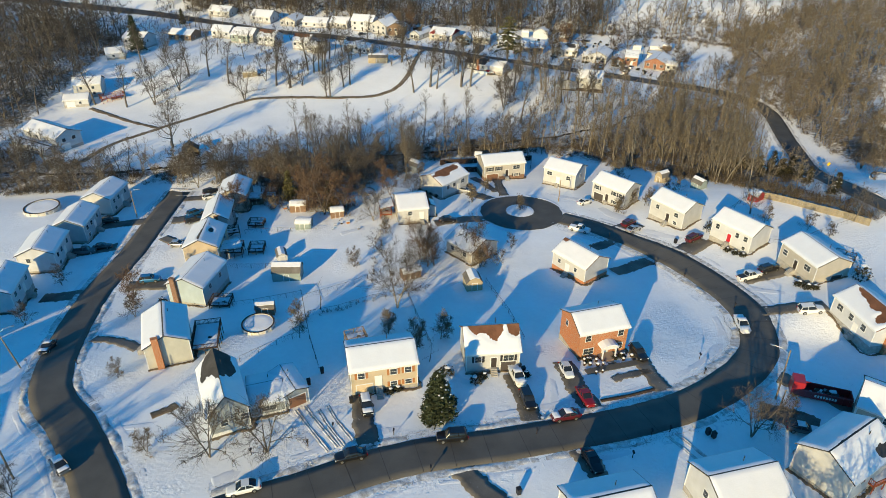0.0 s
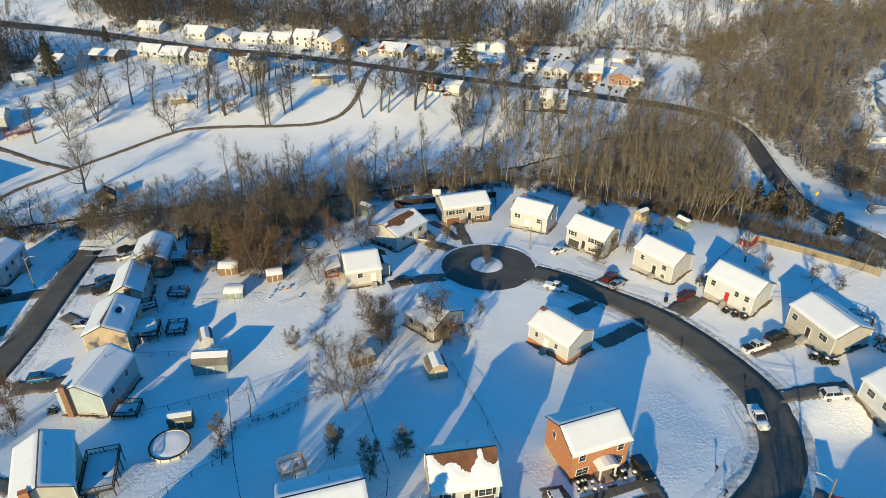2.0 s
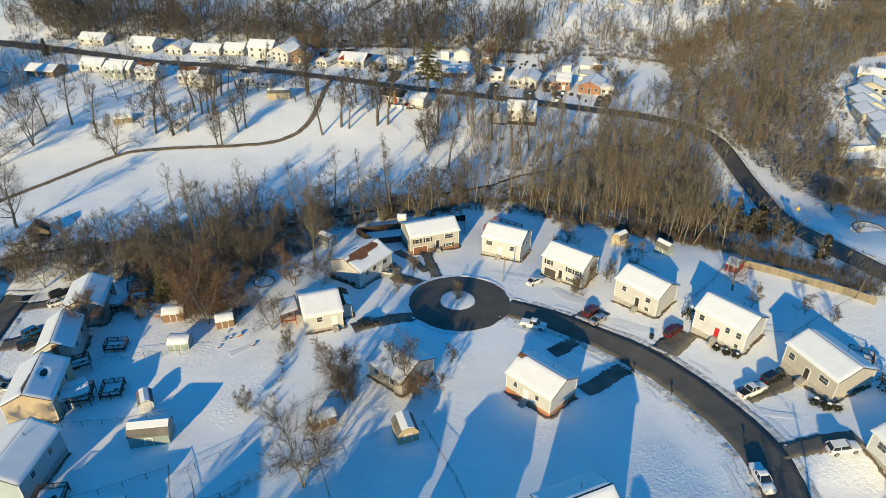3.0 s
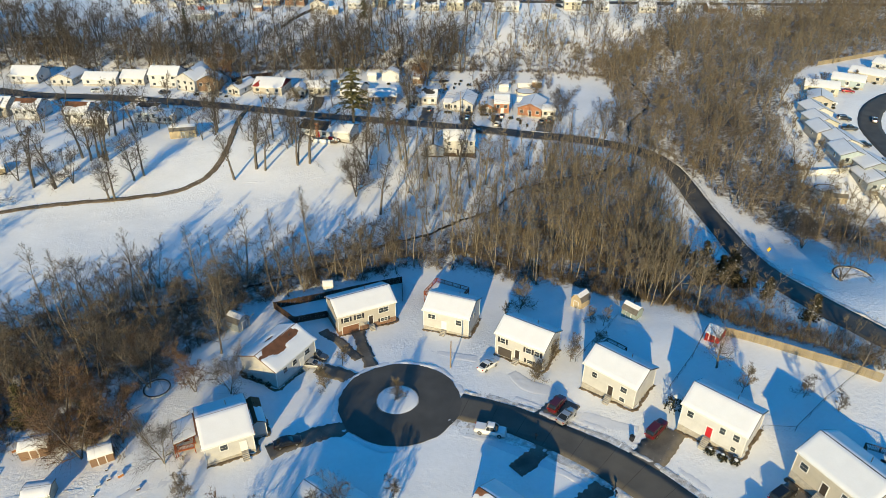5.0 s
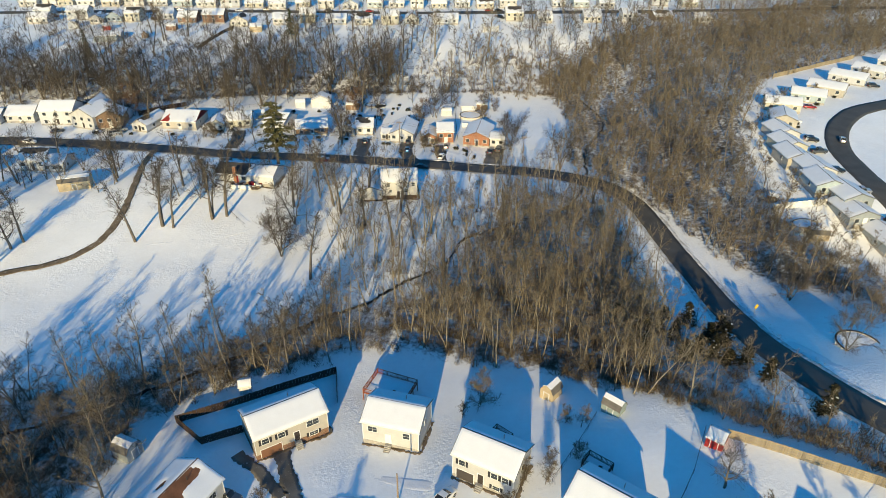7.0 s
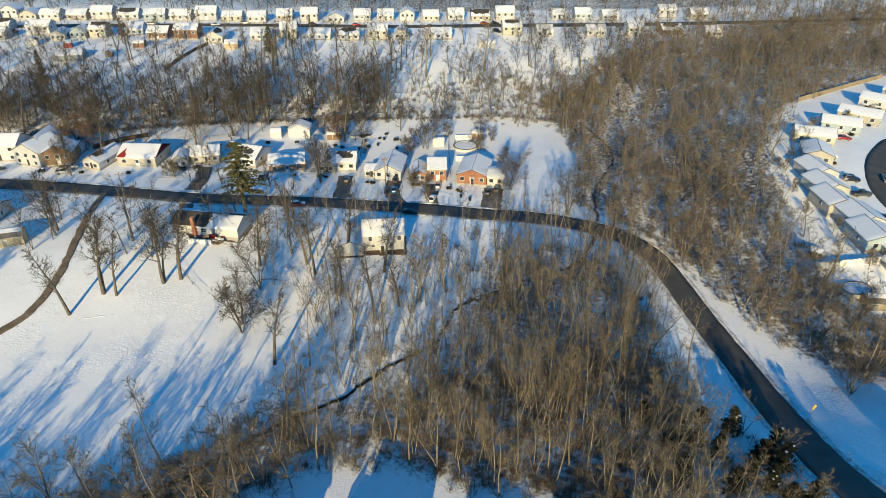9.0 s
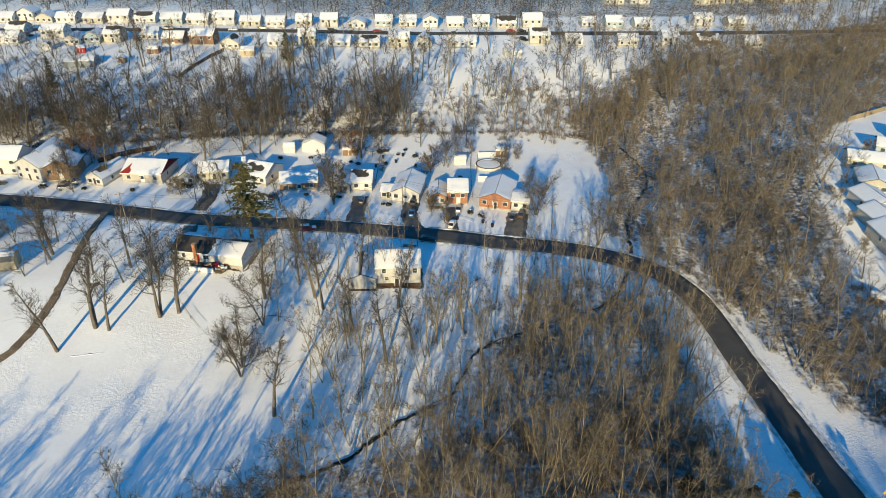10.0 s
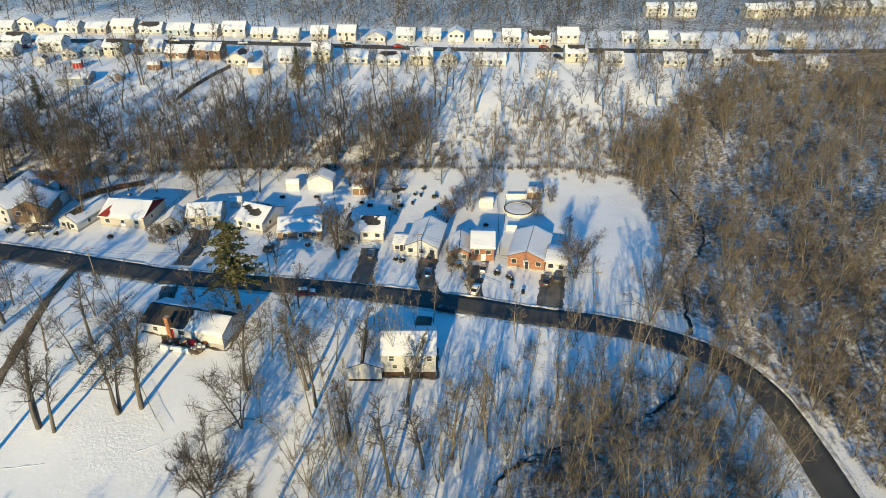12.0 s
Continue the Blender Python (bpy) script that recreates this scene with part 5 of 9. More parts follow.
for k, (pts, w) in enumerate((
        (beside(NEAR_ROAD, 6.4), 3.0), (beside(NEAR_ROAD, -5.6), 2.0), (beside(LEFT_ROAD, 5.6), 2.4), (beside(LEFT_ROAD, -5.6), 2.4), ([(-20.1, 76.4), (-16.6, 71), (-13, 66.7)], 4.0), ([(-24.6, 73.9), (-20.5, 68.7), (-17.3, 65.1)], 3.0), ([(-36, 74.4), (-40.1, 73.3), (-47.8, 72.4), (-53.9, 72)], 3.0), ([(17.6, 91.6), (18.6, 84.5), (18.2, 75.7)], 3.0),
        ([(27.2, 86.3), (32.6, 88.1), (35.6, 84.7)], 2.0), ([(64.4, 114.5), (69.5, 111.4), (74.7, 109)], 4.0), ([(64.8, 103.6), (66.9, 99.6), (68.9, 95.5)], 6.0), ([(29.7, 171.4), (35.2, 167.9), (38.9, 166)], 3.0), ([(43.5, 160.7), (45.7, 155.8), (50.6, 152.9)], 4.0), ([(50, 146.9), (55.3, 142.3), (59.4, 139.4)], 4.0), ([(-18.7, 174.8), (-13.4, 175.8), (-8.8, 175.8)], 5.0), ([(64.4, 173.1), (58.4, 164.3), (56.4, 158.7)], 1.2),
        ([(-26.5, 144.6), (-19.9, 147.5), (-12.7, 145.3)], 4.0), ([(-3.1, 113.6), (1.7, 119), (6.9, 123.1)], 2.0), ([(-72.1, 136.4), (-70.1, 141.1), (-70.1, 146.2)], 5.0), ([(-70.6, 127.3), (-68.3, 130.3), (-63.6, 131)], 4.0), ([(52.2, 314.5), (62.9, 309.7), (67.8, 305.9)], 3.0), ([(83.4, 304.8), (88.6, 298.2), (93.6, 292.1)], 4.0), ([(-10.2, 264.7), (0.4, 264), (11.2, 263.4), (19.4, 266.4)], 0.8), ([(136.6, 260.4), (128, 224.8), (122.4, 198), (115.1, 175), (114.3, 162.3), (117, 157.3)], 3.5))):
    rough_snow(pts, w, k, "trodden lumpy snow beside the path")


# ---- houses round the near loop ----
def upper_row(w, n, z, ww=1.0, hh=1.1, side="f", first=1.2):
    return [(side, first + (w - 2 * first) * i / max(1, n - 1), z, ww, hh) for i in range(n)]


CREAM_LABEL = "cream-sided split-level house with a snowy gable roof"
# brick colonial
hx, hy, ht, hw = 24, 88.9, 16, 9.3
house(hx, hy, ht, hw, 7.6, BRICK, "two-storey orange brick house with a snowy roof", h=5.7, rise=1.9, base=0.3, shingle=SHINGLE, seed=1,
      wins=[("f", 1.6, 3.9, 1.0, 1.2), ("f", 7.9, 3.9, 1.0, 1.2), ("f", 1.9, 1.0, 1.9, 1.2), ("f", 7.9, 1.0, 1.3, 1.2), ("l", 2.4, 3.9, 0.7, 1.1), ("r", 3, 3.9, 0.9, 1.1)], doors=[("f", 5.2, 0.5, DOOR_W)], strip_back=0.32)
# cape with bare brown shingles
hx, hy, ht, hw = 4.1, 84.4, 6, 9.1
house(hx, hy, ht, hw, 7.4, CREAM, "cream cape house with bare brown shingles showing through snow", h=4.4, rise=2.7, base=0.4, shingle=SHINGLE_BR, seed=2, shutter=SHUTTER_K,
      wins=[("f", 2.0, 2.3, 1.1, 1.2), ("f", 7.2, 2.3, 1.8, 1.2), ("l", 3.5, 3.8, 0.9, 1.1)], doors=[("f", 4.7, 1.1, DOOR_K)], garage=("f", 7.2, 2.6, GARAGE_K),
      front=melted((2.4, 5.2, 1.9, 1.6), (5.0, 5.2, 2.0, 2.7), (8.6, 5.2, 1.2, 2.2), (4.0, 4.9, 3.0, 1.2)), back=melted((5.2, 4.6, 1.4, 0.7)))
# peach split-level
hx, hy, ht, hw = -14.6, 78.2, 13, 10.8
house(hx, hy, ht, hw, 7.6, PEACH, "peach-sided split-level house with a snowy roof and brown shutters", h=5.2, rise=1.7, base=0.6, seed=3, shutter=SHUTTER_B,
      wins=[("f", 1.7, 3.4, 1.1, 1.1), ("f", 6.9, 3.4, 1.1, 1.1), ("f", 9.3, 3.4, 1.1, 1.1), ("f", 6.9, 1.0, 1.1, 0.9), ("f", 9.3, 1.0, 1.1, 0.9)], doors=[("f", 4.4, 1.4, DOOR_W)], garage=("f", 2.1, 2.6, GARAGE), strip_back=0.34)
# grey house, gable to the road
hx, hy, ht, hw = -34.6, 69.2, 25, 5.8
grey = house(hx, hy, ht, hw, 11.5, GREY_S, "grey-sided house with bare dark shingles between snow", h=4.6, axis="y", rise=3.0, base=0.8, shingle=SHINGLE, seed=4, base_mat=TRIM,
      wins=[("f", 2.1, 1.9, 1.1, 1.1), ("f", 5.1, 2.1, 1.2, 1.1)], front=melted((8.6, 2.5, 2.6, 1.6), (6.6, 4.3, 1.5, 1.0), (10.5, 4.0, 2.5, 2.5), (5.0, 5.2, 3.0, 0.5)), back=melted((2.5, 3.8, 2.6, 2.4), (5.5, 4.8, 2.0, 1.3), (3.4, 1.6, 1.3, 1.0), (8, 5.2, 3, 0.5)), strip_back=0.1)
hx, hy, ht, hw = -29.7, 73.4, 18, 5.2
house(hx, hy, ht, hw, 7.0, GREY_S, "low grey wing between house and garage, snowy roof", h=2.5, rise=1.1, base=0.5, base_mat=TRIM, seed=14, wins=[("f", hw * 0.55, 1.0, 1.9, 0.9)], strip_back=0.1, over=0.25)
hx, hy, ht, hw = -24.7, 75.1, 33, 3.5
house(hx, hy, ht, 3.9, 6.6, GREY_S, "small grey garage with a brown door and snowy roof", h=2.9, axis="y", rise=0.6, base=0.1, seed=15, garage=("f", 2.0, 2.8, GARAGE_BR), strip_back=0.1, over=0.2, name="garage", category="garage")
# houses on the left street, gable ends towards the slope
LEFT_WINS = [("r", 3.0, 2.9, 1.0, 1.1), ("r", 7.5, 2.9, 1.0, 1.1), ("l", 2.5, 2.9, 1.1, 1.1), ("l", 5.5, 2.9, 1.1, 1.1), ("l", 8.5, 2.9, 1.1, 1.1), ("l", 8.5, 0.9, 1.1, 0.9)]
hx, hy, ht, hw = -51.7, 87.2, 22, 7.4
house(hx, hy, ht, hw, 10.6, YELLOW, "pale yellow house with a brick chimney and snowy roof", h=5.0, axis="y", rise=1.9, base=0.5, seed=5, chimney=(1.5, -0.75, 1.1, 0.7, 6.9, BRICK), wins=LEFT_WINS, doors=[("l", 4, 1.4, DOOR_W)], front=None, strip_back=0.25)
hx, hy, ht, hw = -58.3, 113.5, -10, 8.1
house(hx, hy, ht, hw, 10.8, BLUEGREY, "blue-grey sided house with a brown brick chimney and snowy roof", h=5.0, axis="y", rise=1.8, base=0.7, seed=6, chimney=(1.3, -0.75, 1.1, 0.7, 6.8, BRICK_DARK), wins=LEFT_WINS, doors=[("l", 4, 1.4, DOOR_W)], strip_back=0.1)
hx, hy, ht, hw = -61.1, 130.7, 5, 7.9
house(hx, hy, ht, hw, 10.8, PEACH, "peach-sided house with patchy snow on its dark roof", h=5.0, axis="y", rise=2.0, base=0.4, seed=7, wins=LEFT_WINS, doors=[("l", 4, 1.4, DOOR_W)], front=melted((6, 3.0, 1.0, 0.7)), back=melted((8.5, 4.6, 2.4, 0.7), (4, 4.7, 2, 0.4)), strip_back=0.2)
hx, hy, ht, hw = -61.5, 145.6, 8, 6.3
house(hx, hy, ht, hw, 10.5, CREAM, "cream-sided house with a chimney and snowy roof", h=5.0, axis="y", rise=1.9, base=0.4, seed=8, chimney=(3.2, -0.7, 0.9, 0.65, 6.0, BRICK_DARK), wins=LEFT_WINS, doors=[("l", 4, 1.4, DOOR_W)], strip_back=0.2)
hx, hy, ht, hw = -62.4, 160.5, 5, 7.8
house(hx, hy, ht, hw, 10.5, TAN, "tan-sided house with a snowy gable roof", h=5.0, axis="y", rise=1.9, base=0.4, seed=9, wins=LEFT_WINS, doors=[("l", 4, 1.4, DOOR_W)], strip_back=0.1)
# west side of the left street
WEST_WINS = [("r", 2.0, 2.9, 1.1, 1.1), ("r", 4.6, 2.9, 1.1, 1.1), ("r", 8.6, 2.9, 1.1, 1.1), ("r", 2.2, 0.8, 1.1, 0.9), ("f", 2.3, 2.9, 0.9, 1.1)]
for k, (hx, hy, ht, hw, wallm, lab) in enumerate((
        (-100.8, 162.2, -2, 7.9, CREAM, "cream-sided house with a chimney and patchy snowy roof"), (-99.6, 144.3, 5, 7.7, BLUEGREY, "pale blue-grey house with a snowy gable roof"),
        (-100, 129.2, 10, 8.2, WHITE_S, "white-sided house with black shutters and a snowy roof"), (-98.2, 110.4, 12, 7.4, WHITE_S, "white-sided house with a snowy gable roof"))):
    house(hx, hy, ht, hw, 10.8, wallm, lab, h=5.0, axis="y", rise=1.8, base=0.5, seed=20 + k, wins=WEST_WINS, doors=[("r", 6.5, 1.1, DOOR_W)], strip_back=0.1)
# Three unseen houses, added past the row's end to shade the side road.
for k, (hx, hy, ht) in enumerate(((-101, 87, 18), (-94, 66, 30), (-83, 45, 38))):
    house(hx, hy, ht, 7.6, 10.8, (CREAM, WHITE_S, BLUEGREY)[k], "unseen pale-sided house, snowy roof, added at street's near end for shade", h=5.0, axis="y", rise=1.9, base=0.5, seed=26 + k, wins=WEST_WINS, doors=[("r", 6.5, 1.1, DOOR_W)], strip_back=0.1)
# the row along the loop
ROW_WINS = [("f", 1.6, 3.2, 1.1, 1.1), ("f", 7.2, 3.2, 1.1, 1.1), ("f", 9.0, 3.2, 1.1, 1.1), ("f", 7.6, 0.8, 1.2, 0.8), ("r", 3.6, 3.2, 0.9, 1.1)]
hx, hy, ht, hw = -6.8, 172.2, -43, 8.9
house(hx, hy, ht, hw, 11.0, CREAM, "cream-sided house with bare brown shingles along the ridge", h=4.6, axis="y", rise=1.9, base=0.7, shingle=SHINGLE_BR, seed=30, wins=[("r", 2.4, 2.6, 1.1, 1.1), ("r", 5, 2.6, 1.1, 1.1), ("r", 8.6, 2.6, 1.4, 1.1)], doors=[("r", 7, 0.7, DOOR_W)], front=melted((5.5, 4.2, 5.5, 1.0), (4.5, 3.6, 1.6, 1.2)), back=melted((6.0, 3.0, 1.0, 0.5)), strip_back=0.3)
hx, hy, ht, hw = 12.4, 181.5, 13, 12.9
house(hx, hy, ht, hw, 7.8, TAN, "tan-sided split-level house with garage and a snowy roof", h=5.2, rise=1.8, base=1.2, seed=31, shutter=SHUTTER_K, wins=[("f", 1.8, 3.2, 1.2, 1.1), ("f", 4.6, 3.2, 1.2, 1.1), ("f", 10.2, 3.2, 2.2, 1.2), ("f", 10.2, 0.9, 1.6, 0.8)], doors=[("f", 7.2, 1.1, DOOR_K)], garage=("f", 2.6, 3.6, GARAGE_BR), base_mat=BRICK_DARK, strip_back=0.34)
hx, hy, ht, hw = 30.3, 179.7, -33, 9.6
house(hx, hy, ht, 10.0, 7.8, CREAM, CREAM_LABEL, h=5.1, rise=1.8, base=0.7, seed=32, wins=[("f", 1.8, 3.0, 1.6, 1.1), ("f", 7.8, 2.8, 1.2, 1.2), ("r", 4, 3.0, 0.8, 1.0)], doors=[("f", 4.6, 0.9, DOOR_W)], strip_back=0.1)
hx, hy, ht, hw = 42.3, 167, -46, 9.8
house(hx, hy, ht, 10.4, 7.4, CREAM, "cream-sided split-level house with black shutters and garage", h=5.2, rise=1.9, base=0.6, seed=33, shutter=SHUTTER_K, wins=ROW_WINS, doors=[("f", 4.9, 0.8, DOOR_K)], garage=("f", 2.2, 3.0, GARAGE_K), strip_back=0.34)
hx, hy, ht, hw = 54.5, 152.5, -55, 9.3
house(hx, hy, ht, 10.2, 7.4, CREAM, "cream-sided house with a blue door and snowy roof", h=5.2, rise=1.9, base=0.6, seed=34, wins=[("f", 2.2, 3.0, 1.0, 1.1), ("f", 8.0, 3.0, 1.2, 1.1), ("f", 8.0, 0.9, 1.0, 0.8)], doors=[("f", 5.6, 0.9, DOOR_K)], strip_back=0.34)
hx, hy, ht, hw = 64.8, 137.4, -56, 10.4
house(hx, hy, ht, hw, 7.4, WHITE_S, "white-sided house with a red front door and snowy roof", h=5.2, rise=1.9, base=0.6, seed=35, wins=[("f", 1.5, 3.1, 1.0, 1.2), ("f", 6.8, 3.1, 0.9, 1.2), ("f", 9.0, 3.1, 1.0, 1.2), ("f", 9.0, 0.9, 0.8, 0.8)], doors=[("f", 4.9, 1.1, DOOR_R)], strip_back=0.34)
hx, hy, ht, hw = 74.5, 123.1, -76, 10.3
house(hx, hy, ht, 10.6, 8.4, TAN, "tan-sided house with a dark garage end and snowy roof", h=4.9, rise=1.8, base=0.8, seed=36, wins=[("f", 1.5, 2.4, 1.2, 1.2), ("f", 8.2, 2.6, 1.7, 1.2)], doors=[("f", 5.0, 1.0, DOOR_K)], garage=("r", 5.6, 2.6, GARAGE_K), strip_back=0.32)
hx, hy, ht, hw = 74.8, 101.7, -81, 6.9
house(hx, hy, ht, 10.8, 8.0, WHITE_S, "white-sided house with a brick chimney and bare brown shingles", h=4.6, rise=1.9, base=0.9, shingle=SHINGLE_BR, base_mat=BLOCK, seed=37, wins=[("f", 2, 2.6, 1.4, 1.2), ("f", 5, 2.6, 1.1, 1.2), ("f", 8.2, 2.6, 1.1, 1.2)], doors=[("f", 6.5, 0.7, DOOR_W)], chimney=(10.85, 2.6, 0.7, 1.1, 6.6, BRICK), front=melted((6.6, 4.3, 2.8, 1.3), (3.6, 4.6, 2.5, 0.9), (9.5, 3.2, 1.2, 1.6)), strip_back=0.25)
# inside the loop
hx, hy, ht, hw = 25.3, 127, -52, 9.5
house(hx, hy, ht, 9.6, 7.6, CREAM, "small cream-sided house with brick gable base and snowy roof", h=4.4, rise=1.9, base=0.9, base_mat=BRICK, seed=38, shingle=SHINGLE_BR, wins=[("f", 2, 2.2, 0.8, 1.0), ("f", 6.8, 2.2, 0.8, 1.0)], doors=[("f", 4.4, 0.9, DOOR_W)], front=melted((0.6, 4.6, 0.9, 1.0)), strip_back=0.22)
hx, hy, ht, hw = 0.9, 134.7, -48, 8.6
house(hx, hy, ht, hw, 8.4, TAN, "low tan house with a snowy gable roof among bare trees", h=3.3, rise=2.0, base=0.5, seed=39, wins=[("f", 2.2, 1.3, 1.2, 1.1), ("f", 6.2, 1.3, 1.2, 1.1), ("r", 3, 1.3, 1.2, 1.1)], doors=[("r", 6, 0.6, DOOR_W)], strip_back=0.1)
def from_back(bx, by, turn, w, d):
    return bx + d * math.sin(radians(turn)), by - d * math.cos(radians(turn)), turn, w


hx, hy, ht, hw = from_back(*(-12.5, 153.8, 12, 7.7), 4.8)
house(hx, hy, ht, hw, 9.6, CREAM, "cream-sided house with a red deck and wide snowy roof", h=4.2, rise=2.0, base=0.6, seed=40, shingle=SHINGLE_BR, wins=[("f", 3, 2.4, 1.2, 1.1), ("r", 4, 2.4, 1.2, 1.1)], doors=[("f", 6, 1.0, DOOR_W)], strip_back=0.1)
c, sn = math.cos(radians(ht)), math.sin(radians(ht))
house(hx + c * (hw + 0.1) - sn * 3.0, hy + sn * (hw + 0.1) + c * 3.0, ht, 2.4, 6.0, CREAM, "narrow side wing with bare brown shingles and snow", h=3.0, axis="y", rise=0.7, base=0.4, seed=45, shingle=SHINGLE_BR, front=melted((5.2, 1.2, 1.4, 1.6)), back=melted((1.2, 1.2, 1.4, 1.6)), over=0.2)
# this side of the near road
hx, hy, ht, hw = from_back(*(32.9, 59, 14, 8.8), 7.8)
house(hx, hy, ht, hw + 0.6, 7.8, WHITE_S, "white-sided house with a satellite dish and snowy roof", h=5.0, rise=1.8, base=0.6, seed=41, wins=[("b", 3, 3, 1.0, 1.1), ("l", 4, 3, 0.9, 1.1)], doors=[("f", 5, 0.9, DOOR_W)], strip_back=0.22)
hx, hy, ht, hw = from_back(*(15, 54.8, 14, 10), 7.8)
house(hx, hy, ht, hw, 7.8, CREAM, "cream-sided house seen from behind with a snowy roof", h=5.0, rise=1.8, base=0.6, seed=42, wins=[("b", 3, 3, 1.0, 1.1), ("b", 8, 3, 1.0, 1.1)], doors=[("f", 5, 0.9, DOOR_W)], strip_back=0.3)
hx, hy, ht, hw = 49.1, 62.8, -58, 7.7
house(hx, hy, ht, hw, 10.8, CREAM, "cream-sided house with tree shadows on its gable and snowy roof", h=4.9, axis="y", rise=2.1, base=0.4, seed=43, wins=[("r", 3, 3, 1.0, 1.1), ("l", 4, 3, 1.0, 1.1)], doors=[("l", 7, 0.9, DOOR_W)], front=melted((8.8, 1.2, 1.8, 1.0)), back=melted((5, 4.9, 6, 0.6)), strip_back=0.25)
hx, hy, ht, hw = 62.1, 71.1, -36, 2.9
house(hx, hy, ht, 10.2, 7.8, TAN, "tan-sided house with patchy snow on its dark roof", h=4.6, rise=2.0, base=0.4, seed=44, wins=[("l", 4, 3, 1.0, 1.1), ("f", 4, 3, 1.0, 1.1)], doors=[("l", 7, 0.9, DOOR_W)], back=melted((9.5, 0.8, 2.2, 0.9), (4, 4.6, 1.5, 1.2)), strip_back=0.2)

# ---- houses across the creek ----
def far_house(x, y, turn, w, d, wall, label, h=3.2, rise=1.7, axis="x", shingle=None, n=3, seed=0, front=None, back=None, garage=None, fine=False, base=0.5, group="", hip=0.0):
    side = "f"
    wins = [("f", w * (i + 0.5) / n, h - 1.9, 1.2, 1.15) for i in range(n) if not (garage and i == n - 1)]
    if h > 4.6:
        wins += [("f", w * (i + 0.5) / n, 0.9, 1.1, 1.1) for i in range(n) if i != 1]
    wins += [("r", d * 0.35, h - 1.9, 0.9, 1.1), ("l", d * 0.6, h - 1.9, 0.9, 1.1)]
    return house(x, y, turn, w, d, wall, label, h=h, rise=rise, axis=axis, base=base, shingle=shingle, wins=wins, doors=[("f", w * 0.5 + 0.2, 0.3, DOOR_W if seed % 3 else DOOR_K)], front=front, back=back,
                 cell=0.7, seed=seed, far=True, strip_back=0.15, garage=("f", w - 2.0, 2.6, GARAGE) if garage else None, hip=hip, group=group)


hx, hy, ht, hw = 55.9, 272.1, -14, 10.6
house(hx, hy, ht, hw, 8.6, CREAM, "two-storey cream house standing among bare trees", h=5.6, rise=2.2, base=1.0, seed=50, wins=[("f", 2.0, 3.9, 1.0, 1.2), ("f", 9.4, 3.9, 1.0, 1.2), ("f", 2.6, 2.0, 0.9, 0.8), ("f", 7.4, 2.0, 1.0, 1.0)], doors=[("f", 5.0, 0.3, DOOR_K)], base_mat=WOOD_DARK, cell=0.5, strip_back=0.1)
hx, hy, ht, hw = 49.3, 272.2, -14, 6.5
house(hx, hy, ht, hw, 10.0, CREAM, "single-storey cream gabled wing with a snowy roof", h=3.3, rise=1.3, base=0.4, seed=51, base_mat=WOOD_DARK, cell=0.5, far=True, axis="y")
hx, hy, ht, hw = 9.4, 294.3, -28, 18.4
house(hx, hy, ht, hw, 8.6, WHITE_S, "run-down white house with a bare dark roof and brick chimney", h=2.9, rise=1.6, base=0.3, seed=52, wins=[("f", 3, 1.2, 1.0, 1.0), ("f", 9, 1.2, 1.4, 1.0)], doors=[("f", 6.8, 0.3, DOOR_R)], chimney=(6.0, -0.5, 0.9, 0.9, 5.2, BRICK), front=melted((4, 2.5, 6.5, 6)), back=melted((2.4, 4.4, 3.4, 2.2), (9, 4.5, 2, 1)), cell=0.4)
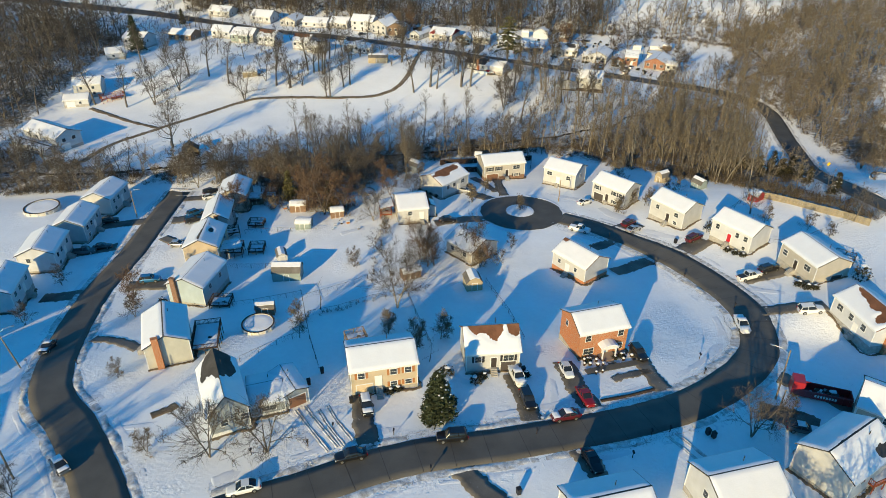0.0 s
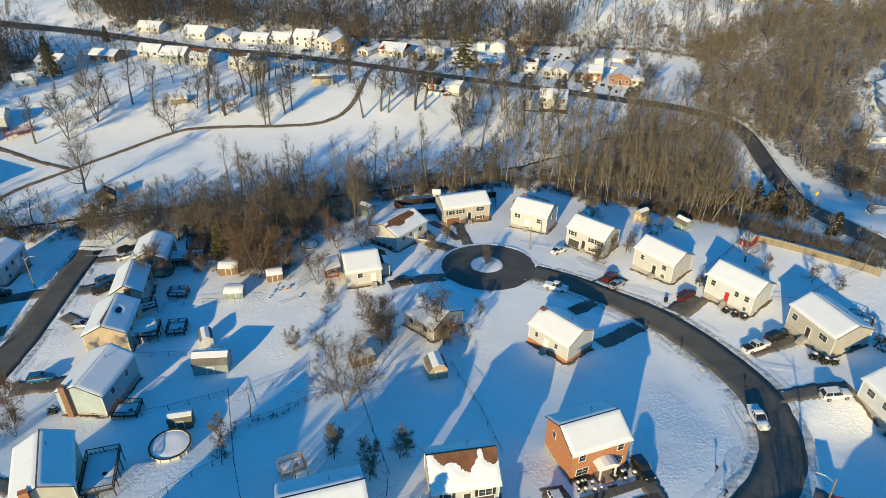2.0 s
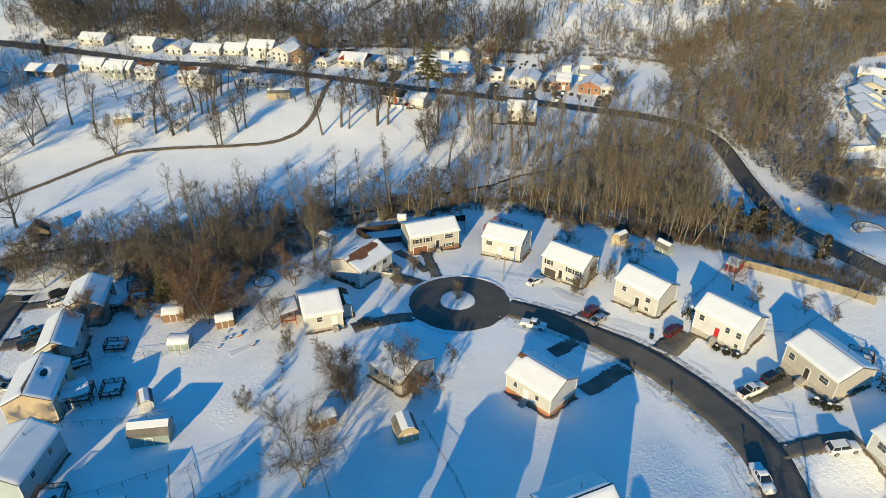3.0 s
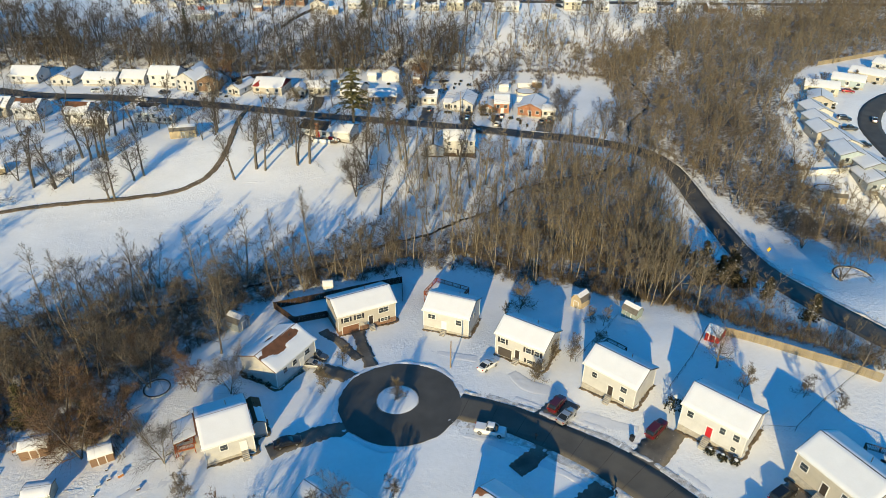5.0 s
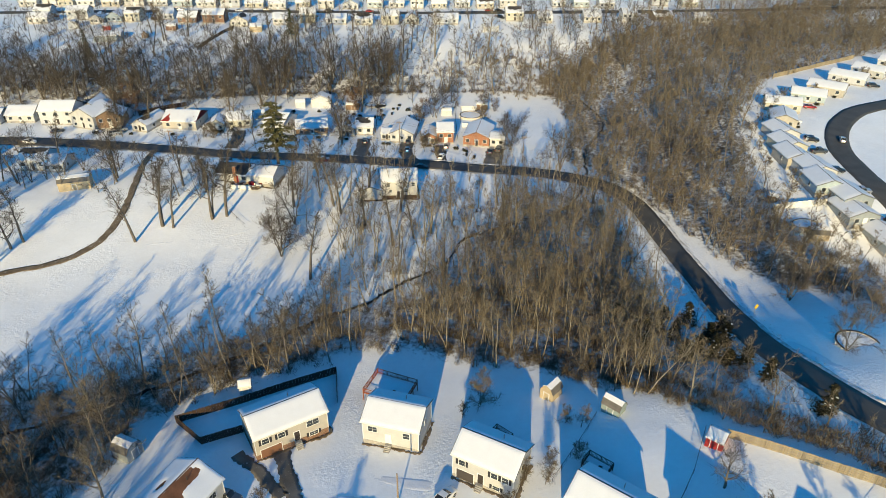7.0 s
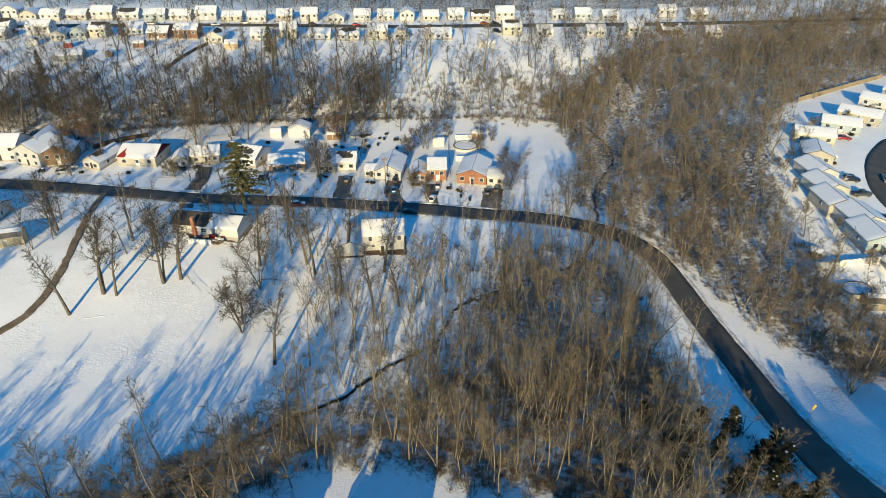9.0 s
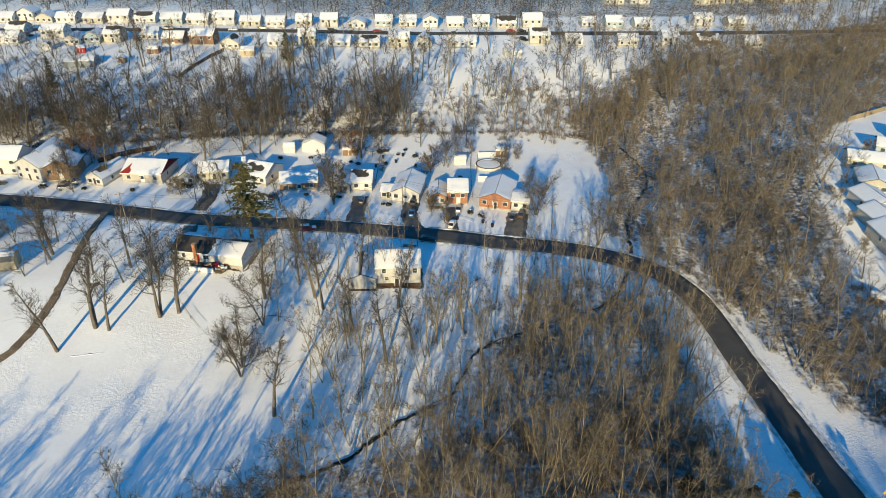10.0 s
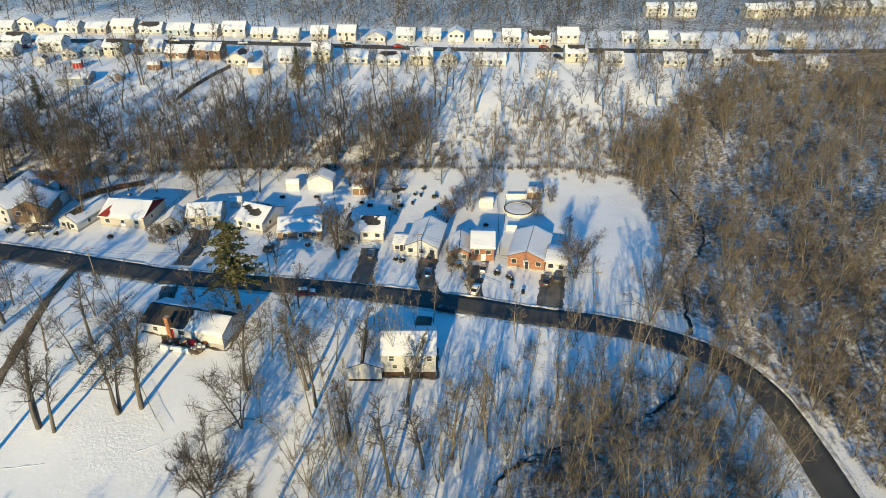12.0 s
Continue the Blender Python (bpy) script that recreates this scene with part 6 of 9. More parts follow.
N_HOUSES = (
    (-17.9, 346.5, -33, 5.9, 12.0, WHITE_S, "white cottage with bare dark roof and snow patches", 2.7, 1.8, "y", SHINGLE, True), (-7.7, 345.7, -21, 12.3, 12.0, TAN, "tan bungalow with a snowy roof and some red shingles", 3.0, 2.3, "x", SHINGLE_RED, False),
    (8.7, 339.6, -9, 4.5, 7.0, YELLOW, "pale yellow garage wing with a snowy gable roof", 2.7, 1.6, "y", SHINGLE, False), (14.5, 341.9, -8, 8.9, 8.0, YELLOW, "pale yellow bungalow with a snowy roof", 3.0, 1.9, "x", SHINGLE, False),
    (27.3, 339.3, -35, 8.3, 10.5, WHITE_S, "white bungalow with dark bare roof patches", 3.0, 2.4, "x", SHINGLE, True), (38, 330.8, -9, 11.4, 9.5, BROWN_S, "low brown bungalow under bare trees", 2.7, 1.8, "x", SHINGLE_BR, False),
    (53.1, 326.6, -17, 5.6, 10.5, GREY_S, "grey house with a porch and bare dark roof", 3.0, 1.6, "y", SHINGLE, True), (59.2, 326.8, -17, 6.4, 9.0, WHITE_S, "white house with patchy snow on its roof", 3.2, 2.0, "x", SHINGLE, True),
    (69.5, 315.8, -24, 8.4, 13.0, WHITE_S, "white gable-fronted house with a snowy roof", 3.4, 2.0, "y", SHINGLE, False), (67, 319.1, -22, 3.5, 5.5, WHITE_S, "low white porch wing with a snowy roof", 2.6, 1.0, "x", SHINGLE, False),
    (85.1, 308.9, -17, 5.8, 9.5, BRICK_RED, "red brick house with a snowy roof", 4.4, 2.0, "x", SHINGLE, False), (80.1, 311.1, -18, 4.9, 9.0, BRICK_RED, "low red brick gabled wing with a snowy roof", 2.6, 1.2, "y", SHINGLE, False),
    (93.3, 304.3, -29, 9.2, 13.5, BRICK_RED, "red brick gable-fronted house with a snowy roof", 3.4, 1.9, "y", SHINGLE_BR, False), (101.6, 299.7, -29, 5, 8.0, WHITE_S, "white carport and upper porch with a snowy roof", 3.4, 0.9, "x", SHINGLE_BR, False),
    (-29.7, 351, -7, 8.6, 9.0, BROWN_S, "dark brick house with a snowy garage roof", 4.6, 2.2, "y", SHINGLE, False), (-38.7, 356.4, -36, 9.9, 11.0, CREAM, "tan gabled house with a snowy roof", 5.0, 2.6, "y", SHINGLE, False),
    (-35.5, 358.4, -24, 7.3, 11.0, TAN, "tall tan gable-fronted house with a snowy roof", 5.2, 3.0, "y", SHINGLE, False), (-26.5, 358.2, -20, 5.9, 7.0, WHITE_S, "small white garage with a snowy roof", 2.8, 1.4, "x", SHINGLE, False),
    (-50, 362.2, -20, 12.2, 9.0, WHITE_S, "large white two-storey house with a snowy roof", 5.5, 2.4, "x", SHINGLE, False), (-62.8, 369.6, -23, 10.2, 9.0, CREAM, "cream bungalow with a snowy roof", 3.0, 2.2, "x", SHINGLE, False),
    (-78.4, 372.1, -16, 15.1, 8.5, WHITE_S, "low white house with a carport and snowy roof", 2.8, 1.9, "x", SHINGLE, False), (-91.4, 374.8, -17, 9.3, 13.0, CREAM, "cream gable-fronted bungalow under snow", 2.9, 2.0, "y", SHINGLE, False),
    (-109.1, 381.2, -21, 12.3, 10.0, WHITE_S, "white house with a snowy gable roof", 3.6, 2.6, "x", SHINGLE, False), (-136.2, 392.7, 5, 13.4, 9.0, CREAM, "cream bungalow with a wide snowy roof", 3.0, 2.2, "x", SHINGLE, False))
for k, (hx, hy, ht, hw, d, wallm, lab, h, rise, ax, sh, bare) in enumerate(N_HOUSES):
    patch = melted((0.4, 1.2, 2.6, 3.2)) if k == 1 else melted((hw * 0.6, 3.2, 2.2, 1.3), (hw * 0.25, 4.4, 1.6, 0.9)) if bare else None
    far_house(hx, hy, ht if k < 16 else -16, min(max(hw, 4.0), 14.5), d, wallm, lab, h, rise, ax, sh, 2 if hw < 7 else 3, 60 + k, front=patch, back=patch, hip=3.5 if k == 1 else 0.0)
S_HOUSES = (
    (-93.1, 332, -21, 9.3, 9.0, WHITE_S, "white house with a back deck and bare tan roof patch", 4.2, 2.4), (-106.9, 338.7, -18, 11, 9.0, TAN, "tan house with a snowy roof and lean-to", 4.0, 2.4), (-74, 323.6, -30, 8.6, 9.5, WHITE_S, "white house with a brown deck and bare tan roof", 4.0, 2.4), (-65.9, 317.8, -30, 8.5, 7.5, WHITE_S, "low white rear wing with a snowy roof", 2.9, 1.4),
    (-48.5, 318.6, -26, 8.1, 9.0, WHITE_S, "white house with a dark deck and patchy snowy roof", 3.6, 2.2), (-41, 315, -28, 5.1, 8.0, CREAM, "low cream rear wing with a snowy roof", 2.9, 1.4),
    (-107.9, 337.4, -12, 9.3, 9.0, GREEN_S, "grey-green house with a snowy roof", 4.0, 2.2), (-120.8, 346.9, -22, 10.7, 8.0, WHITE_S, "white house with a wide snowy roof", 3.4, 2.2), (-141.2, 342.2, 41, 13.5, 9.0, BROWN_S, "low brown house with a snowy roof", 3.0, 1.8),
    (-157.3, 325.3, 70, 11.7, 10.0, WHITE_S, "white gabled house with a snowy roof", 4.6, 2.4))
for k, (hx, hy, ht, hw, d, wallm, lab, h, rise) in enumerate(S_HOUSES):
    far_house(hx, hy, -16, min(max(hw, 6), 13), d, wallm, lab, h, rise, "x", SHINGLE_BR if k in (0, 2) else SHINGLE, 3, 80 + k, front=melted((4, 4.6, 4, 1.6)) if k in (0, 2, 4) else None)
# across the field to the west
hx, hy, ht, hw = -146.4, 215, -30, 18.8
house(hx, hy, ht, hw, 9.0, WHITE_S, "long white house with a snowy gable roof", h=5.0, rise=1.9, seed=90, wins=[("r", 2.6, 3.0, 1.2, 1.2), ("r", 6.2, 3.0, 1.2, 1.2), ("f", 4, 3, 1.1, 1.1), ("f", 8, 3, 1.1, 1.1)], garage=("r", 3.0, 2.6, DOOR_W), cell=0.6, far=True)
hx, hy, ht, hw = -148.1, 209.7, -28, 18.2
house(hx, hy, ht, hw, 4.2, WHITE_S, "low white lean-to garage under snow", h=2.5, rise=0.5, seed=94, cell=0.6, far=True, name="garage", category="garage")
hx, hy, ht, hw = -150, 249.3, 1, 10
house(hx, hy, ht + 14, 9.0, 7.5, WHITE_S, "white garage with a snowy roof", h=2.9, rise=1.4, seed=91, wins=[("f", 6, 1.2, 1.0, 0.9)], garage=("f", 2.5, 2.8, DOOR_W), cell=0.6, far=True)
hx, hy, ht, hw = -150.2, 258.9, -17, 12.7
house(hx, hy, 14, 10.5, 8.5, CREAM, "cream two-storey house with a reddish deck and snowy roof", h=5.2, rise=2.0, seed=92, wins=[("f", 3, 3.2, 1.1, 1.1), ("f", 7.5, 3.2, 1.1, 1.1), ("f", 7.5, 1.0, 1.1, 1.1)], cell=0.6, far=True)
hx, hy, ht, hw = -154.1, 299.6, 27, 9.1
house(hx, hy, ht, 8.0, 7.0, WHITE_S, "small white outbuilding with a snowy roof", h=2.9, rise=1.8, seed=93, wins=[("f", 3, 1.1, 1.0, 1.0)], cell=0.6, far=True)
# the street behind the woods: two rows of small houses
LABS = {"cream_siding": "small cream", "white_siding": "small white", "tan_siding": "small tan", "pale_yellow_siding": "small pale yellow", "orange_red_brick": "small red brick", "brown_brick": "small dark brick", "blue_grey_siding": "small blue-grey"}
rngh = np.random.RandomState(4)
BACK_ROW = [(-77.2, 500.8, 10.0), (-77.4, 519.8, 8.7), (-59.0, 504.8, 11.0), (-46.4, 491.0, 6.6), (-38.6, 493.4, 7.6), (-29.4, 491.0, 7.6), (-13.4, 492.2, 8.2), (-3.1, 481.7, 9.9), (9.4, 476.9, 11.3), (22.8, 466.2, 9.0), (44.3, 464.1, 8.0), (58.5, 464.0, 8.0), (71.2, 458.3, 10.6), (85.6, 453.4, 9.5), (99.3, 450.8, 9.5), (112.5, 449.8, 7.0), (127.2, 445.8, 13.0), (167.7, 443.1, 9.7), (184.0, 436.4, 8.0), (207.7, 428.0, 9.9), (228.0, 422.0, 8.0), (246.4, 419.0, 10.7), (266.0, 410.0, 9.0)]
for k, (bx, by, bw) in enumerate(BACK_ROW):
    wallm = BRICK_DARK if k in (7, 8, 21) else (TAN, BLUEGREY, YELLOW)[k % 3] if k in (1, 4, 5, 11, 14, 17) else (WHITE_S, CREAM)[k % 2]
    far_house(bx, by, -15 + rngh.uniform(-3, 3), bw, 8.5, wallm, LABS[wallm.name] + " house backing onto the woods, snowy roof", (2.8, 3.0, 4.6)[k % 3], rngh.uniform(1.9, 2.5), "y" if k in (3, 4, 9, 15) else "x", SHINGLE, 3, 100 + k, front=melted((5, 4.0, 4, 1.8)) if k % 4 == 1 else None, back=melted((5, 3.5, 4, 2.2)) if k % 3 == 1 else None, group="houses along the back street")
NORTH_ROW = [(-89.9, 548.6, 9.8), (-79.0, 550.5, 8.5), (-69.3, 544.0, 8.5), (-58.6, 539.0, 9.9), (-45.4, 536.1, 10.1), (-33.0, 533.2, 10.9), (-20.0, 530.3, 10.9), (-6.4, 523.5, 10.9), (6.6, 519.3, 11.0), (19.8, 515.1, 11.0), (33.0, 509.6, 10.5), (45.7, 502.0, 9.6), (61.1, 503.2, 8.2), (73.1, 496.9, 8.9), (86.5, 491.5, 8.8), (100.7, 490.6, 8.9), (113.1, 487.8, 8.6), (124.5, 482.8, 7.6), (136.6, 480.0, 8.6), (149.9, 477.0, 8.6), (161.6, 472.0, 9.9), (175.1, 470.0, 10.2), (206.3, 464.0, 7.6), (217.9, 459.3, 8.9), (232.6, 455.1, 8.8), (266.8, 452.5, 10.0), (284.0, 446.0, 9.5)]
for k, (bx, by, bw) in enumerate(NORTH_ROW):
    wallm = (CREAM, WHITE_S, YELLOW, WHITE_S, TAN, CREAM, WHITE_S, BLUEGREY)[k % 8]
    far_house(bx, by, -15 + rngh.uniform(-3, 3), bw, 8.5, wallm, LABS[wallm.name] + " house facing the back street, snowy roof", (3.0, 4.4, 2.8, 3.4)[k % 4], rngh.uniform(1.9, 2.6), "y" if k in (1, 2, 14, 17) else "x", SHINGLE, 3, 140 + k, front=melted((5, 3.6, 5, 2.2)) if k in (6, 20) else None, back=melted((5, 3.5, 4, 2.2)) if k % 3 == 1 else None, group="houses along the back street")
FARTHEST = [(252.8, 513.9), (268.6, 510.7), (306.5, 500), (321.2, 499.9), (337.8, 499.4), (354.6, 499), (367, 493.4), (384.2, 492.9)]
for k, (bx, by) in enumerate(FARTHEST):
    far_house(bx - 6, by, -12, 12, 8.0, (CREAM, WHITE_S, TAN, YELLOW)[k % 4], "distant pale house with a snowy roof", 5.0, 2.2, "x", SHINGLE, 3, 180 + k, group="distant houses on the hill")
# the estate to the east
ESTATE = (
    (168.1, 210.1, -14, 8.4, GREY_S, "y"), (171.6, 215.9, -13, 8.4, GREY_S, "y"), (169.9, 224.2, -20, 8.4, BLUEGREY, "y"), (174.4, 231.8, -16, 8.4, CREAM, "y"), (176.0, 241.8, -18, 7.6, TAN, "y"), (180.5, 248.6, -14, 7.8, YELLOW, "y"), (185.3, 256.9, -14, 7.6, CREAM, "y"), (193.0, 268.7, -38, 8.2, TAN, "y"),
    (202.7, 282.7, -36, 12.0, YELLOW, "x"), (219.7, 288.7, -44, 11.8, BLUEGREY, "x"), (234.0, 295.8, -56, 13.3, TAN, "x"), (254.1, 305.0, -60, 13.6, WHITE_S, "x"), (271.8, 310.4, -66, 12.7, CREAM, "x"), (293.4, 316.5, -65, 12.0, WHITE_S, "x"), (169.2, 198.6, -12, 8.4, GREY_S, "y"), (170.0, 188.0, -10, 8.4, BLUEGREY, "y"))
for k, (hx, hy, ht, hw, wallm, ax) in enumerate(ESTATE):
    far_house(hx, hy, ht, hw, 10.5 if ax == "y" else 7.8, wallm, LABS.get(wallm.name, "grey").replace("small ", "") + "-sided estate house with a snowy roof", 3.0, 1.6, ax, SHINGLE_BR if k == 14 else SHINGLE, 2 if ax == "y" else 3, 200 + k, front=melted((4, 2, 3.5, 2)) if k == 14 else None, group="houses on the estate")
fence_boards([(157.9, 226), (163.5, 223.2), (170.3, 220.1)], 1.8, "bright white panel fence beside an estate garden", TRIM, 1.2, 0.02)
fence_boards([(236.3, 315.9), (252.8, 320.1), (269.8, 324.7), (296.3, 331.3)], 1.8, "tan board fence at the estate's edge", WOOD_GREY, 0.6, 0.02)


# ---- woods ----
VAR_TALL = [bare_tree(100 + k, 17.0, 4.7, 10, 6, 6, 0.34, 0.14, fork=k % 3 == 1, thin=0.75, seg=3, tw=0.024, steep=1.0, long=1.3, sides=4) for k in range(8)]
VAR_BROAD = [bare_tree(200 + k, 11.0, 5.4, 11, 7, 7, 0.14, 0.10, fork=k % 2 == 0, seg=3, tw=0.025, thin=1.3, steep=0.6, long=1.25, sides=4) for k in range(6)]
VAR_LIGHT = [bare_tree(400 + k, 13.0, 4.9, 9, 5, 7, 0.2, 0.09, fork=k % 3 == 0, seg=2, tw=0.034, thin=1.15, steep=0.72, long=1.3, sides=4) for k in range(7)]
VAR_FAR = [bare_tree(600 + k, 13.0, 5.0, 7, 3, 5, 0.2, 0.09, fork=k % 3 == 0, seg=2, tw=0.055, thin=0.95, steep=0.65, long=1.5, sides=3) for k in range(5)]
VAR_BUSH = [bush_fan(300 + k, 2.6) for k in range(6)]


def wood(poly, spacing, seed, label, variants, bark, twig, size=(0.7, 1.15), clear=()):
    sp = spots_in(poly, spacing, seed, size, len(variants), clear)
    scatter([v[0] for v in variants], sp, "woodland_trunks", bark, label, "woodland")
    scatter([v[1] for v in variants], sp, "woodland_twigs", twig, label, "woodland")


CLEAR = [(FAR_ROAD, 7.0), (BACK_STREET, 20.0), (CREEK, 1.6)]
wood(CREEK_WOOD, 5.0, 1, "tall bare woodland trees beside the creek", VAR_TALL, BARK_PALE, TWIG_TAN, (0.65, 1.15), CLEAR)
wood(DENSE_WOOD, 5.2, 12, "close-set bare woodland trees beside the creek", VAR_TALL, BARK_PALE, TWIG_TAN, (0.65, 1.1), CLEAR)
wood(CREEK_SOUTH, 6.5, 13, "bare trees and scrub behind the yards", VAR_BROAD, BARK_MID, TWIG_MID, (0.5, 0.95), CLEAR)
wood(THIN_WOOD, 8.0, 9, "thin bare trees round a house", VAR_TALL, BARK_PALE, TWIG_TAN, (0.7, 1.0), CLEAR)
wood(BELT, 4.3, 2, "bare trees and scrub in a belt behind the houses", VAR_BROAD + VAR_TALL[:1], BARK_MID, TWIG_MID, (0.8, 1.35), CLEAR)
wood(BELT_WEST, 4.0, 3, "bare brown trees along the creek", VAR_BROAD[:4], BARK_MID, TWIG_MID, (0.75, 1.2), CLEAR + [([(-90, 201), (-78, 202)], 6.0), ([(-101, 165), (-98, 172)], 8.0)])
wood(FRINGE, 5.2, 10, "rusty bare trees behind the yards", VAR_BROAD[:4], BARK, TWIG_RED, (0.5, 0.85), CLEAR)
wood(FAR_WOOD, 6.0, 4, "dark round-crowned bare trees behind the yards", VAR_BROAD, BARK, TWIG, (1.25, 2.0), CLEAR)
wood(FAR_TAN, 6.6, 14, "tan bare woodland between two streets", VAR_LIGHT, BARK_PALE, TWIG_TAN, (0.6, 1.3), CLEAR)
wood(FAR_OPEN, 10.0, 15, "scattered tall bare trees over open snow", VAR_LIGHT, BARK, TWIG, (1.0, 1.6), CLEAR)
wood(EAST_WOOD, 5.9, 5, "dense bare woodland beside the road", VAR_LIGHT + VAR_BROAD[:2], BARK_MID, TWIG_TAN, (0.7, 1.3), [(FAR_ROAD, 5.2), (CREEK, 1.2)])
wood(EAST_NEAR, 6.4, 55, "tangled brown trees along the road", VAR_BROAD + VAR_LIGHT[:3], BARK_MID, TWIG_TAN, (0.6, 1.1), [(FAR_ROAD, 5.4), (CREEK, 1.2)])
wood(WEST_WOOD, 6.4, 6, "dark bare woodland", VAR_FAR, BARK, TWIG, (1.2, 1.9), CLEAR + [([(-148, 212), (-130, 206)], 9.0), ([(-150, 255), (-140, 260)], 8.0), ([(-152, 302), (-147, 305)], 6.0)])
wood(NORTH_EDGE, 10.0, 71, "bare woodland behind the back street", VAR_FAR, BARK, TWIG, (1.1, 1.6), [(BACK_STREET, 30.0)])
wood(YARD_TREES, 15.0, 72, "scattered bare trees behind far yards", VAR_LIGHT, BARK, TWIG, (0.7, 1.3), CLEAR)
wood(YARD_TREES_EAST, 9.5, 73, "scattered bare trees behind far yards", VAR_LIGHT, BARK, TWIG, (0.7, 1.2), CLEAR)
wood(EAST_BACK, 10.0, 74, "bare trees round the far houses", VAR_FAR, BARK, TWIG_TAN, (0.7, 1.2), [(BACK_STREET, 7.0)])
wood(CEDAR_PATCH, 5.4, 18, "thin bare trees among cedars", VAR_LIGHT, BARK, TWIG_TAN, (0.4, 0.8), CLEAR)
wood(ROAD_EAST, 5.6, 17, "brown bare trees between road and estate", VAR_LIGHT, BARK, TWIG_TAN, (0.5, 0.95), CLEAR)
wood(ESTATE_EDGE, 13.0, 19, "bare garden trees among the estate's houses", VAR_BROAD, BARK, TWIG_TAN, (0.6, 0.95), [(ESTATE_ROAD, 6.0)])
wood(NORTH_WOOD, 24.0, 7, "bare distant woodland", VAR_FAR, BARK, TWIG, (1.1, 1.6), CLEAR)
for poly, gap, seed in ((BELT, 2.0, 21), (BELT_WEST, 2.0, 22), (CEDAR_PATCH, 3.0, 25), (FRINGE, 2.6, 26), (CREEK_WOOD, 5.0, 23), (CREEK_SOUTH, 2.5, 32), (DENSE_WOOD, 3.2, 28), (WEST_WOOD, 4.0, 31), (EAST_WOOD, 3.3, 24), (FAR_WOOD, 3.0, 27), (FAR_TAN, 3.6, 29), (ROAD_EAST, 2.4, 30)):
    sp = spots_in(poly, gap, seed, (0.5, 1.1), len(VAR_BUSH), [(FAR_ROAD, 4.8), (CREEK, 1.2)])
    scatter(VAR_BUSH, sp, "undergrowth", BRUSH_TAN if poly in (EAST_WOOD, ROAD_EAST, FAR_TAN) else BRUSH, "tangled dry undergrowth", "undergrowth")

# trees standing among the far houses
ROOMS = [([(hx, hy), (hx + 0.96 * hw, hy - 0.27 * hw)], 0.4 * hw + 3.5) for hx, hy, _, hw, *_ in N_HOUSES + S_HOUSES]
ROOMS += [([(hx + 1.2 + 0.27 * 5, hy + 5.0), (hx + 1.2 + 0.96 * hw, hy + 5.0 - 0.27 * hw)], 6.5) for hx, hy, _, hw, *_ in N_HOUSES + S_HOUSES]
ROOMS += [([(x - 4, y + 5), (x + 5, y + 3)], 8.0) for x, y, _ in BACK_ROW + NORTH_ROW]
NW_WOOD = [(-251.2, 407.6), (-195.4, 407), (-163.5, 413.3), (-166.2, 438.6), (-212.4, 447.1), (-272.9, 447.3)]
STREET_WEST = [(-184.3, 341.2), (-158.4, 390.5), (-122.9, 404.9), (-54.6, 394), (4.1, 357.7), (62.8, 326.6), (52.4, 278.5), (27.7, 276.1), (-21.7, 291.8), (-61.5, 287.8), (-100.7, 302.9), (-142.8, 297.2)]
BACK_LOTS = [(-88.3, 480.2), (-22.6, 469), (45.4, 454.2), (114.2, 436.9), (183.8, 420.2), (265.5, 400.4), (313.5, 457.5), (214.2, 479.7), (130.8, 499.6), (20.7, 532.5), (-90.3, 560.8), (-117.5, 566.4)]
N_YARDS = [(-51.5, 381.2), (-9.6, 374.8), (40.7, 370.1), (76.3, 365.8), (110.1, 351.5), (104, 344.5), (73.4, 350.4), (40.1, 354.6), (8.6, 354.9), (-21.5, 357.7), (-45.4, 362.2)]
wood(STREET_WEST, 9.0, 81, "bare street and garden trees among far houses", VAR_BROAD + VAR_LIGHT[:2], BARK, TWIG, (0.7, 1.2), CLEAR[:1] + ROOMS)
wood(BACK_LOTS, 10.5, 82, "bare garden trees along the back street", VAR_FAR, BARK, TWIG, (0.6, 1.1), [(BACK_STREET, 5.0)] + ROOMS)
W_YARDS = [(-177.3, 410), (-119.4, 404), (-70.7, 396.8), (-20.6, 385.9), (19.8, 374.5), (21.1, 392.6), (-47.1, 407), (-123.8, 420.9), (-184.7, 428.4)]
wood(W_YARDS, 7.0, 85, "bare trees close behind far houses", VAR_BROAD, BARK, TWIG, (0.8, 1.35), CLEAR[:1] + ROOMS)
wood(NW_WOOD, 10.0, 84, "bare woodland beyond the far street", VAR_FAR, BARK, TWIG, (0.9, 1.4), CLEAR[:1] + ROOMS)
wood(N_YARDS, 10.0, 83, "bare trees at the back of far yards", VAR_BROAD, BARK, TWIG, (0.6, 1.2), ROOMS)

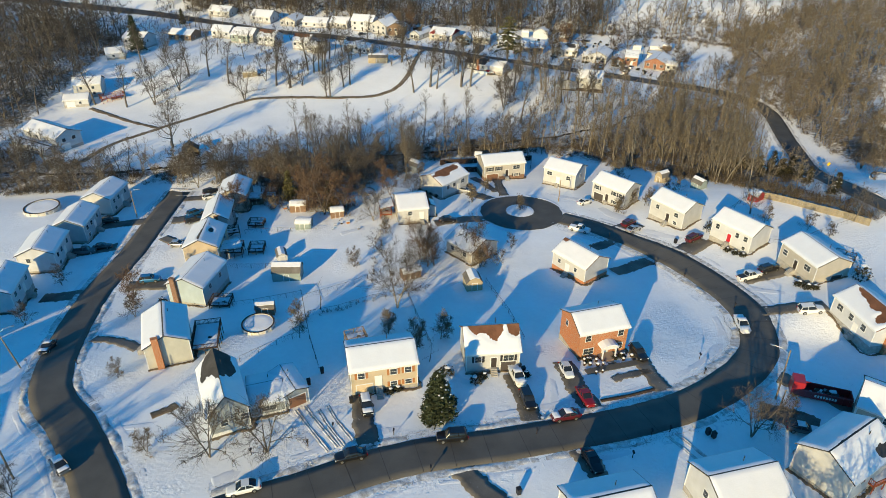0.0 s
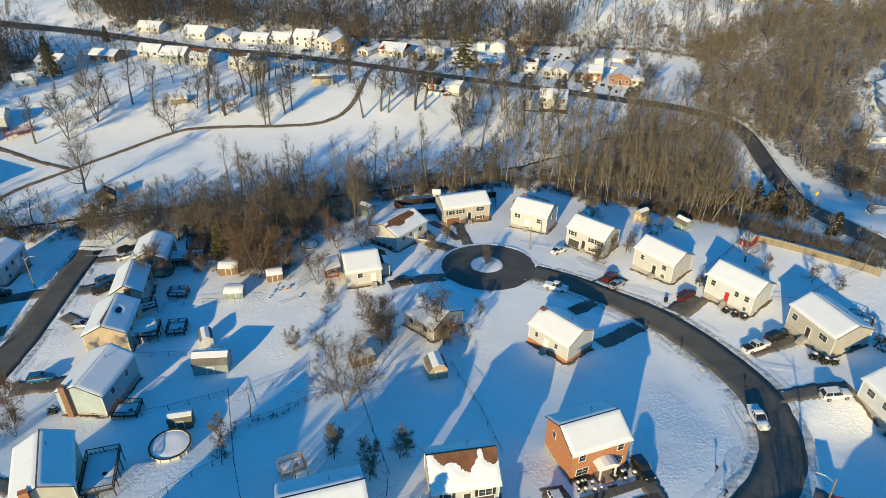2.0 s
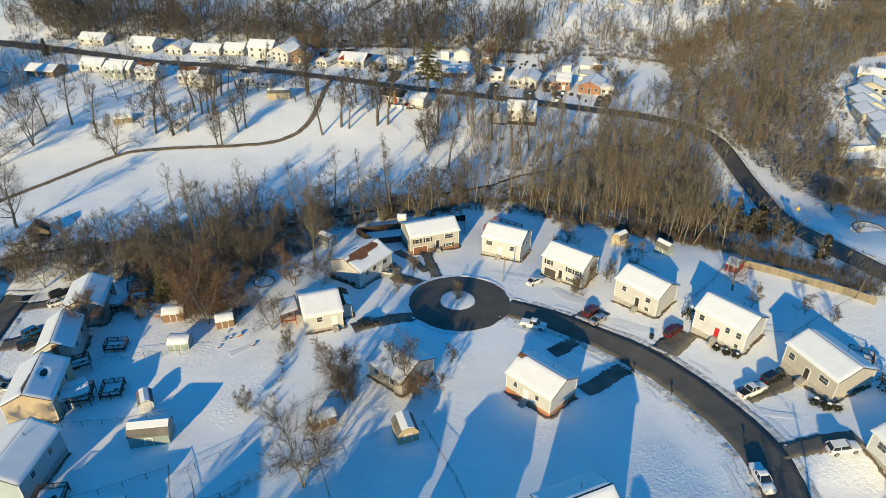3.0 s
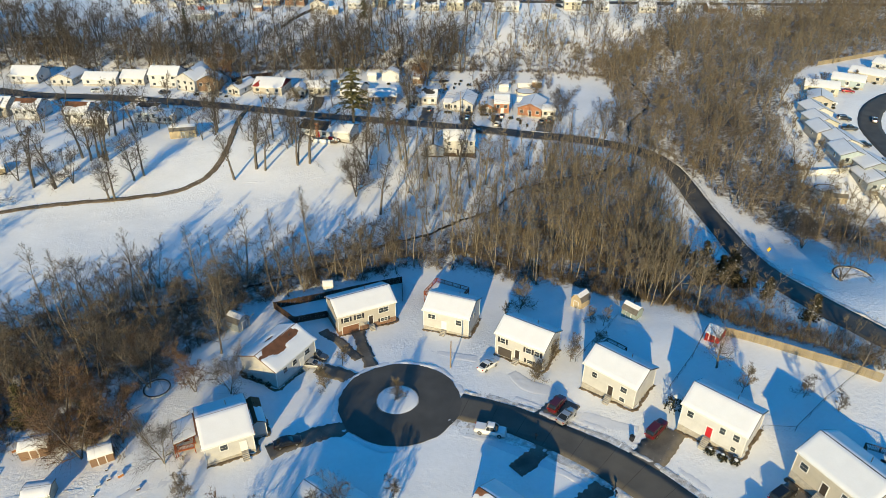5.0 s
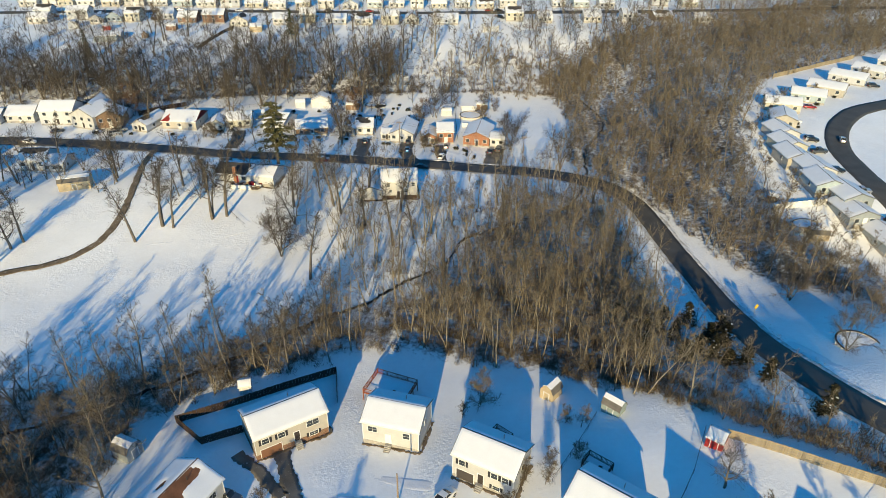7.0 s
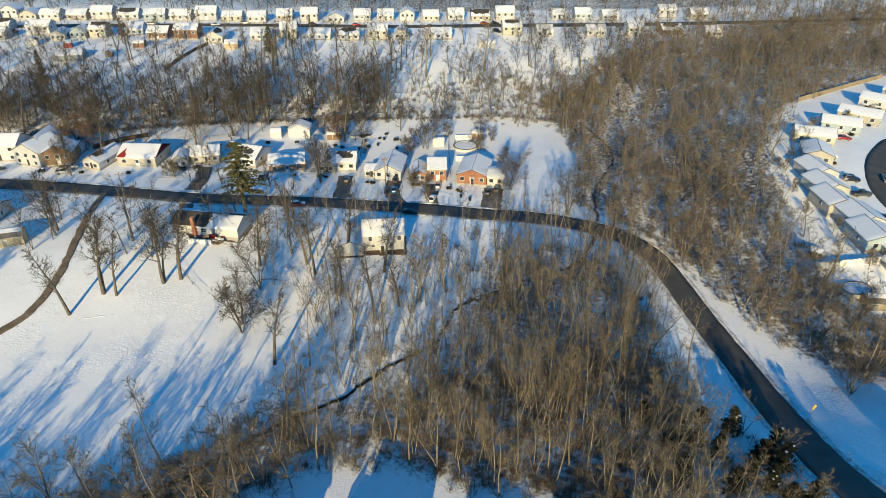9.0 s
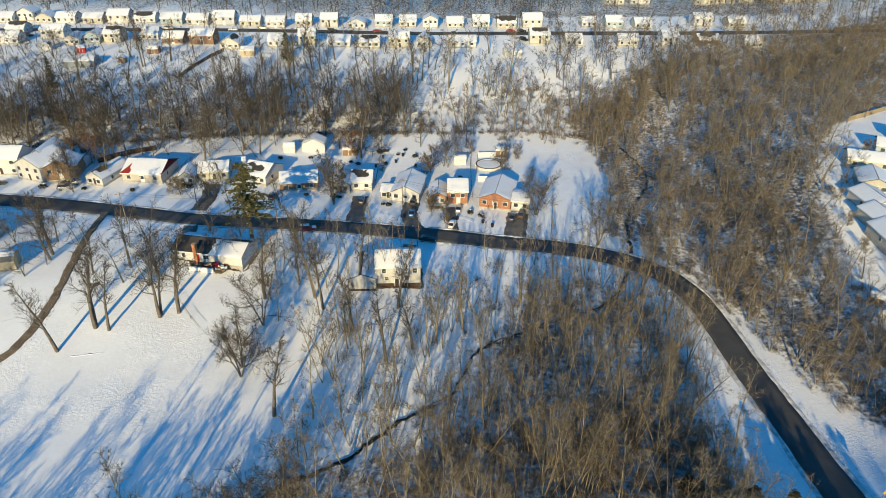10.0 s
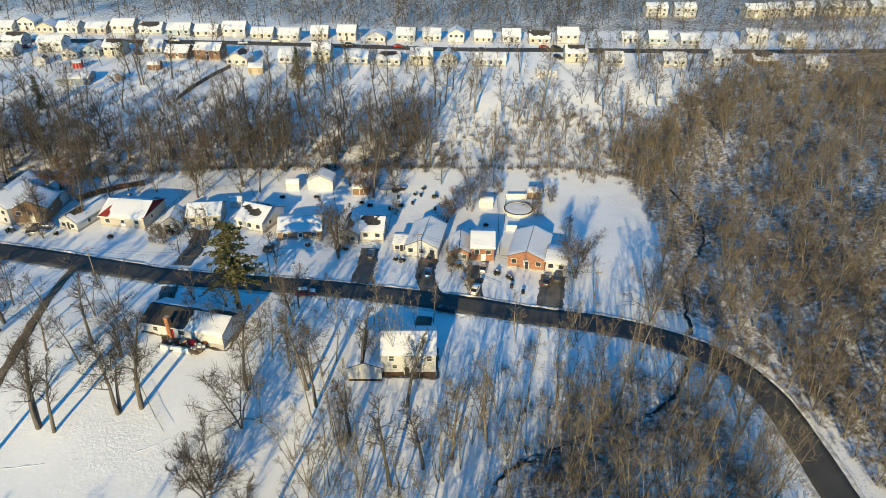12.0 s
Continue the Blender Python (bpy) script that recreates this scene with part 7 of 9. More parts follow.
# ---- single trees ----
TREES = {}
for key, args, bark, twig, lab in (
        ("tall", (501, 15, 4.6, 16, 8, 9, 0.34, 0.05), BARK, TWIG, "tall bare tree on the snowy field"), ("tall2", (502, 14, 3.6, 14, 8, 8, 0.34, 0.08), BARK, TWIG, "tall slender bare tree on snow"),
        ("wide", (503, 11, 6.4, 18, 10, 10, 0.2, 0.05, True), BARK, TWIG, "wide bare tree with many branching stems"), ("wide2", (504, 10, 5.2, 18, 10, 9, 0.15, 0.05, True), BARK, TWIG, "spreading bare tree in a snowy yard"),
        ("yard", (505, 6.5, 2.9, 16, 10, 10, 0.2, 0.05), BARK, TWIG_TAN, "small bare tree in a yard"), ("yard2", (506, 6.0, 2.8, 16, 10, 10, 0.16, 0.05, True), BARK, TWIG, "small bare multi-stemmed tree"),
        ("rust", (507, 9, 4.2, 18, 11, 13, 0.12, 0.05, True), BARK, TWIG_RED, "rust-brown twiggy tree beside the yards"), ("pale", (508, 13, 4.5, 14, 8, 8, 0.25, 0.06), BARK_PALE, TWIG_TAN, "pale-barked bare tree among scrub"),
        ("great", (510, 12, 7.0, 26, 13, 11, 0.16, 0.05, True), BARK_PALE, TWIG, "great bare tree with a dense fan of fine twigs"), ("round", (511, 6.0, 2.8, 22, 12, 11, 0.06, 0.06, True), BARK, TWIG_TAN, "dense round bare shrub-like tree"),
        ("oak", (512, 14, 8.6, 17, 10, 9, 0.2, 0.08, False, 2.2), BARK, TWIG, "great old oak with a thick trunk, bare"), ("sycamore", (513, 14, 8.0, 15, 9, 8, 0.26, 0.1, False, 1.5), BARK_PALE, TWIG_TAN, "tall sycamore with pale limbs at the wood's edge, bare"), ("snag", (509, 8, 3.4, 7, 2, 2, 0.25, 0.12), BARK, TWIG, "dark dead tree with stubby branches")):
    thick = args if len(args) > 9 else (*args, *((False,) if len(args) == 8 else ()), 1.0 if key in ("great", "round", "yard", "yard2", "rust", "snag") else 1.7)
    a, b = bare_tree(*thick, steep=0.9 if key.startswith("tall") else 0.7, tw=0.013 if key in ("great", "round") else 0.022 if key in ("tall", "tall2", "oak", "pale", "wide", "wide2") else 0.017, long=1.45)
    TREES[key] = (bulk("trunk", *a, bark, True), bulk("crown", *b, twig), lab)
PLACED = [
    ("great", [(-9.3, 108.4), (-24, 172.4)], 1.2), ("oak", [(78.8, 148.2)], 0.66), ("oak", [(98.8, 138)], 0.6), ("wide", [(132.7, 191.1)], 0.85), ("round", [(53, 182.2)], 1.35), ("round", [(52.4, 162.6), (47.7, 157.3), (57.4, 162.6), (8.3, 164.1), (64.5, 170.9), (62.5, 162.3)], 0.8), ("wide", [(20.8, 157.4)], 0.42), ("wide", [(-33.8, 65.4), (-25.5, 66), (46.5, 69.2)], 1.0), ("round", [(0.5, 96.3), (-4.6, 94.5), (-10.1, 98.9), (-28.8, 102.7), (-53.9, 98.4), (8.6, 127), (-4.6, 129.6), (-59.9, 154.6), (-50.6, 164.6), (-47.3, 161.6), (-54.4, 160.4), (-14.5, 143.5), (-20.7, 127.7)], 0.85), ("great", [(-3.5, 127.3), (-8.8, 166.8)], 0.85), ("wide2", [(6.9, 131.2)], 1.05), ("round", [(-56.4, 85.2), (-43.7, 66.8)], 0.85), ("yard", [(-27, 96.6), (-10.1, 96), (-4.6, 91), (-0.3, 95.5), (79, 141)], 0.85),
    ("rust", [(-32.3, 156.7), (-35.9, 162.5)], 1.5), ("great", [(-18.5, 151.6), (-67.3, 180.5), (-75.1, 180.7)], 0.95), ("snag", [(-25.3, 108.4), (-2.3, 87.7)], 0.8), ("yard2", [(-85.8, 106.3), (-59.3, 58.9), (53.7, 72.7), (16.7, 136.3), (12.7, 128), (-63.8, 108.3), (-87.8, 124)], 0.9), ("rust", [(-34.9, 158.7), (-27.5, 161.9), (8.7, 128), (-66.1, 112.3), (-57.2, 157.1), (-5.3, 134.6), (-2.1, 127.8), (-31.7, 168.7), (-24.6, 177.2), (-15.4, 169.1)], 1.15),
    # Great trees from x -86 to -68: unseen, added to shade the side road.
    ("wide", [(38.7, 39.6), (41.8, 37.2), (31.3, 36.5), (48.2, 42.2)], 1.1), ("great", [(-86, 62), (-75, 48), (-68, 44)], 1.1), ("wide", [(133.8, 192.7), (120.4, 166.4)], 0.8), ("yard", [(8, 165.4), (12.1, 170.6), (48.7, 180), (47, 156.8), (55.4, 160), (66.4, 168.8), (21, 157.7)], 0.75), ("sycamore", [(-12.2, 195.5), (-11.6, 181), (-41.5, 205.5)], 1.0), ("sycamore", [(-27, 183.5), (-22, 200.5), (-31, 203)], 0.72), ("pale", [(85.8, 166)], 0.85), ("yard2", [(51.3, 161.9), (90.1, 131.8), (87.4, 136.5)], 0.8),
    ("tall", [(-5.8, 272), (7.3, 272.5), (11.2, 273), (30, 273.7)], 1.33), ("wide", [(23.9, 252.8)], 1.3), ("great", [(107.9, 295.3), (93.6, 336.8), (52.4, 317.7), (17.5, 359.2), (-21.1, 341.9)], 1.25), ("rust", [(86.8, 333.7), (-12.5, 483.3), (-18.5, 363), (-22, 365.4), (63.6, 354), (65.2, 351.3)], 1.2), ("round", [(111.1, 329.4), (118.5, 337.2), (81.6, 300.7), (79.9, 307.9), (71.5, 340.2), (57.7, 337.6), (104.3, 345.5), (69.3, 359.3), (-12.3, 347.7), (9.3, 332.4), (7.1, 333.4)], 0.9), ("wide", [(29, 264.6), (116.9, 275.4)], 1.33), ("tall2", [(39.9, 291.3), (41.3, 271.4), (52.7, 318.8), (51.8, 272.2), (47.8, 258.8), (59.1, 263), (59.1, 248.8), (52.8, 246.8), (42.5, 266.8), (-0.1, 291.9), (66.7, 351.7)], 1.26),
    ("wide2", [(-64.9, 270.2), (23.6, 250.1), (-60.1, 272.5), (-76.4, 276.8)], 1.33), ("tall2", [(-71.1, 272.1), (-53.4, 285.5), (-12.5, 266.8), (-5.6, 272.3), (-3, 270.6), (-19.2, 303.2), (7.5, 273.2), (11.2, 273.4), (-47.4, 308.4), (-53.3, 305), (-37.5, 320.4), (-55.3, 287), (29.2, 237.6)], 1.33),
    ("oak", [(-93.6, 210.9)], 1.25), ("oak", [(-57.4, 285.7), (-42.5, 271.3), (-19.2, 300.4), (6.1, 287.1), (-48.4, 261.9)], 1.0), ("wide", [(-81.1, 258.3), (-110.5, 267.4), (-115.9, 253.8)], 1.54), ("tall", [(-126, 250.8), (-140, 253.5), (-110.7, 281.1), (-102.1, 281.2), (-91.7, 274), (-71.1, 273.2), (-64.6, 270.6), (-39.9, 273.7), (-46.7, 262), (-137.7, 297.3), (-60.3, 287.9), (-52.3, 284.9)], 1.26), ("pale", [(164.1, 380.1), (82, 395.2), (141.4, 402.5), (49.3, 412), (113.8, 402.3), (21.4, 400.7), (72.8, 389.2)], 1.61),
    ("tall2", [(-9.3, 448.8), (30.3, 419.7), (52.5, 426.2), (60.5, 430.5), (99.9, 408.5), (143.4, 434.5), (2, 452.8)], 1.26), ("tall2", [(52.7, 318.8), (33.7, 359.8), (16, 358.2), (-12.4, 348), (-15.2, 462.9), (-8.2, 448.6), (81, 438.9), (59, 449.1), (40.3, 440), (177.4, 428.6), (197, 430.3), (217.8, 423.6), (-22.3, 348.7), (28.7, 364.4), (104.8, 428.5), (71.9, 440.5)], 1.2), ("wide2", [(92.6, 338.1), (111.4, 332.4), (84.1, 330), (107.6, 295.6), (60.9, 360), (74.1, 353.9)], 0.9), ("yard", [(9.3, 332.4), (80.4, 295.3), (78.6, 303.3), (113.8, 315.5)], 0.9), ("pale", [(116.5, 252.7), (117, 242.6), (107.7, 250.4), (86.2, 251.2), (120.9, 251.7), (88.1, 245.6), (71.3, 252.1), (64.4, 249.9)], 1.19)]
rngt = np.random.RandomState(8)
for kind, pts, size in PLACED:
    for x, y in pts:
        tree_thing(kind, x, y, size * rngt.uniform(0.85, 1.15), rngt.uniform(0, 360))


def needle_tree(x, y, h, r, seed, label, snow=0.3, ragged=0.35, clear=0.05, layers=22, per=13, needles=None, power=0.8, sprays=4):
    ob = thing("conifer", x, y, 0, label, "tree")
    part("trunk", Shape().tube((0, 0, -0.3), (0, 0, h * 0.95), 0.025 * h, 0.03, 7).mesh("trunk", BARK), ob)
    green, white = conifer(seed, h, r, snow, ragged, clear, layers, per, power, sprays)
    part("crown", bulk("crown", *green, needles or NEEDLE), ob)
    if white:
        tagged(part("snow_clumps", bulk("snow_clumps", *white, SNOW), ob), kind="stuff")


needle_tree(-0.6, 73.5, 9.0, 3.0, 1, "dark green spruce with snow on its boughs", 0.18, 0.3, 0.03, 30, 20)
needle_tree(28.6, 298.1, 23, 7.6, 2, "tall ragged olive-green pine beside the street", 0.08, 0.75, 0.34, 11, 15, NEEDLE_OLIVE, 0.5, 11)
needle_tree(-44.3, 169.4, 9, 2.6, 7, "olive-green conifer behind the yards", 0.05, 0.4, 0.05, 16, 16, NEEDLE_OLIVE)
needle_tree(-31.6, 161.9, 8, 2.2, 8, "olive-green conifer beside a rusty tree", 0.05, 0.4, 0.05, 14, 14, NEEDLE_OLIVE)
needle_tree(51.2, 444.1, 13, 3.4, 3, "dark green spruce behind the far houses", 0.2)
needle_tree(-146.5, 316, 17, 4.8, 4, "dark green pine at the wood's edge", 0.05, 0.5, 0.08, 26, 26)
needle_tree(-146.5, 378, 8, 2.2, 5, "dark green spruce by the far street", 0.1)
needle_tree(-40.6, 430, 13, 2.6, 6, "ivy-covered dark tree at the wood's edge", 0.1, 0.5)
CEDARS = [(101.8, 195.2), (95.5, 192.5), (103.9, 190.4), (92.2, 190.5), (97.8, 186.2), (97.1, 190.6), (102.6, 182), (103.5, 178.9), (98, 179.5), (98.6, 176.1), (99.4, 172.7), (94.3, 178.4), (88.5, 183.5), (102, 171.3), (105.8, 182.9), (93.4, 200.5), (101.3, 165), (102, 153.6)]
for k, (x, y) in enumerate(CEDARS):
    needle_tree(x, y, 3.4 + 2.8 * ((k * 7) % 5) / 4, 1.6 + 0.2 * (k % 4), 10 + k, "small dark red cedar in the snow", 0.08, 0.45, 0.02, 12, 11, NEEDLE_DARK, 0.65)
for k, (x, y, r) in enumerate(((87.1, 113.3, 1.9), (66.8, 142, 1.8), (-60.6, 114.4, 1.0), (-52.5, 113.3, 1.0), (5.7, 82, 1.1), (14.2, 83.7, 0.8), (6.9, 83.1, 0.8), (1.3, 76.6, 1.2), (0.7, 84.3, 1.3),
        (-6.5, 172.2, 1.1), (-4.6, 170.7, 1.0), (-3.1, 169.3, 1.0), (-1.5, 167.9, 1.1), (24.9, 89.4, 0.7), (25.6, 88, 0.7), (32, 89.5, 0.7), (30.6, 89.1, 0.6), (66.9, 131.3, 0.8), (68, 129.6, 0.8), (69.2, 128.2, 0.8),
        (74.5, 113.2, 1.0), (75.4, 111.6, 1.0), (76.7, 110.9, 0.9), (5.8, 134.8, 0.9), (-7.2, 79.7, 0.8), (-8.5, 78.9, 0.8))):
    shrub(x, y, r, "dark evergreen shrub dusted with snow", seed=k, h=r * (1.5 if r > 1.5 else 1.1))


def scrub_line(pts, gap, seed, label, size=(0.35, 0.8)):
    line = smooth_line(pts, gap)
    rng = np.random.RandomState(seed)
    sp = [(x + rng.normal(0, 0.4), y + rng.normal(0, 0.4), rng.rand() * 6.28, rng.uniform(*size), rng.randint(len(VAR_BUSH))) for x, y in line]
    scatter(VAR_BUSH, sp, "scrub", BRUSH, label, "scrub")


scrub_line([(-27.8, 105.6), (-21.3, 108.1), (-14.7, 112.2), (-7.7, 114.8), (-2.9, 118.7)], 0.8, 1, "dry scrub along a wire fence", (0.2, 0.45))
scrub_line([(-15.9, 162.9), (-15.6, 139), (-15.9, 130.3), (-15.4, 117.9)], 1.2, 2, "dry scrub along a yard boundary", (0.2, 0.5))
scrub_line([(77.4, 178.6), (82.1, 171.7), (86.2, 164.8), (89.7, 158.3), (95.4, 149.6), (100, 142.3), (102.5, 137.3)], 0.7, 4, "tangled brush along the back fence", (0.6, 1.2))
scrub_line([(82, 181.9), (87, 173.2), (90.7, 164.3), (94.4, 156.7), (98.3, 150.3), (102.1, 144.5), (104.8, 139.6)], 0.9, 14, "tangled brush behind the back fence", (0.6, 1.3))
scrub_line([(30.8, 213.3), (46.9, 210.7), (60.5, 200.5), (70.1, 187.5), (74.4, 178)], 0.9, 5, "tangled brush along the yards' back", (0.5, 1.1))
scrub_line([(-30.3, 170), (-25.1, 175.5), (-20.5, 180.6), (-14.5, 185.9), (-7.9, 192.3)], 0.9, 6, "tangled brush at the wood's edge", (0.4, 1.0))
scrub_line([(129.4, 268.4), (132.8, 259.4), (133, 244.4), (133.2, 234.6), (133.1, 226.1)], 1.2, 8, "dry grass and brush on the road bank", (0.3, 0.8))
scrub_line([(-42.9, 383), (-26.6, 380.3), (-2.1, 378.9), (23.4, 377.7), (51.7, 374.2), (77.1, 369.7), (109.8, 362), (131.9, 357.3), (155.7, 343.9)], 1.5, 9, "brush along the back of far yards", (0.5, 1.2))


# ---- driveways ----
DRIVES = []
for k, (pts, w) in enumerate((
        ([(-10.7, 66.5), (-11.9, 71.5), (-13.3, 77.9)], 3.4), ([(14, 72.4), (13.1, 78.4), (11.9, 84.1)], 3.2), ([(23.9, 74.8), (22.2, 81.4), (21.2, 87.9)], 3.6), ([(36.6, 79.8), (35.6, 84.7), (35, 91.4)], 3.0), ([(28.8, 82.7), (31.5, 83.8), (35.9, 85.5)], 1.6),
        ([(56.3, 132.5), (60.3, 135.2), (63.9, 137.7)], 5.4), ([(65.1, 118), (69.8, 118.8), (74.6, 120)], 4.2), ([(62.9, 104.2), (68.9, 104.4), (75.3, 104)], 3.6), ([(44, 145.3), (47.4, 147.7), (50.9, 150.2)], 5.0), ([(17.6, 168.8), (16.7, 177.6), (16.5, 183.1)], 2.7), ([(15.5, 171.8), (12.7, 178.2), (9.1, 184.3)], 2.2),
        ([(14.2, 165.5), (11.1, 167.9), (7.4, 170.9)], 3.6), ([(12, 152.7), (4.4, 151.9), (-2.1, 149.9)], 3.4), ([(51.8, 132.6), (47, 129.6), (43.9, 127.7), (39.2, 125.1)], 3.4), ([(36.4, 136.8), (39.8, 138.6), (44.2, 141.6)], 3.0),
        ([(-67.9, 99.1), (-62, 97.7), (-56.9, 94.4)], 2.4), ([(50.4, 75.3), (54.6, 73.6), (57.9, 71.5)], 4.2), ([(57.2, 83.6), (62.1, 79.6), (66.3, 74.1)], 3.6), ([(19.9, 66.4), (21.2, 63.6), (22.3, 59.5)], 3.2), ([(2.7, 62.2), (5.3, 59.2), (8.1, 55.6)], 3.6),
        ([(-94.2, 153.8), (-87.5, 155.9), (-80.2, 157.2)], 4.0), ([(-94.7, 138.2), (-89.5, 140.5), (-83.2, 142.4)], 4.0), ([(-89.3, 118.2), (-84, 118.9), (-78.7, 119.6)], 4.0), ([(-74.3, 156.8), (-70.2, 157.6), (-65.6, 158.6)], 4.5), ([(-73, 146.5), (-69.3, 144), (-65.7, 142.6)], 3.0), ([(-71.8, 122.1), (-67.4, 122.7), (-62.1, 122.6)], 4.5), ([(-81.5, 172.2), (-76.6, 172.3), (-70.6, 173.1)], 4.0),
        ([(68.5, 289), (65.6, 281.6), (60.6, 273.6)], 3.6), ([(72.1, 296.8), (72.2, 304.9), (75.4, 313.8)], 4.6), ([(81.9, 292.5), (83.3, 299.5), (85.3, 307.1)], 3.0), ([(96.2, 283.5), (99.5, 290.6), (103.1, 297.8)], 6.0), ([(56, 305.1), (58.9, 313.3), (61.2, 321.9)], 4.6), ([(14.5, 320.3), (17.1, 328.7), (18.6, 338.5)], 4.5), ([(13.7, 315), (12.9, 310), (12.4, 303)], 3.6))):
    driveway(pts, w, seed=k)
    DRIVES.append((pts, w))


def ruts(pts, label):
    ob = new("tyre_tracks")
    tagged(ob, label, "tyre tracks", kind="structure")
    line = np.array(pts, float)
    n = side_of(line)
    for k, o in enumerate((-0.95, -0.6, 0.6, 0.95)):
        part("rut", strip("rut", [tuple(p) for p in line + n * o], 0.3, SNOW_DIRTY, 0.02, 0.7, 2, 0.05, k), ob)


ruts([(-22.5, 75.5), (-19.7, 71.5), (-15.8, 66.2)], "narrow tyre tracks pressed into the snow")
ruts([(-18.9, 75.4), (-16.6, 71.4), (-13.4, 66.9)], "tyre tracks pressed into the snowy yard")
ruts([(34.7, 69.5), (36.1, 67.1), (37.6, 64.3)], "dark tyre tracks across the snowy verge")
tagged(new("plank_edge", strip("plank_edge", [(25.5, 77.1), (30.2, 78.4), (35, 80.1)], 0.5, WOOD_DARK, 0.2, 1.0, 2, 0.05, 1)), "dark bare retaining edge along the lawn", "edging", kind="structure")
tagged(new("bare_earth", strip("bare_earth", [(-46.2, 74.6), (-45, 75.5), (-43.2, 77.4)], 1.6, DIRT, 0.04, 0.6, 3, 0.25, 5)), "bare dark earth scraped free of snow", "earth", kind="structure")

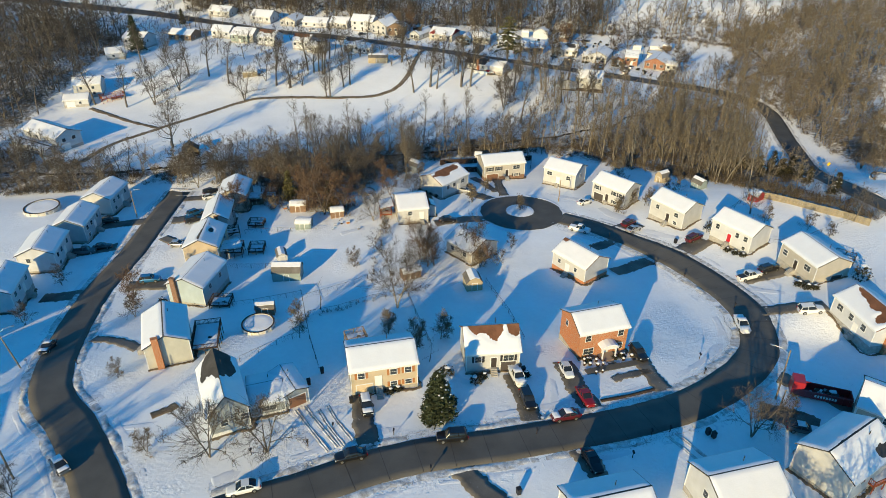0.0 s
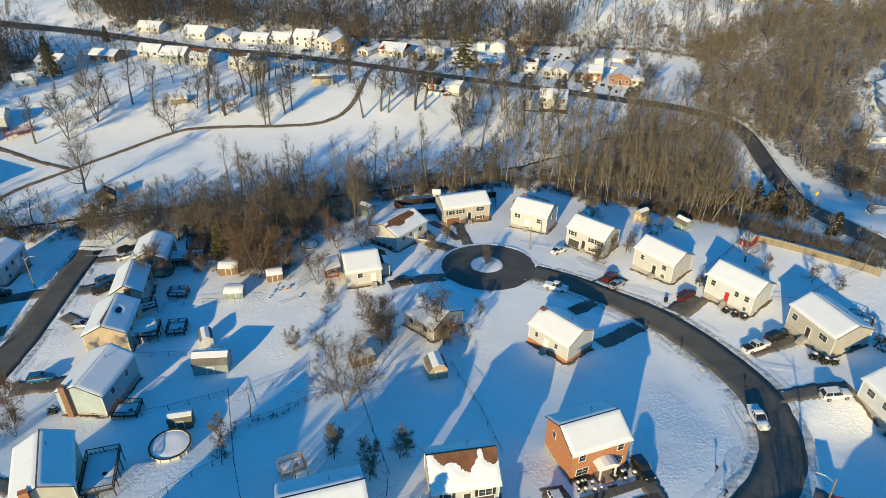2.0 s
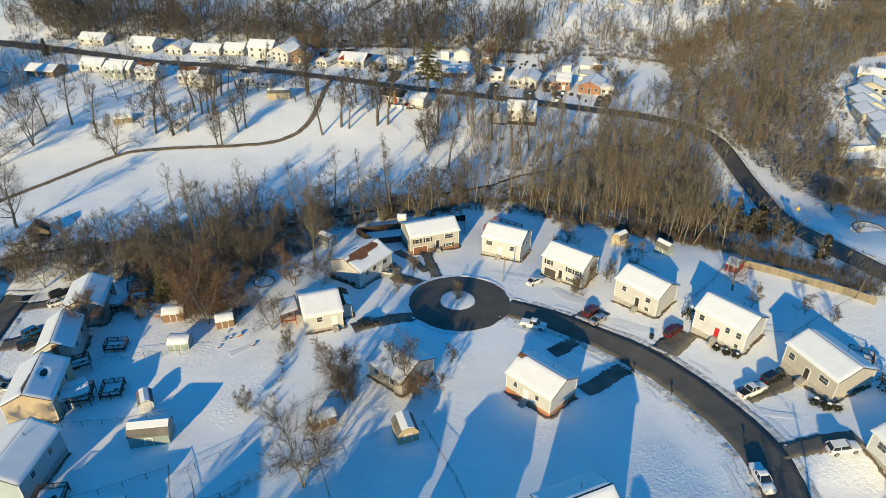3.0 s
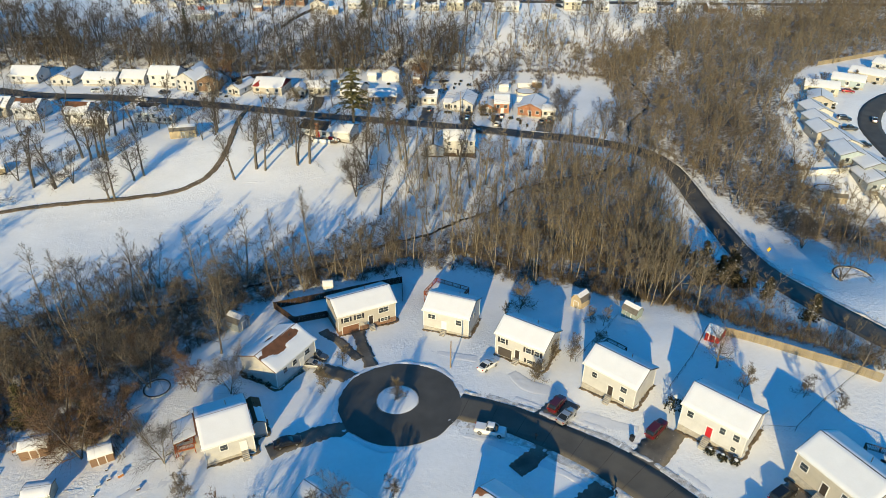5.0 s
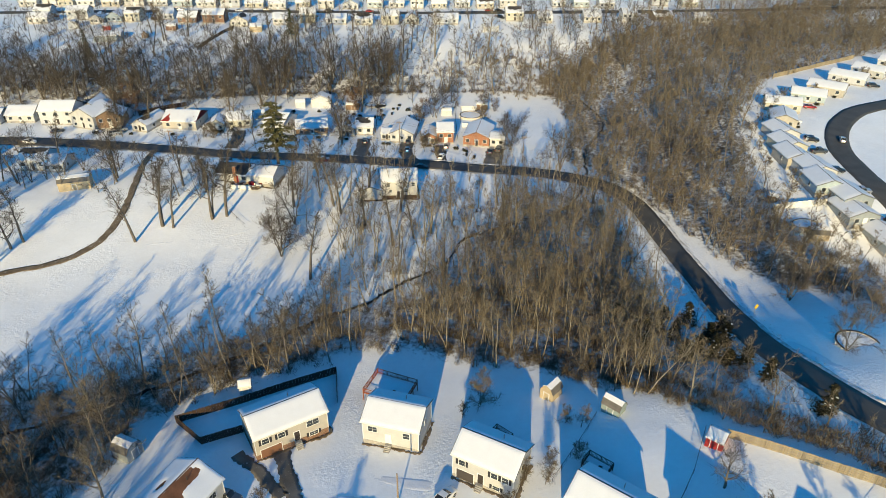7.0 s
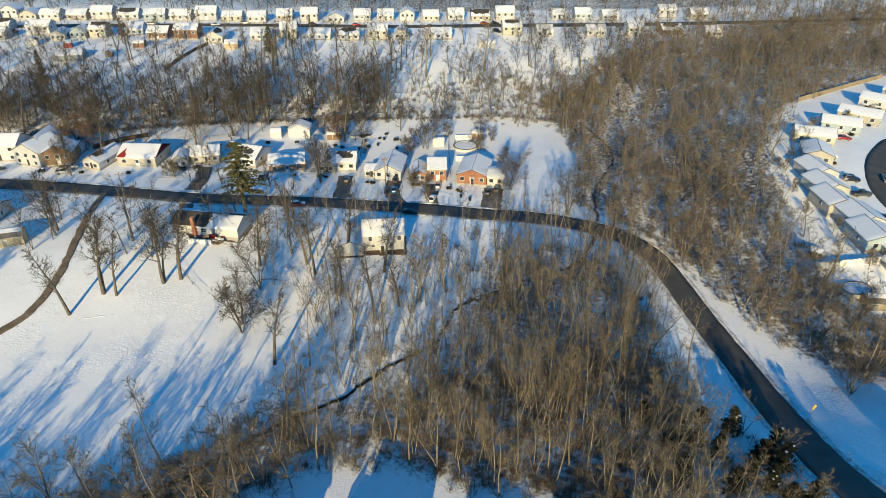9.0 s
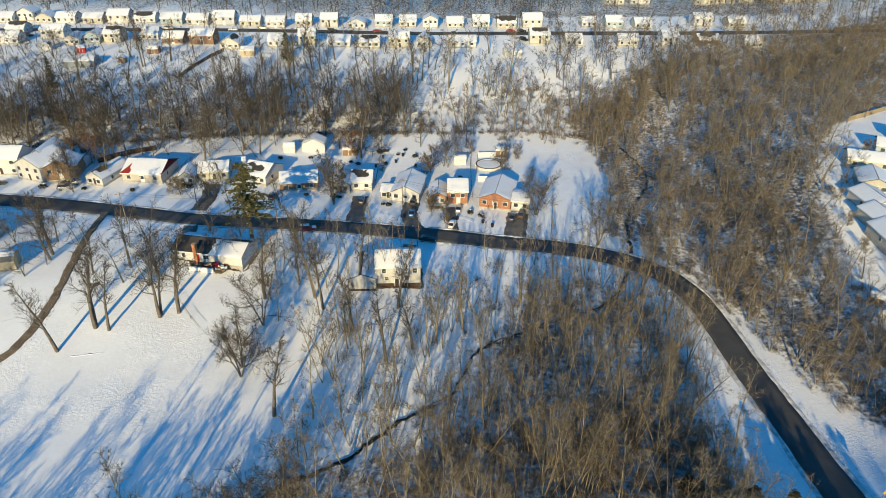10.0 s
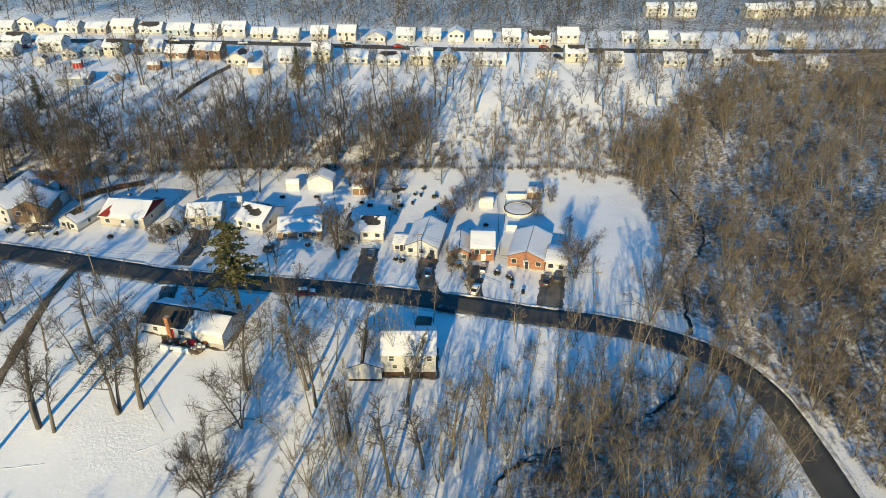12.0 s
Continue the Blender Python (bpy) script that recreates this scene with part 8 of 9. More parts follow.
# ---- cars ----
for x, y, turn, kind, col, lab, sn in (
        (1.5, 68.2, -174, "suv", P_BLACK, "black SUV parked at the kerb", False), (-13, 64.3, -164, "sedan", P_BLACK, "black sedan parked at the kerb", False), (-26.9, 58.8, -164, "sedan", P_WHITE, "white sedan parked by the snow bank", False),
        (-55, 63.9, -43, "hatch", P_GREY, "car buried under a blanket of snow", True), (-74.5, 95.3, -84, "sedan", P_BLACK, "black car with snow on its bonnet", True), (-11.9, 74.9, -76, "suv", P_BLACK, "dark SUV with snow on its roof", True),
        (12.6, 82.7, -77, "pickup", P_WHITE, "white pickup truck on a driveway", True), (13.7, 76.6, -80, "suv", P_BLACK, "black SUV on a driveway", False), (19.2, 73, -167, "sedan", P_MAROON, "maroon sedan covered in snow", True),
        (21.2, 84.5, -80, "hatch", P_WHITE, "white hatchback beside the brick house", False), (23.1, 77.5, -76, "sedan", P_RED, "red sedan at the end of a driveway", False), (35, 89.8, -79, "suv", P_BLACK, "black SUV parked on snow", False),
        (57.5, 99.6, -95, "pickup", P_WHITE, "white pickup truck parked on the bend", True), (66.7, 118.2, 15, "pickup", P_WHITE, "white open-bed truck on a driveway", False), (71.7, 120.4, 17, "suv", P_BLACK, "black SUV on a driveway", False), (71.5, 102.2, -4, "suv", P_WHITE, "white SUV on a slushy driveway", False),
        (61.6, 138.1, 30, "suv", P_MAROON, "maroon SUV on a wide driveway", False), (48.5, 149.3, 41, "suv", P_MAROON, "maroon SUV at the verge", False), (49, 146.1, 35, "sedan", P_SILVER, "silver sedan at the verge", False), (39.6, 162.9, 31, "sedan", P_WHITE, "white sedan on snow", False),
        (35, 145.8, -28, "pickup", P_WHITE, "white pickup truck by the turning circle", True), (7.4, 174.1, -35, "suv", P_GREY, "dark grey SUV on a driveway", False), (6.4, 171.4, -23, "sedan", P_SILVER, "silver sedan on a driveway", False), (1.2, 150.9, 7, "sedan", P_BLACK, "black sedan on a shaded driveway", False),
        (21.4, 63.5, -74, "sedan", P_BLACK, "black sedan on a shaded driveway", False), (54.6, 70.3, -18, "sedan", P_GREY, "car under thick snow", True), (-67.2, 124.1, 8, "suv", P_BLUE, "bright blue SUV on a driveway", False), (-68.9, 160, 48, "suv", P_BLUE, "bright blue SUV on a driveway", False), (-67.7, 155.2, 31, "suv", P_BLACK, "black SUV on a driveway", False),
        (-67, 141.4, -5, "hatch", P_SILVER, "silver hatchback on snow", False), (-69.8, 176.1, 41, "suv", P_BLACK, "black SUV by a tan house", False), (-68.8, 171.9, 35, "hatch", P_WHITE, "white hatchback by a tan house", False), (-90, 139.3, 12, "pickup", P_GREY, "grey pickup truck on a driveway", False), (-86.5, 141.6, 12, "sedan", P_BLACK, "black sedan on a driveway", False),
        (-91.5, 156.7, 22, "suv", P_BLACK, "dark SUV in the shade", False), (-94.2, 148.2, 73, "suv", P_GREY, "dark SUV beside a house", False), (85.2, 313.2, 62, "pickup", P_WHITE, "white pickup truck by the far street", False), (73.2, 305.7, 71, "sedan", P_BLUE, "blue car on a driveway", False), (87.1, 304.5, 65, "sedan", P_SILVER, "silver car on a driveway", False),
        (60.7, 317.6, 74, "suv", P_GREY, "grey SUV on a driveway", False), (82.4, 295.9, 58, "hatch", P_WHITE, "white car with snow on its roof", True), (73.6, 289.8, -26, "sedan", P_BLACK, "black car on the far street", False), (-23.4, 344.6, 2, "suv", P_SILVER, "silver SUV by the far street", False), (100.2, 295.2, 58, "sedan", P_GREY, "grey car on a driveway", False),
        (43.2, 302.2, -3, "suv", P_MAROON, "maroon SUV on the far verge", True), (99.5, 479.6, -12, "sedan", P_RED, "red car in the back street", False), (165.8, 463.7, -11, "sedan", P_RED, "red car in the back street", False), (171.3, 462.6, -11, "sedan", P_BLACK, "black car in the back street", False),
        (62.2, 495.6, -23, "sedan", P_WHITE, "white car in the back street", False), (44.3, 499.9, -12, "suv", P_SILVER, "silver car in the back street", False), (166.8, 448.6, -59, "suv", P_BLACK, "black car behind a far house", False), (197.9, 255.0, -30, "suv", P_BLACK, "black car on the estate", False), (220.2, 279.3, -30, "sedan", P_RED, "red car on an estate driveway", False), (187.3, 233.8, -20, "suv", P_BLACK, "black SUV on an estate driveway", False), (264.4, 291.8, -30, "suv", P_BLACK, "black SUV on an estate driveway", False), (204.0, 269.3, -30, "sedan", P_WHITE, "white car with snow on its roof", True), (181.5, 226.5, -15, "suv", P_WHITE, "white SUV with snow on its roof", True), (208.2, 252.2, 50, "sedan", P_SILVER, "grey car on the estate road", False),
        (-70.2, 359.9, 4, "suv", P_WHITE, "white car by the far street", True), (-43.2, 352.4, 26, "sedan", P_GREY, "grey car by the far street", False), (-22.3, 347.6, -2, "pickup", P_SILVER, "pale pickup truck by the far street", False), (-50.8, 344.6, -24, "sedan", P_WHITE, "white car with snow on its roof", True)):
    car(x, y, turn, kind, col, lab, sn)


def dumpster(x, y, turn):
    """A red open-topped roll-off container with a cab-like front, junk and snow inside, bars for its lettering."""
    red = cached("dred", lambda: paint("red_container_paint", (0.33, 0.02, 0.02), 0.0))
    ob = thing("open_container", x, y, turn, "long red open-topped container loaded with junk", "container", dz=0.05)
    L, W, h = 9.0, 2.4, 1.7
    for nm, b in (("side_panel", (0, L, 0, 0.1, 0.3, h)), ("side_panel", (0, L, W - 0.1, W, 0.3, h)), ("end_panel", (L - 0.1, L, 0.1, W - 0.1, 0.3, h)), ("floor_panel", (0, L, 0.1, W - 0.1, 0.25, 0.4))):
        part(nm, Shape().box(*b).mesh(nm, red), ob)
    part("front_box", Shape().box(0, 1.8, 0.02, W - 0.02, 0.3, 3.0).mesh("front_box", red, bevel=0.06), ob)
    rib = cached("drib", lambda: Shape().box(-0.05, 0.05, -0.06, 0, 0.3, h).mesh("rib", red))
    for i in range(8):
        part("rib", rib, ob, m=pose(2.2 + 0.9 * i, 0, 0))
    bar = cached("dbar", lambda: Shape().box(-0.14, 0.14, -0.075, -0.062, 0.8, 1.25).mesh("lettering", TRIM))
    for i in range(8):
        part("lettering", bar, ob, m=pose(3.6 + 0.42 * i, 0, 0))
    rng = np.random.RandomState(3)
    for i in range(16):
        a = rng.uniform(0.2, 0.55)
        part("junk", Shape().box(-a, a, -a * 0.6, a * 0.6, -0.2, a).mesh("junk", (PLASTIC_K, SNOW, WOOD_DARK, METAL)[i % 4], bevel=0.05), ob, m=pose(rng.uniform(2.4, L - 0.8), rng.uniform(0.6, W - 0.6), 0.9, rng.uniform(-20, 20), rng.uniform(-20, 20), rng.uniform(0, 90)))
    wheel = cached("dwheel", lambda: Shape().tube((0, -0.15, 0), (0, 0.15, 0), 0.3, n=12).mesh("wheel", RUBBER))
    for xx in (0.8, L - 1.0):
        for yy in (0.15, W - 0.15):
            part("wheel", wheel, ob, m=pose(xx, yy, 0.28))


hx, hy, ht, hw = 56.7, 78.8, -19, 6.5
dumpster(hx, hy, ht)

# ---- sheds, pools, decks ----
for k, (x, y, turn, w, d, h, wallm, lab, rise, axis, gam) in enumerate((
        (-38.4, 121.9, 1, 6.4, 3.6, 2.4, GREEN_S, "grey-green timber shed with a snowy gambrel roof", 1.5, "x", True), (-39.2, 130.6, 20, 2.4, 3.6, 1.7, WHITE_S, "small pale shed with a snowy barrel roof", 0.55, "y", True),
        (-37.9, 106.1, 8, 3.7, 2.4, 1.9, BROWN_S, "dark timber shed beside the pool", 0.6, "x", True), (5.2, 115.9, 12, 3.5, 3.8, 2.0, SHED_YEL, "yellow timber shed with a snowy barrel roof", 1.2, "y", True), (-8.7, 120.7, 25, 4.3, 2.4, 1.8, BROWN_S, "weathered brown shed under a bare tree", 0.6, "x", False),
        (-38.5, 148, 0, 3.7, 2.4, 1.9, GREEN_S, "grey shed with a snowy roof", 0.6, "x", False), (-30.1, 153.9, 13, 3.5, 2.6, 2.0, BROWN_S, "dark shed with a snowy roof", 0.6, "x", False), (63.8, 179.6, -60, 2.8, 3.2, 2.1, SHED_YEL, "tan shed with white trim and snowy roof", 1.4, "y", True),
        (71.5, 171.1, -61, 3.5, 2.6, 2.0, GREEN_S, "dark green barn-shaped shed with a snowy roof", 1.3, "x", True), (81.2, 156.1, -56, 2.7, 3.0, 2.1, SHED_RED, "red timber shed by the board fence", 1.0, "x", False), (-8.4, 188, 49, 3.4, 3.6, 2.0, GREY_S, "grey barrel-roofed shed at the wood's edge", 1.2, "y", True),
        (10.3, 200.4, -5, 2.3, 2.2, 2.0, WHITE_S, "small white shed behind the dark fence", 0.7, "x", False), (41.5, 360, -12, 3.9, 3.0, 2.3, WHITE_S, "small white shed behind the far houses", 0.8, "x", False), (47.9, 360, -16, 7.8, 6.0, 2.8, WHITE_S, "white garage behind the far houses", 1.8, "y", False), (96.4, 338.7, -18, 4.1, 3.0, 2.2, WHITE_S, "small white shed in a snowy yard", 0.6, "x", False),
        (112.3, 341, -23, 4.4, 4.0, 2.4, BROWN_S, "dark shed with a snowy roof", 0.7, "x", False), (-34.4, 297.6, -1, 8.6, 4.4, 2.6, SHED_YEL, "pale yellow shed standing in the snowy field", 1.2, "x", True), (31.7, 453.3, -11, 5.9, 5.0, 2.6, SHED_YEL, "yellow shed behind the back street", 1.2, "x", False), (-87, 279.7, 17, 6.2, 4.0, 2.2, WOOD_GREY, "weathered shed in the field", 0.8, "x", False),
        (156.8, 210.5, -25, 4.7, 3.2, 2.2, SHED_YEL, "tan shed on the estate", 1.3, "x", True), (160.3, 231, -56, 2.9, 2.4, 1.9, BROWN_S, "dark shed beside a long snowy roof", 0.5, "x", False))):
    shed(x, y, turn, max(1.8, w), d, h, wallm, lab, rise, axis, gam, k)


def wreck(x, y, turn):
    """A barn fallen in on itself: one gable with bare dark roofing still up, slabs of roof lying broken under snow."""
    rng = np.random.RandomState(12)
    ob = thing("collapsed_barn", x, y, turn, "collapsed timber barn with broken snow-covered roof slabs", "barn")
    part("gable", Shape().prism([(-2.4, -0.5), (2.4, -0.5), (2.4, 1.6), (0, 3.6), (-2.4, 1.6)], 0, 3.4, "y").mesh("gable", WOOD_GREY), ob, m=pose(0.5, 2.6, 0))
    for k in (-1, 1):
        part("roof_slab", Shape().box(-1.9, 1.9, -0.4, 3.9, -0.06, 0.06).mesh("roof_slab", SHINGLE), ob, m=pose(0.5 + k * 1.35, 2.6, 2.72, 0, k * 40, 0))
    for i in range(9):
        w, d = rng.uniform(1.6, 3.4), rng.uniform(1.4, 2.6)
        m = pose(rng.uniform(-5.5, 6.5), rng.uniform(-3.0, 2.6), rng.uniform(0.3, 0.9), rng.uniform(-22, 22), rng.uniform(-24, 24), rng.uniform(0, 180))
        slab = part("roof_slab", Shape().box(-w / 2, w / 2, -d / 2, d / 2, -0.08, 0.05).mesh("roof_slab", WOOD_DARK), ob, m=m)
        if i % 4:
            part("snow_cover", snow_sheet("snow_cover", w - 0.3, d - 0.3, None, 0.4, 0.15, i), slab, m=pose(-w / 2 + 0.15, -d / 2 + 0.15, 0.045))
    plank = Shape().box(-1.5, 1.5, -0.09, 0.09, -0.03, 0.03).mesh("plank", WOOD_DARK)
    for i in range(34):
        part("plank", plank, ob, m=pose(rng.uniform(-6, 7), rng.uniform(-3.5, 3.2), rng.uniform(0.1, 1.1), rng.uniform(-20, 20), rng.uniform(-35, 35), rng.uniform(0, 180)))


wreck(-84.5, 201.5, 20)


def lean_to(x, y, turn, w, d, z0, z1):
    """A porch roof on posts, sloping away from the house, with snow on it."""
    ob = thing("porch_roof", x, y, turn, "snow-covered porch roof on timber posts over a red deck", "porch")
    ang = math.degrees(math.atan2(z1 - z0, w))
    part("roof", Shape().box(-0.3, math.hypot(w, z1 - z0), -0.2, d + 0.2, -0.1, 0.04).mesh("roof", SHINGLE_BR), ob, m=pose(0, 0, z0, 0, -ang, 0))
    part("snow_cover", snow_sheet("snow_cover", math.hypot(w, z1 - z0), d + 0.2, None, 0.35, 0.16, 6), ob, m=pose(0, 0, z0, 0, -ang, 0) @ pose(-0.2, -0.1, 0.036))
    post = Shape().box(-0.07, 0.07, -0.07, 0.07, -0.6, z0 - 0.05).mesh("post", WOOD_RED)
    for v in (0, d / 2, d):
        part("post", post, ob, m=pose(0.05, v, 0))
    part("beam", Shape().box(-0.05, 0.1, -0.1, d + 0.1, z0 - 0.3, z0 - 0.1).mesh("beam", WOOD_RED), ob)


lean_to(-16.4, 152.4, 12, 3.6, 5.0, 3.0, 3.7)


pool(-36.1, 101.4, 3.1, "round above-ground pool covered with snow")
pool(-114.5, 164.9, 4.6, "large above-ground pool covered with snow")
pool(-22.6, 171.9, 2.4, "low round pool covered with snow", 0.5)
pool(159.4, 215.6, 3.6, "above-ground pool on the estate under snow", 1.1, 2.6)
pool(124.6, 167.4, 4.0, "low round ring-edged pool under snow", 0.3)
for k, (pts, z0, w, d, mt, lab) in enumerate((
        ((-45.3, 90.9, 12, 4.4), 1.6, 4.6, 7.6, WOOD_DARK, "dark timber deck with stairs behind a yellow house"), ((-49, 110.7, 0, 3.8), 0.7, 4.2, 3.2, WOOD_DARK, "low dark deck with a snow-covered table"), ((-54.1, 133.5, 6, 5.8), 1.8, 5.5, 4.0, WOOD_DARK, "dark timber deck and porch behind a house"),
        ((-47.4, 135.2, 4, 4.1), 0.9, 3.6, 3.6, WOOD_DARK, "low dark timber deck in the snow"), ((-55.8, 165.1, 5, 3.7), 1.4, 3.8, 3.2, WOOD_DARK, "dark timber deck behind a cream house"), ((-16.9, 91, 23, 4), 1.8, 3.6, 2.6, WOOD, "timber deck behind a peach house"),
        ((32.7, 191.1, -40, 6.9), 1.9, 8.5, 6.0, WOOD_RED, "red-railed timber deck behind a cream house"), ((-16.6, 152.2, 7, 4), 1.4, 3.0, 4.5, WOOD_RED, "reddish timber deck beside a snowy roof"), ((61.6, 160.1, -57, 5.5), 1.6, 4.2, 2.4, WOOD_DARK, "dark deck behind a cream house"), ((50.6, 172.4, -60, 3.9), 1.6, 3.4, 2.4, WOOD_DARK, "dark deck behind a split-level house"),
        ((85.1, 121.1, -39, 3.2), 1.4, 4.0, 3.0, WOOD_DARK, "dark deck behind a tan house"), ((-136.9, 254.1, 40, 8.7), 1.8, 9.0, 4.0, WOOD_RED, "reddish deck beside a cream house"), ((58, 58.3, 23, 3.9), 1.4, 4.5, 4.0, WOOD_RED, "reddish deck against a cream house"))):
    x, y, turn, _ = pts
    deck(x, y, turn, w, d, z0, lab, mt, k)

# ---- fences ----
fence_boards([(-1.1, 196.2), (10.7, 197.9), (21.3, 199.8), (29.2, 200.9), (27.8, 191.8)], 1.8, "dark brown board fence round a snowy yard", WOOD_DARK, 0.28, 0.006)
fence_boards([(-1.1, 196.2), (3.3, 188.8), (11.3, 189.7)], 1.8, "dark brown board fence beside a split-level house", WOOD_DARK, 0.28, 0.006)
fence_boards([(85.3, 156.1), (90.4, 149.6), (94.7, 143.7), (97.6, 140), (100.7, 134.9)], 1.8, "weathered tan board fence along the woods", WOOD_GREY, 0.24)
for pts in ([(-27.8, 105.6), (-21.3, 108.1), (-14.7, 112.2), (-7.7, 114.8)], [(-30.7, 116), (-25, 96.1), (-21.3, 85.4)], [(9.6, 120.1), (13.4, 106.2), (15.2, 94.6)], [(-8.1, 116.8), (-4.6, 102.2), (-1.8, 91.4)], [(-48.5, 110.4), (-40, 112.1), (-30.4, 115.4)], [(-51.9, 129.2), (-41.6, 128.5), (-33.5, 129.2)], [(-36.1, 88.9), (-30.8, 94.3), (-25.8, 98.3)], [(-1.2, 135.6), (-11.5, 126.5), (-19.6, 119.3), (-30, 113.2)], [(-51.4, 146.8), (-43, 147.3), (-32.4, 146)],
            [(68.4, 146.2), (76.4, 152.2), (83.4, 158.8)], [(81.4, 130.6), (89.5, 134.3), (98, 137.4)], [(56.3, 159.6), (64, 165.2), (70.1, 170.1)], [(76.8, 132.5), (81.2, 130.4)], [(40.2, 178.8), (35.7, 181.1), (40.4, 195.1)], [(5.5, 430.4), (17.3, 428.2), (31.8, 469.2)], [(5.5, 430.4), (12, 448), (17.8, 467.8)], [(163.9, 443.3), (164, 430.9), (164.9, 419.4), (174.9, 417.8)], [(10.9, 277.4), (13.8, 270.2), (15.8, 266)]):
    fence_chain(pts, "low wire fence between snowy yards")

# ---- poles, lamps, signs ----
pole(-76.1, 89.3, 9.0, "timber street lamp pole with a long arm", 2.2, -1.2, 30)
pole(54.2, 78, 10.0, "timber street lamp pole at the bend", 2.4, 0.4, 150)
pole(50.3, 70.9, 8.0, "weathered utility pole beside a bare tree")
pole(-61, 62.2, 9.5, "timber utility pole in the snow")
pole(-85.3, 159.8, 8.5, "slim street lamp beside the side road", 2.0, 0.0, 10)
pole(32.6, 164.8, 6.5, "slim lamp post beside the turning circle")
for x, y in [(-3.4, 315.8), (35.6, 308.9), (71.7, 310.6), (107.3, 284.2), (121.5, 459.7), (81.3, 472.5), (22, 485.3), (-20.2, 499.2)]:
    pole(x, y, 9.5, "timber utility pole by the street", cross=True)


def sign(x, y, turn, label, material, h=2.2, r=0.55, n=4):
    ob = thing("road_sign", x, y, turn, label, "road sign")
    part("post", Shape().tube((0, 0, -0.4), (0, 0, h + r), 0.045, n=5).mesh("post", METAL), ob)
    part("plate", Shape().prism([(r * math.sin(6.2832 * i / n), h + r * math.cos(6.2832 * i / n)) for i in range(n)], -0.07, -0.05, "y").mesh("plate", material), ob)


sign(120.6, 188.8, 10, "yellow diamond warning sign beside the road", SIGN_Y, 1.9, 0.75)
sign(-74.4, 89, 20, "small sign on a metal post", METAL, 2.0, 0.3)


def mailbox(x, y, turn=0):
    ob = thing("mailbox", x, y, turn, "dark mailbox on a post at the kerb", "mailbox", "mailboxes along the kerb")
    part("post", cached("mbp", lambda: Shape().box(-0.05, 0.05, -0.05, 0.05, -0.4, 1.0).mesh("post", WOOD_DARK)), ob)
    part("box", cached("mbb", lambda: Shape().box(-0.13, 0.13, -0.28, 0.28, 1.0, 1.25).mesh("box", PLASTIC_K, bevel=0.03)), ob)


for x, y in [(-66, 89.8), (-19.7, 66.9), (-7.2, 69.1), (14.3, 69.5), (34.5, 70.1), (31.5, 69.4), (-1.5, 61.8), (59.1, 106.9), (54, 121.7), (49.7, 128.5), (42, 142.6), (45.7, 89.1), (44.9, 84.5), (27.5, 64.8), (-27.7, 65.5), (-16.5, 70.4)]:
    mailbox(x, y)


def bin_thing(x, y):
    ob = thing("wheeled_bin", x, y, 20, "black wheeled rubbish bin in the snow", "bin")
    part("body", cached("binb", lambda: Shape().prism([(-0.26, 0), (0.26, 0), (0.3, 1.0), (-0.3, 1.0)], -0.3, 0.3, "y").mesh("body", PLASTIC_K)), ob)
    part("lid", cached("binl", lambda: Shape().box(-0.33, 0.33, -0.33, 0.33, 1.0, 1.08).mesh("lid", PLASTIC_K)), ob)


for x, y in [(40.1, 69.7), (40.7, 69), (-22.3, 81.5), (-20.6, 84.6), (-14.2, 79.6), (10.4, 58.1), (57, 137.8), (56.8, 69.6), (-14.5, 76.5), (13.9, 84.8)]:
    bin_thing(x, y)


# ---- crumbled snow thrown up along kerbs, paths and driveways ----
def lump(seed):
    rng = np.random.RandomState(seed)
    v = np.array([(1, 0, 0), (0, 1, 0), (-1, 0, 0), (0, -1, 0), (0, 0, 0.9)], float) * rng.uniform(0.7, 1.2, (5, 1)) + rng.normal(0, 0.15, (5, 3)) - np.array([0, 0, 0.12])
    return v, np.array([[0, 1, 4], [1, 2, 4], [2, 3, 4], [3, 0, 4]])


LUMPS = [lump(k) for k in range(6)]


def crumbs(pts, off, spread, per_metre, seed, size, material, label):
    line = smooth_line(pts, 1.0)
    nrm = side_of(line)
    rng = np.random.RandomState(seed)
    n = int(len(line) * per_metre)
    i = rng.randint(len(line), size=n)
    o = off + rng.normal(0, spread, n)
    p = line[i] + nrm[i] * o[:, None] + rng.uniform(-0.5, 0.5, (n, 2))
    keep = 0.5 + 0.5 * np.sin(i * 0.23 + seed) + rng.rand(n) > 0.6
    spots = [(x, y, rng.rand() * 6.28, rng.uniform(*size), rng.randint(6)) for (x, y), k in zip(p, keep) if k]
    return scatter(LUMPS, spots, "snow_crumbs", material, label, "snow")


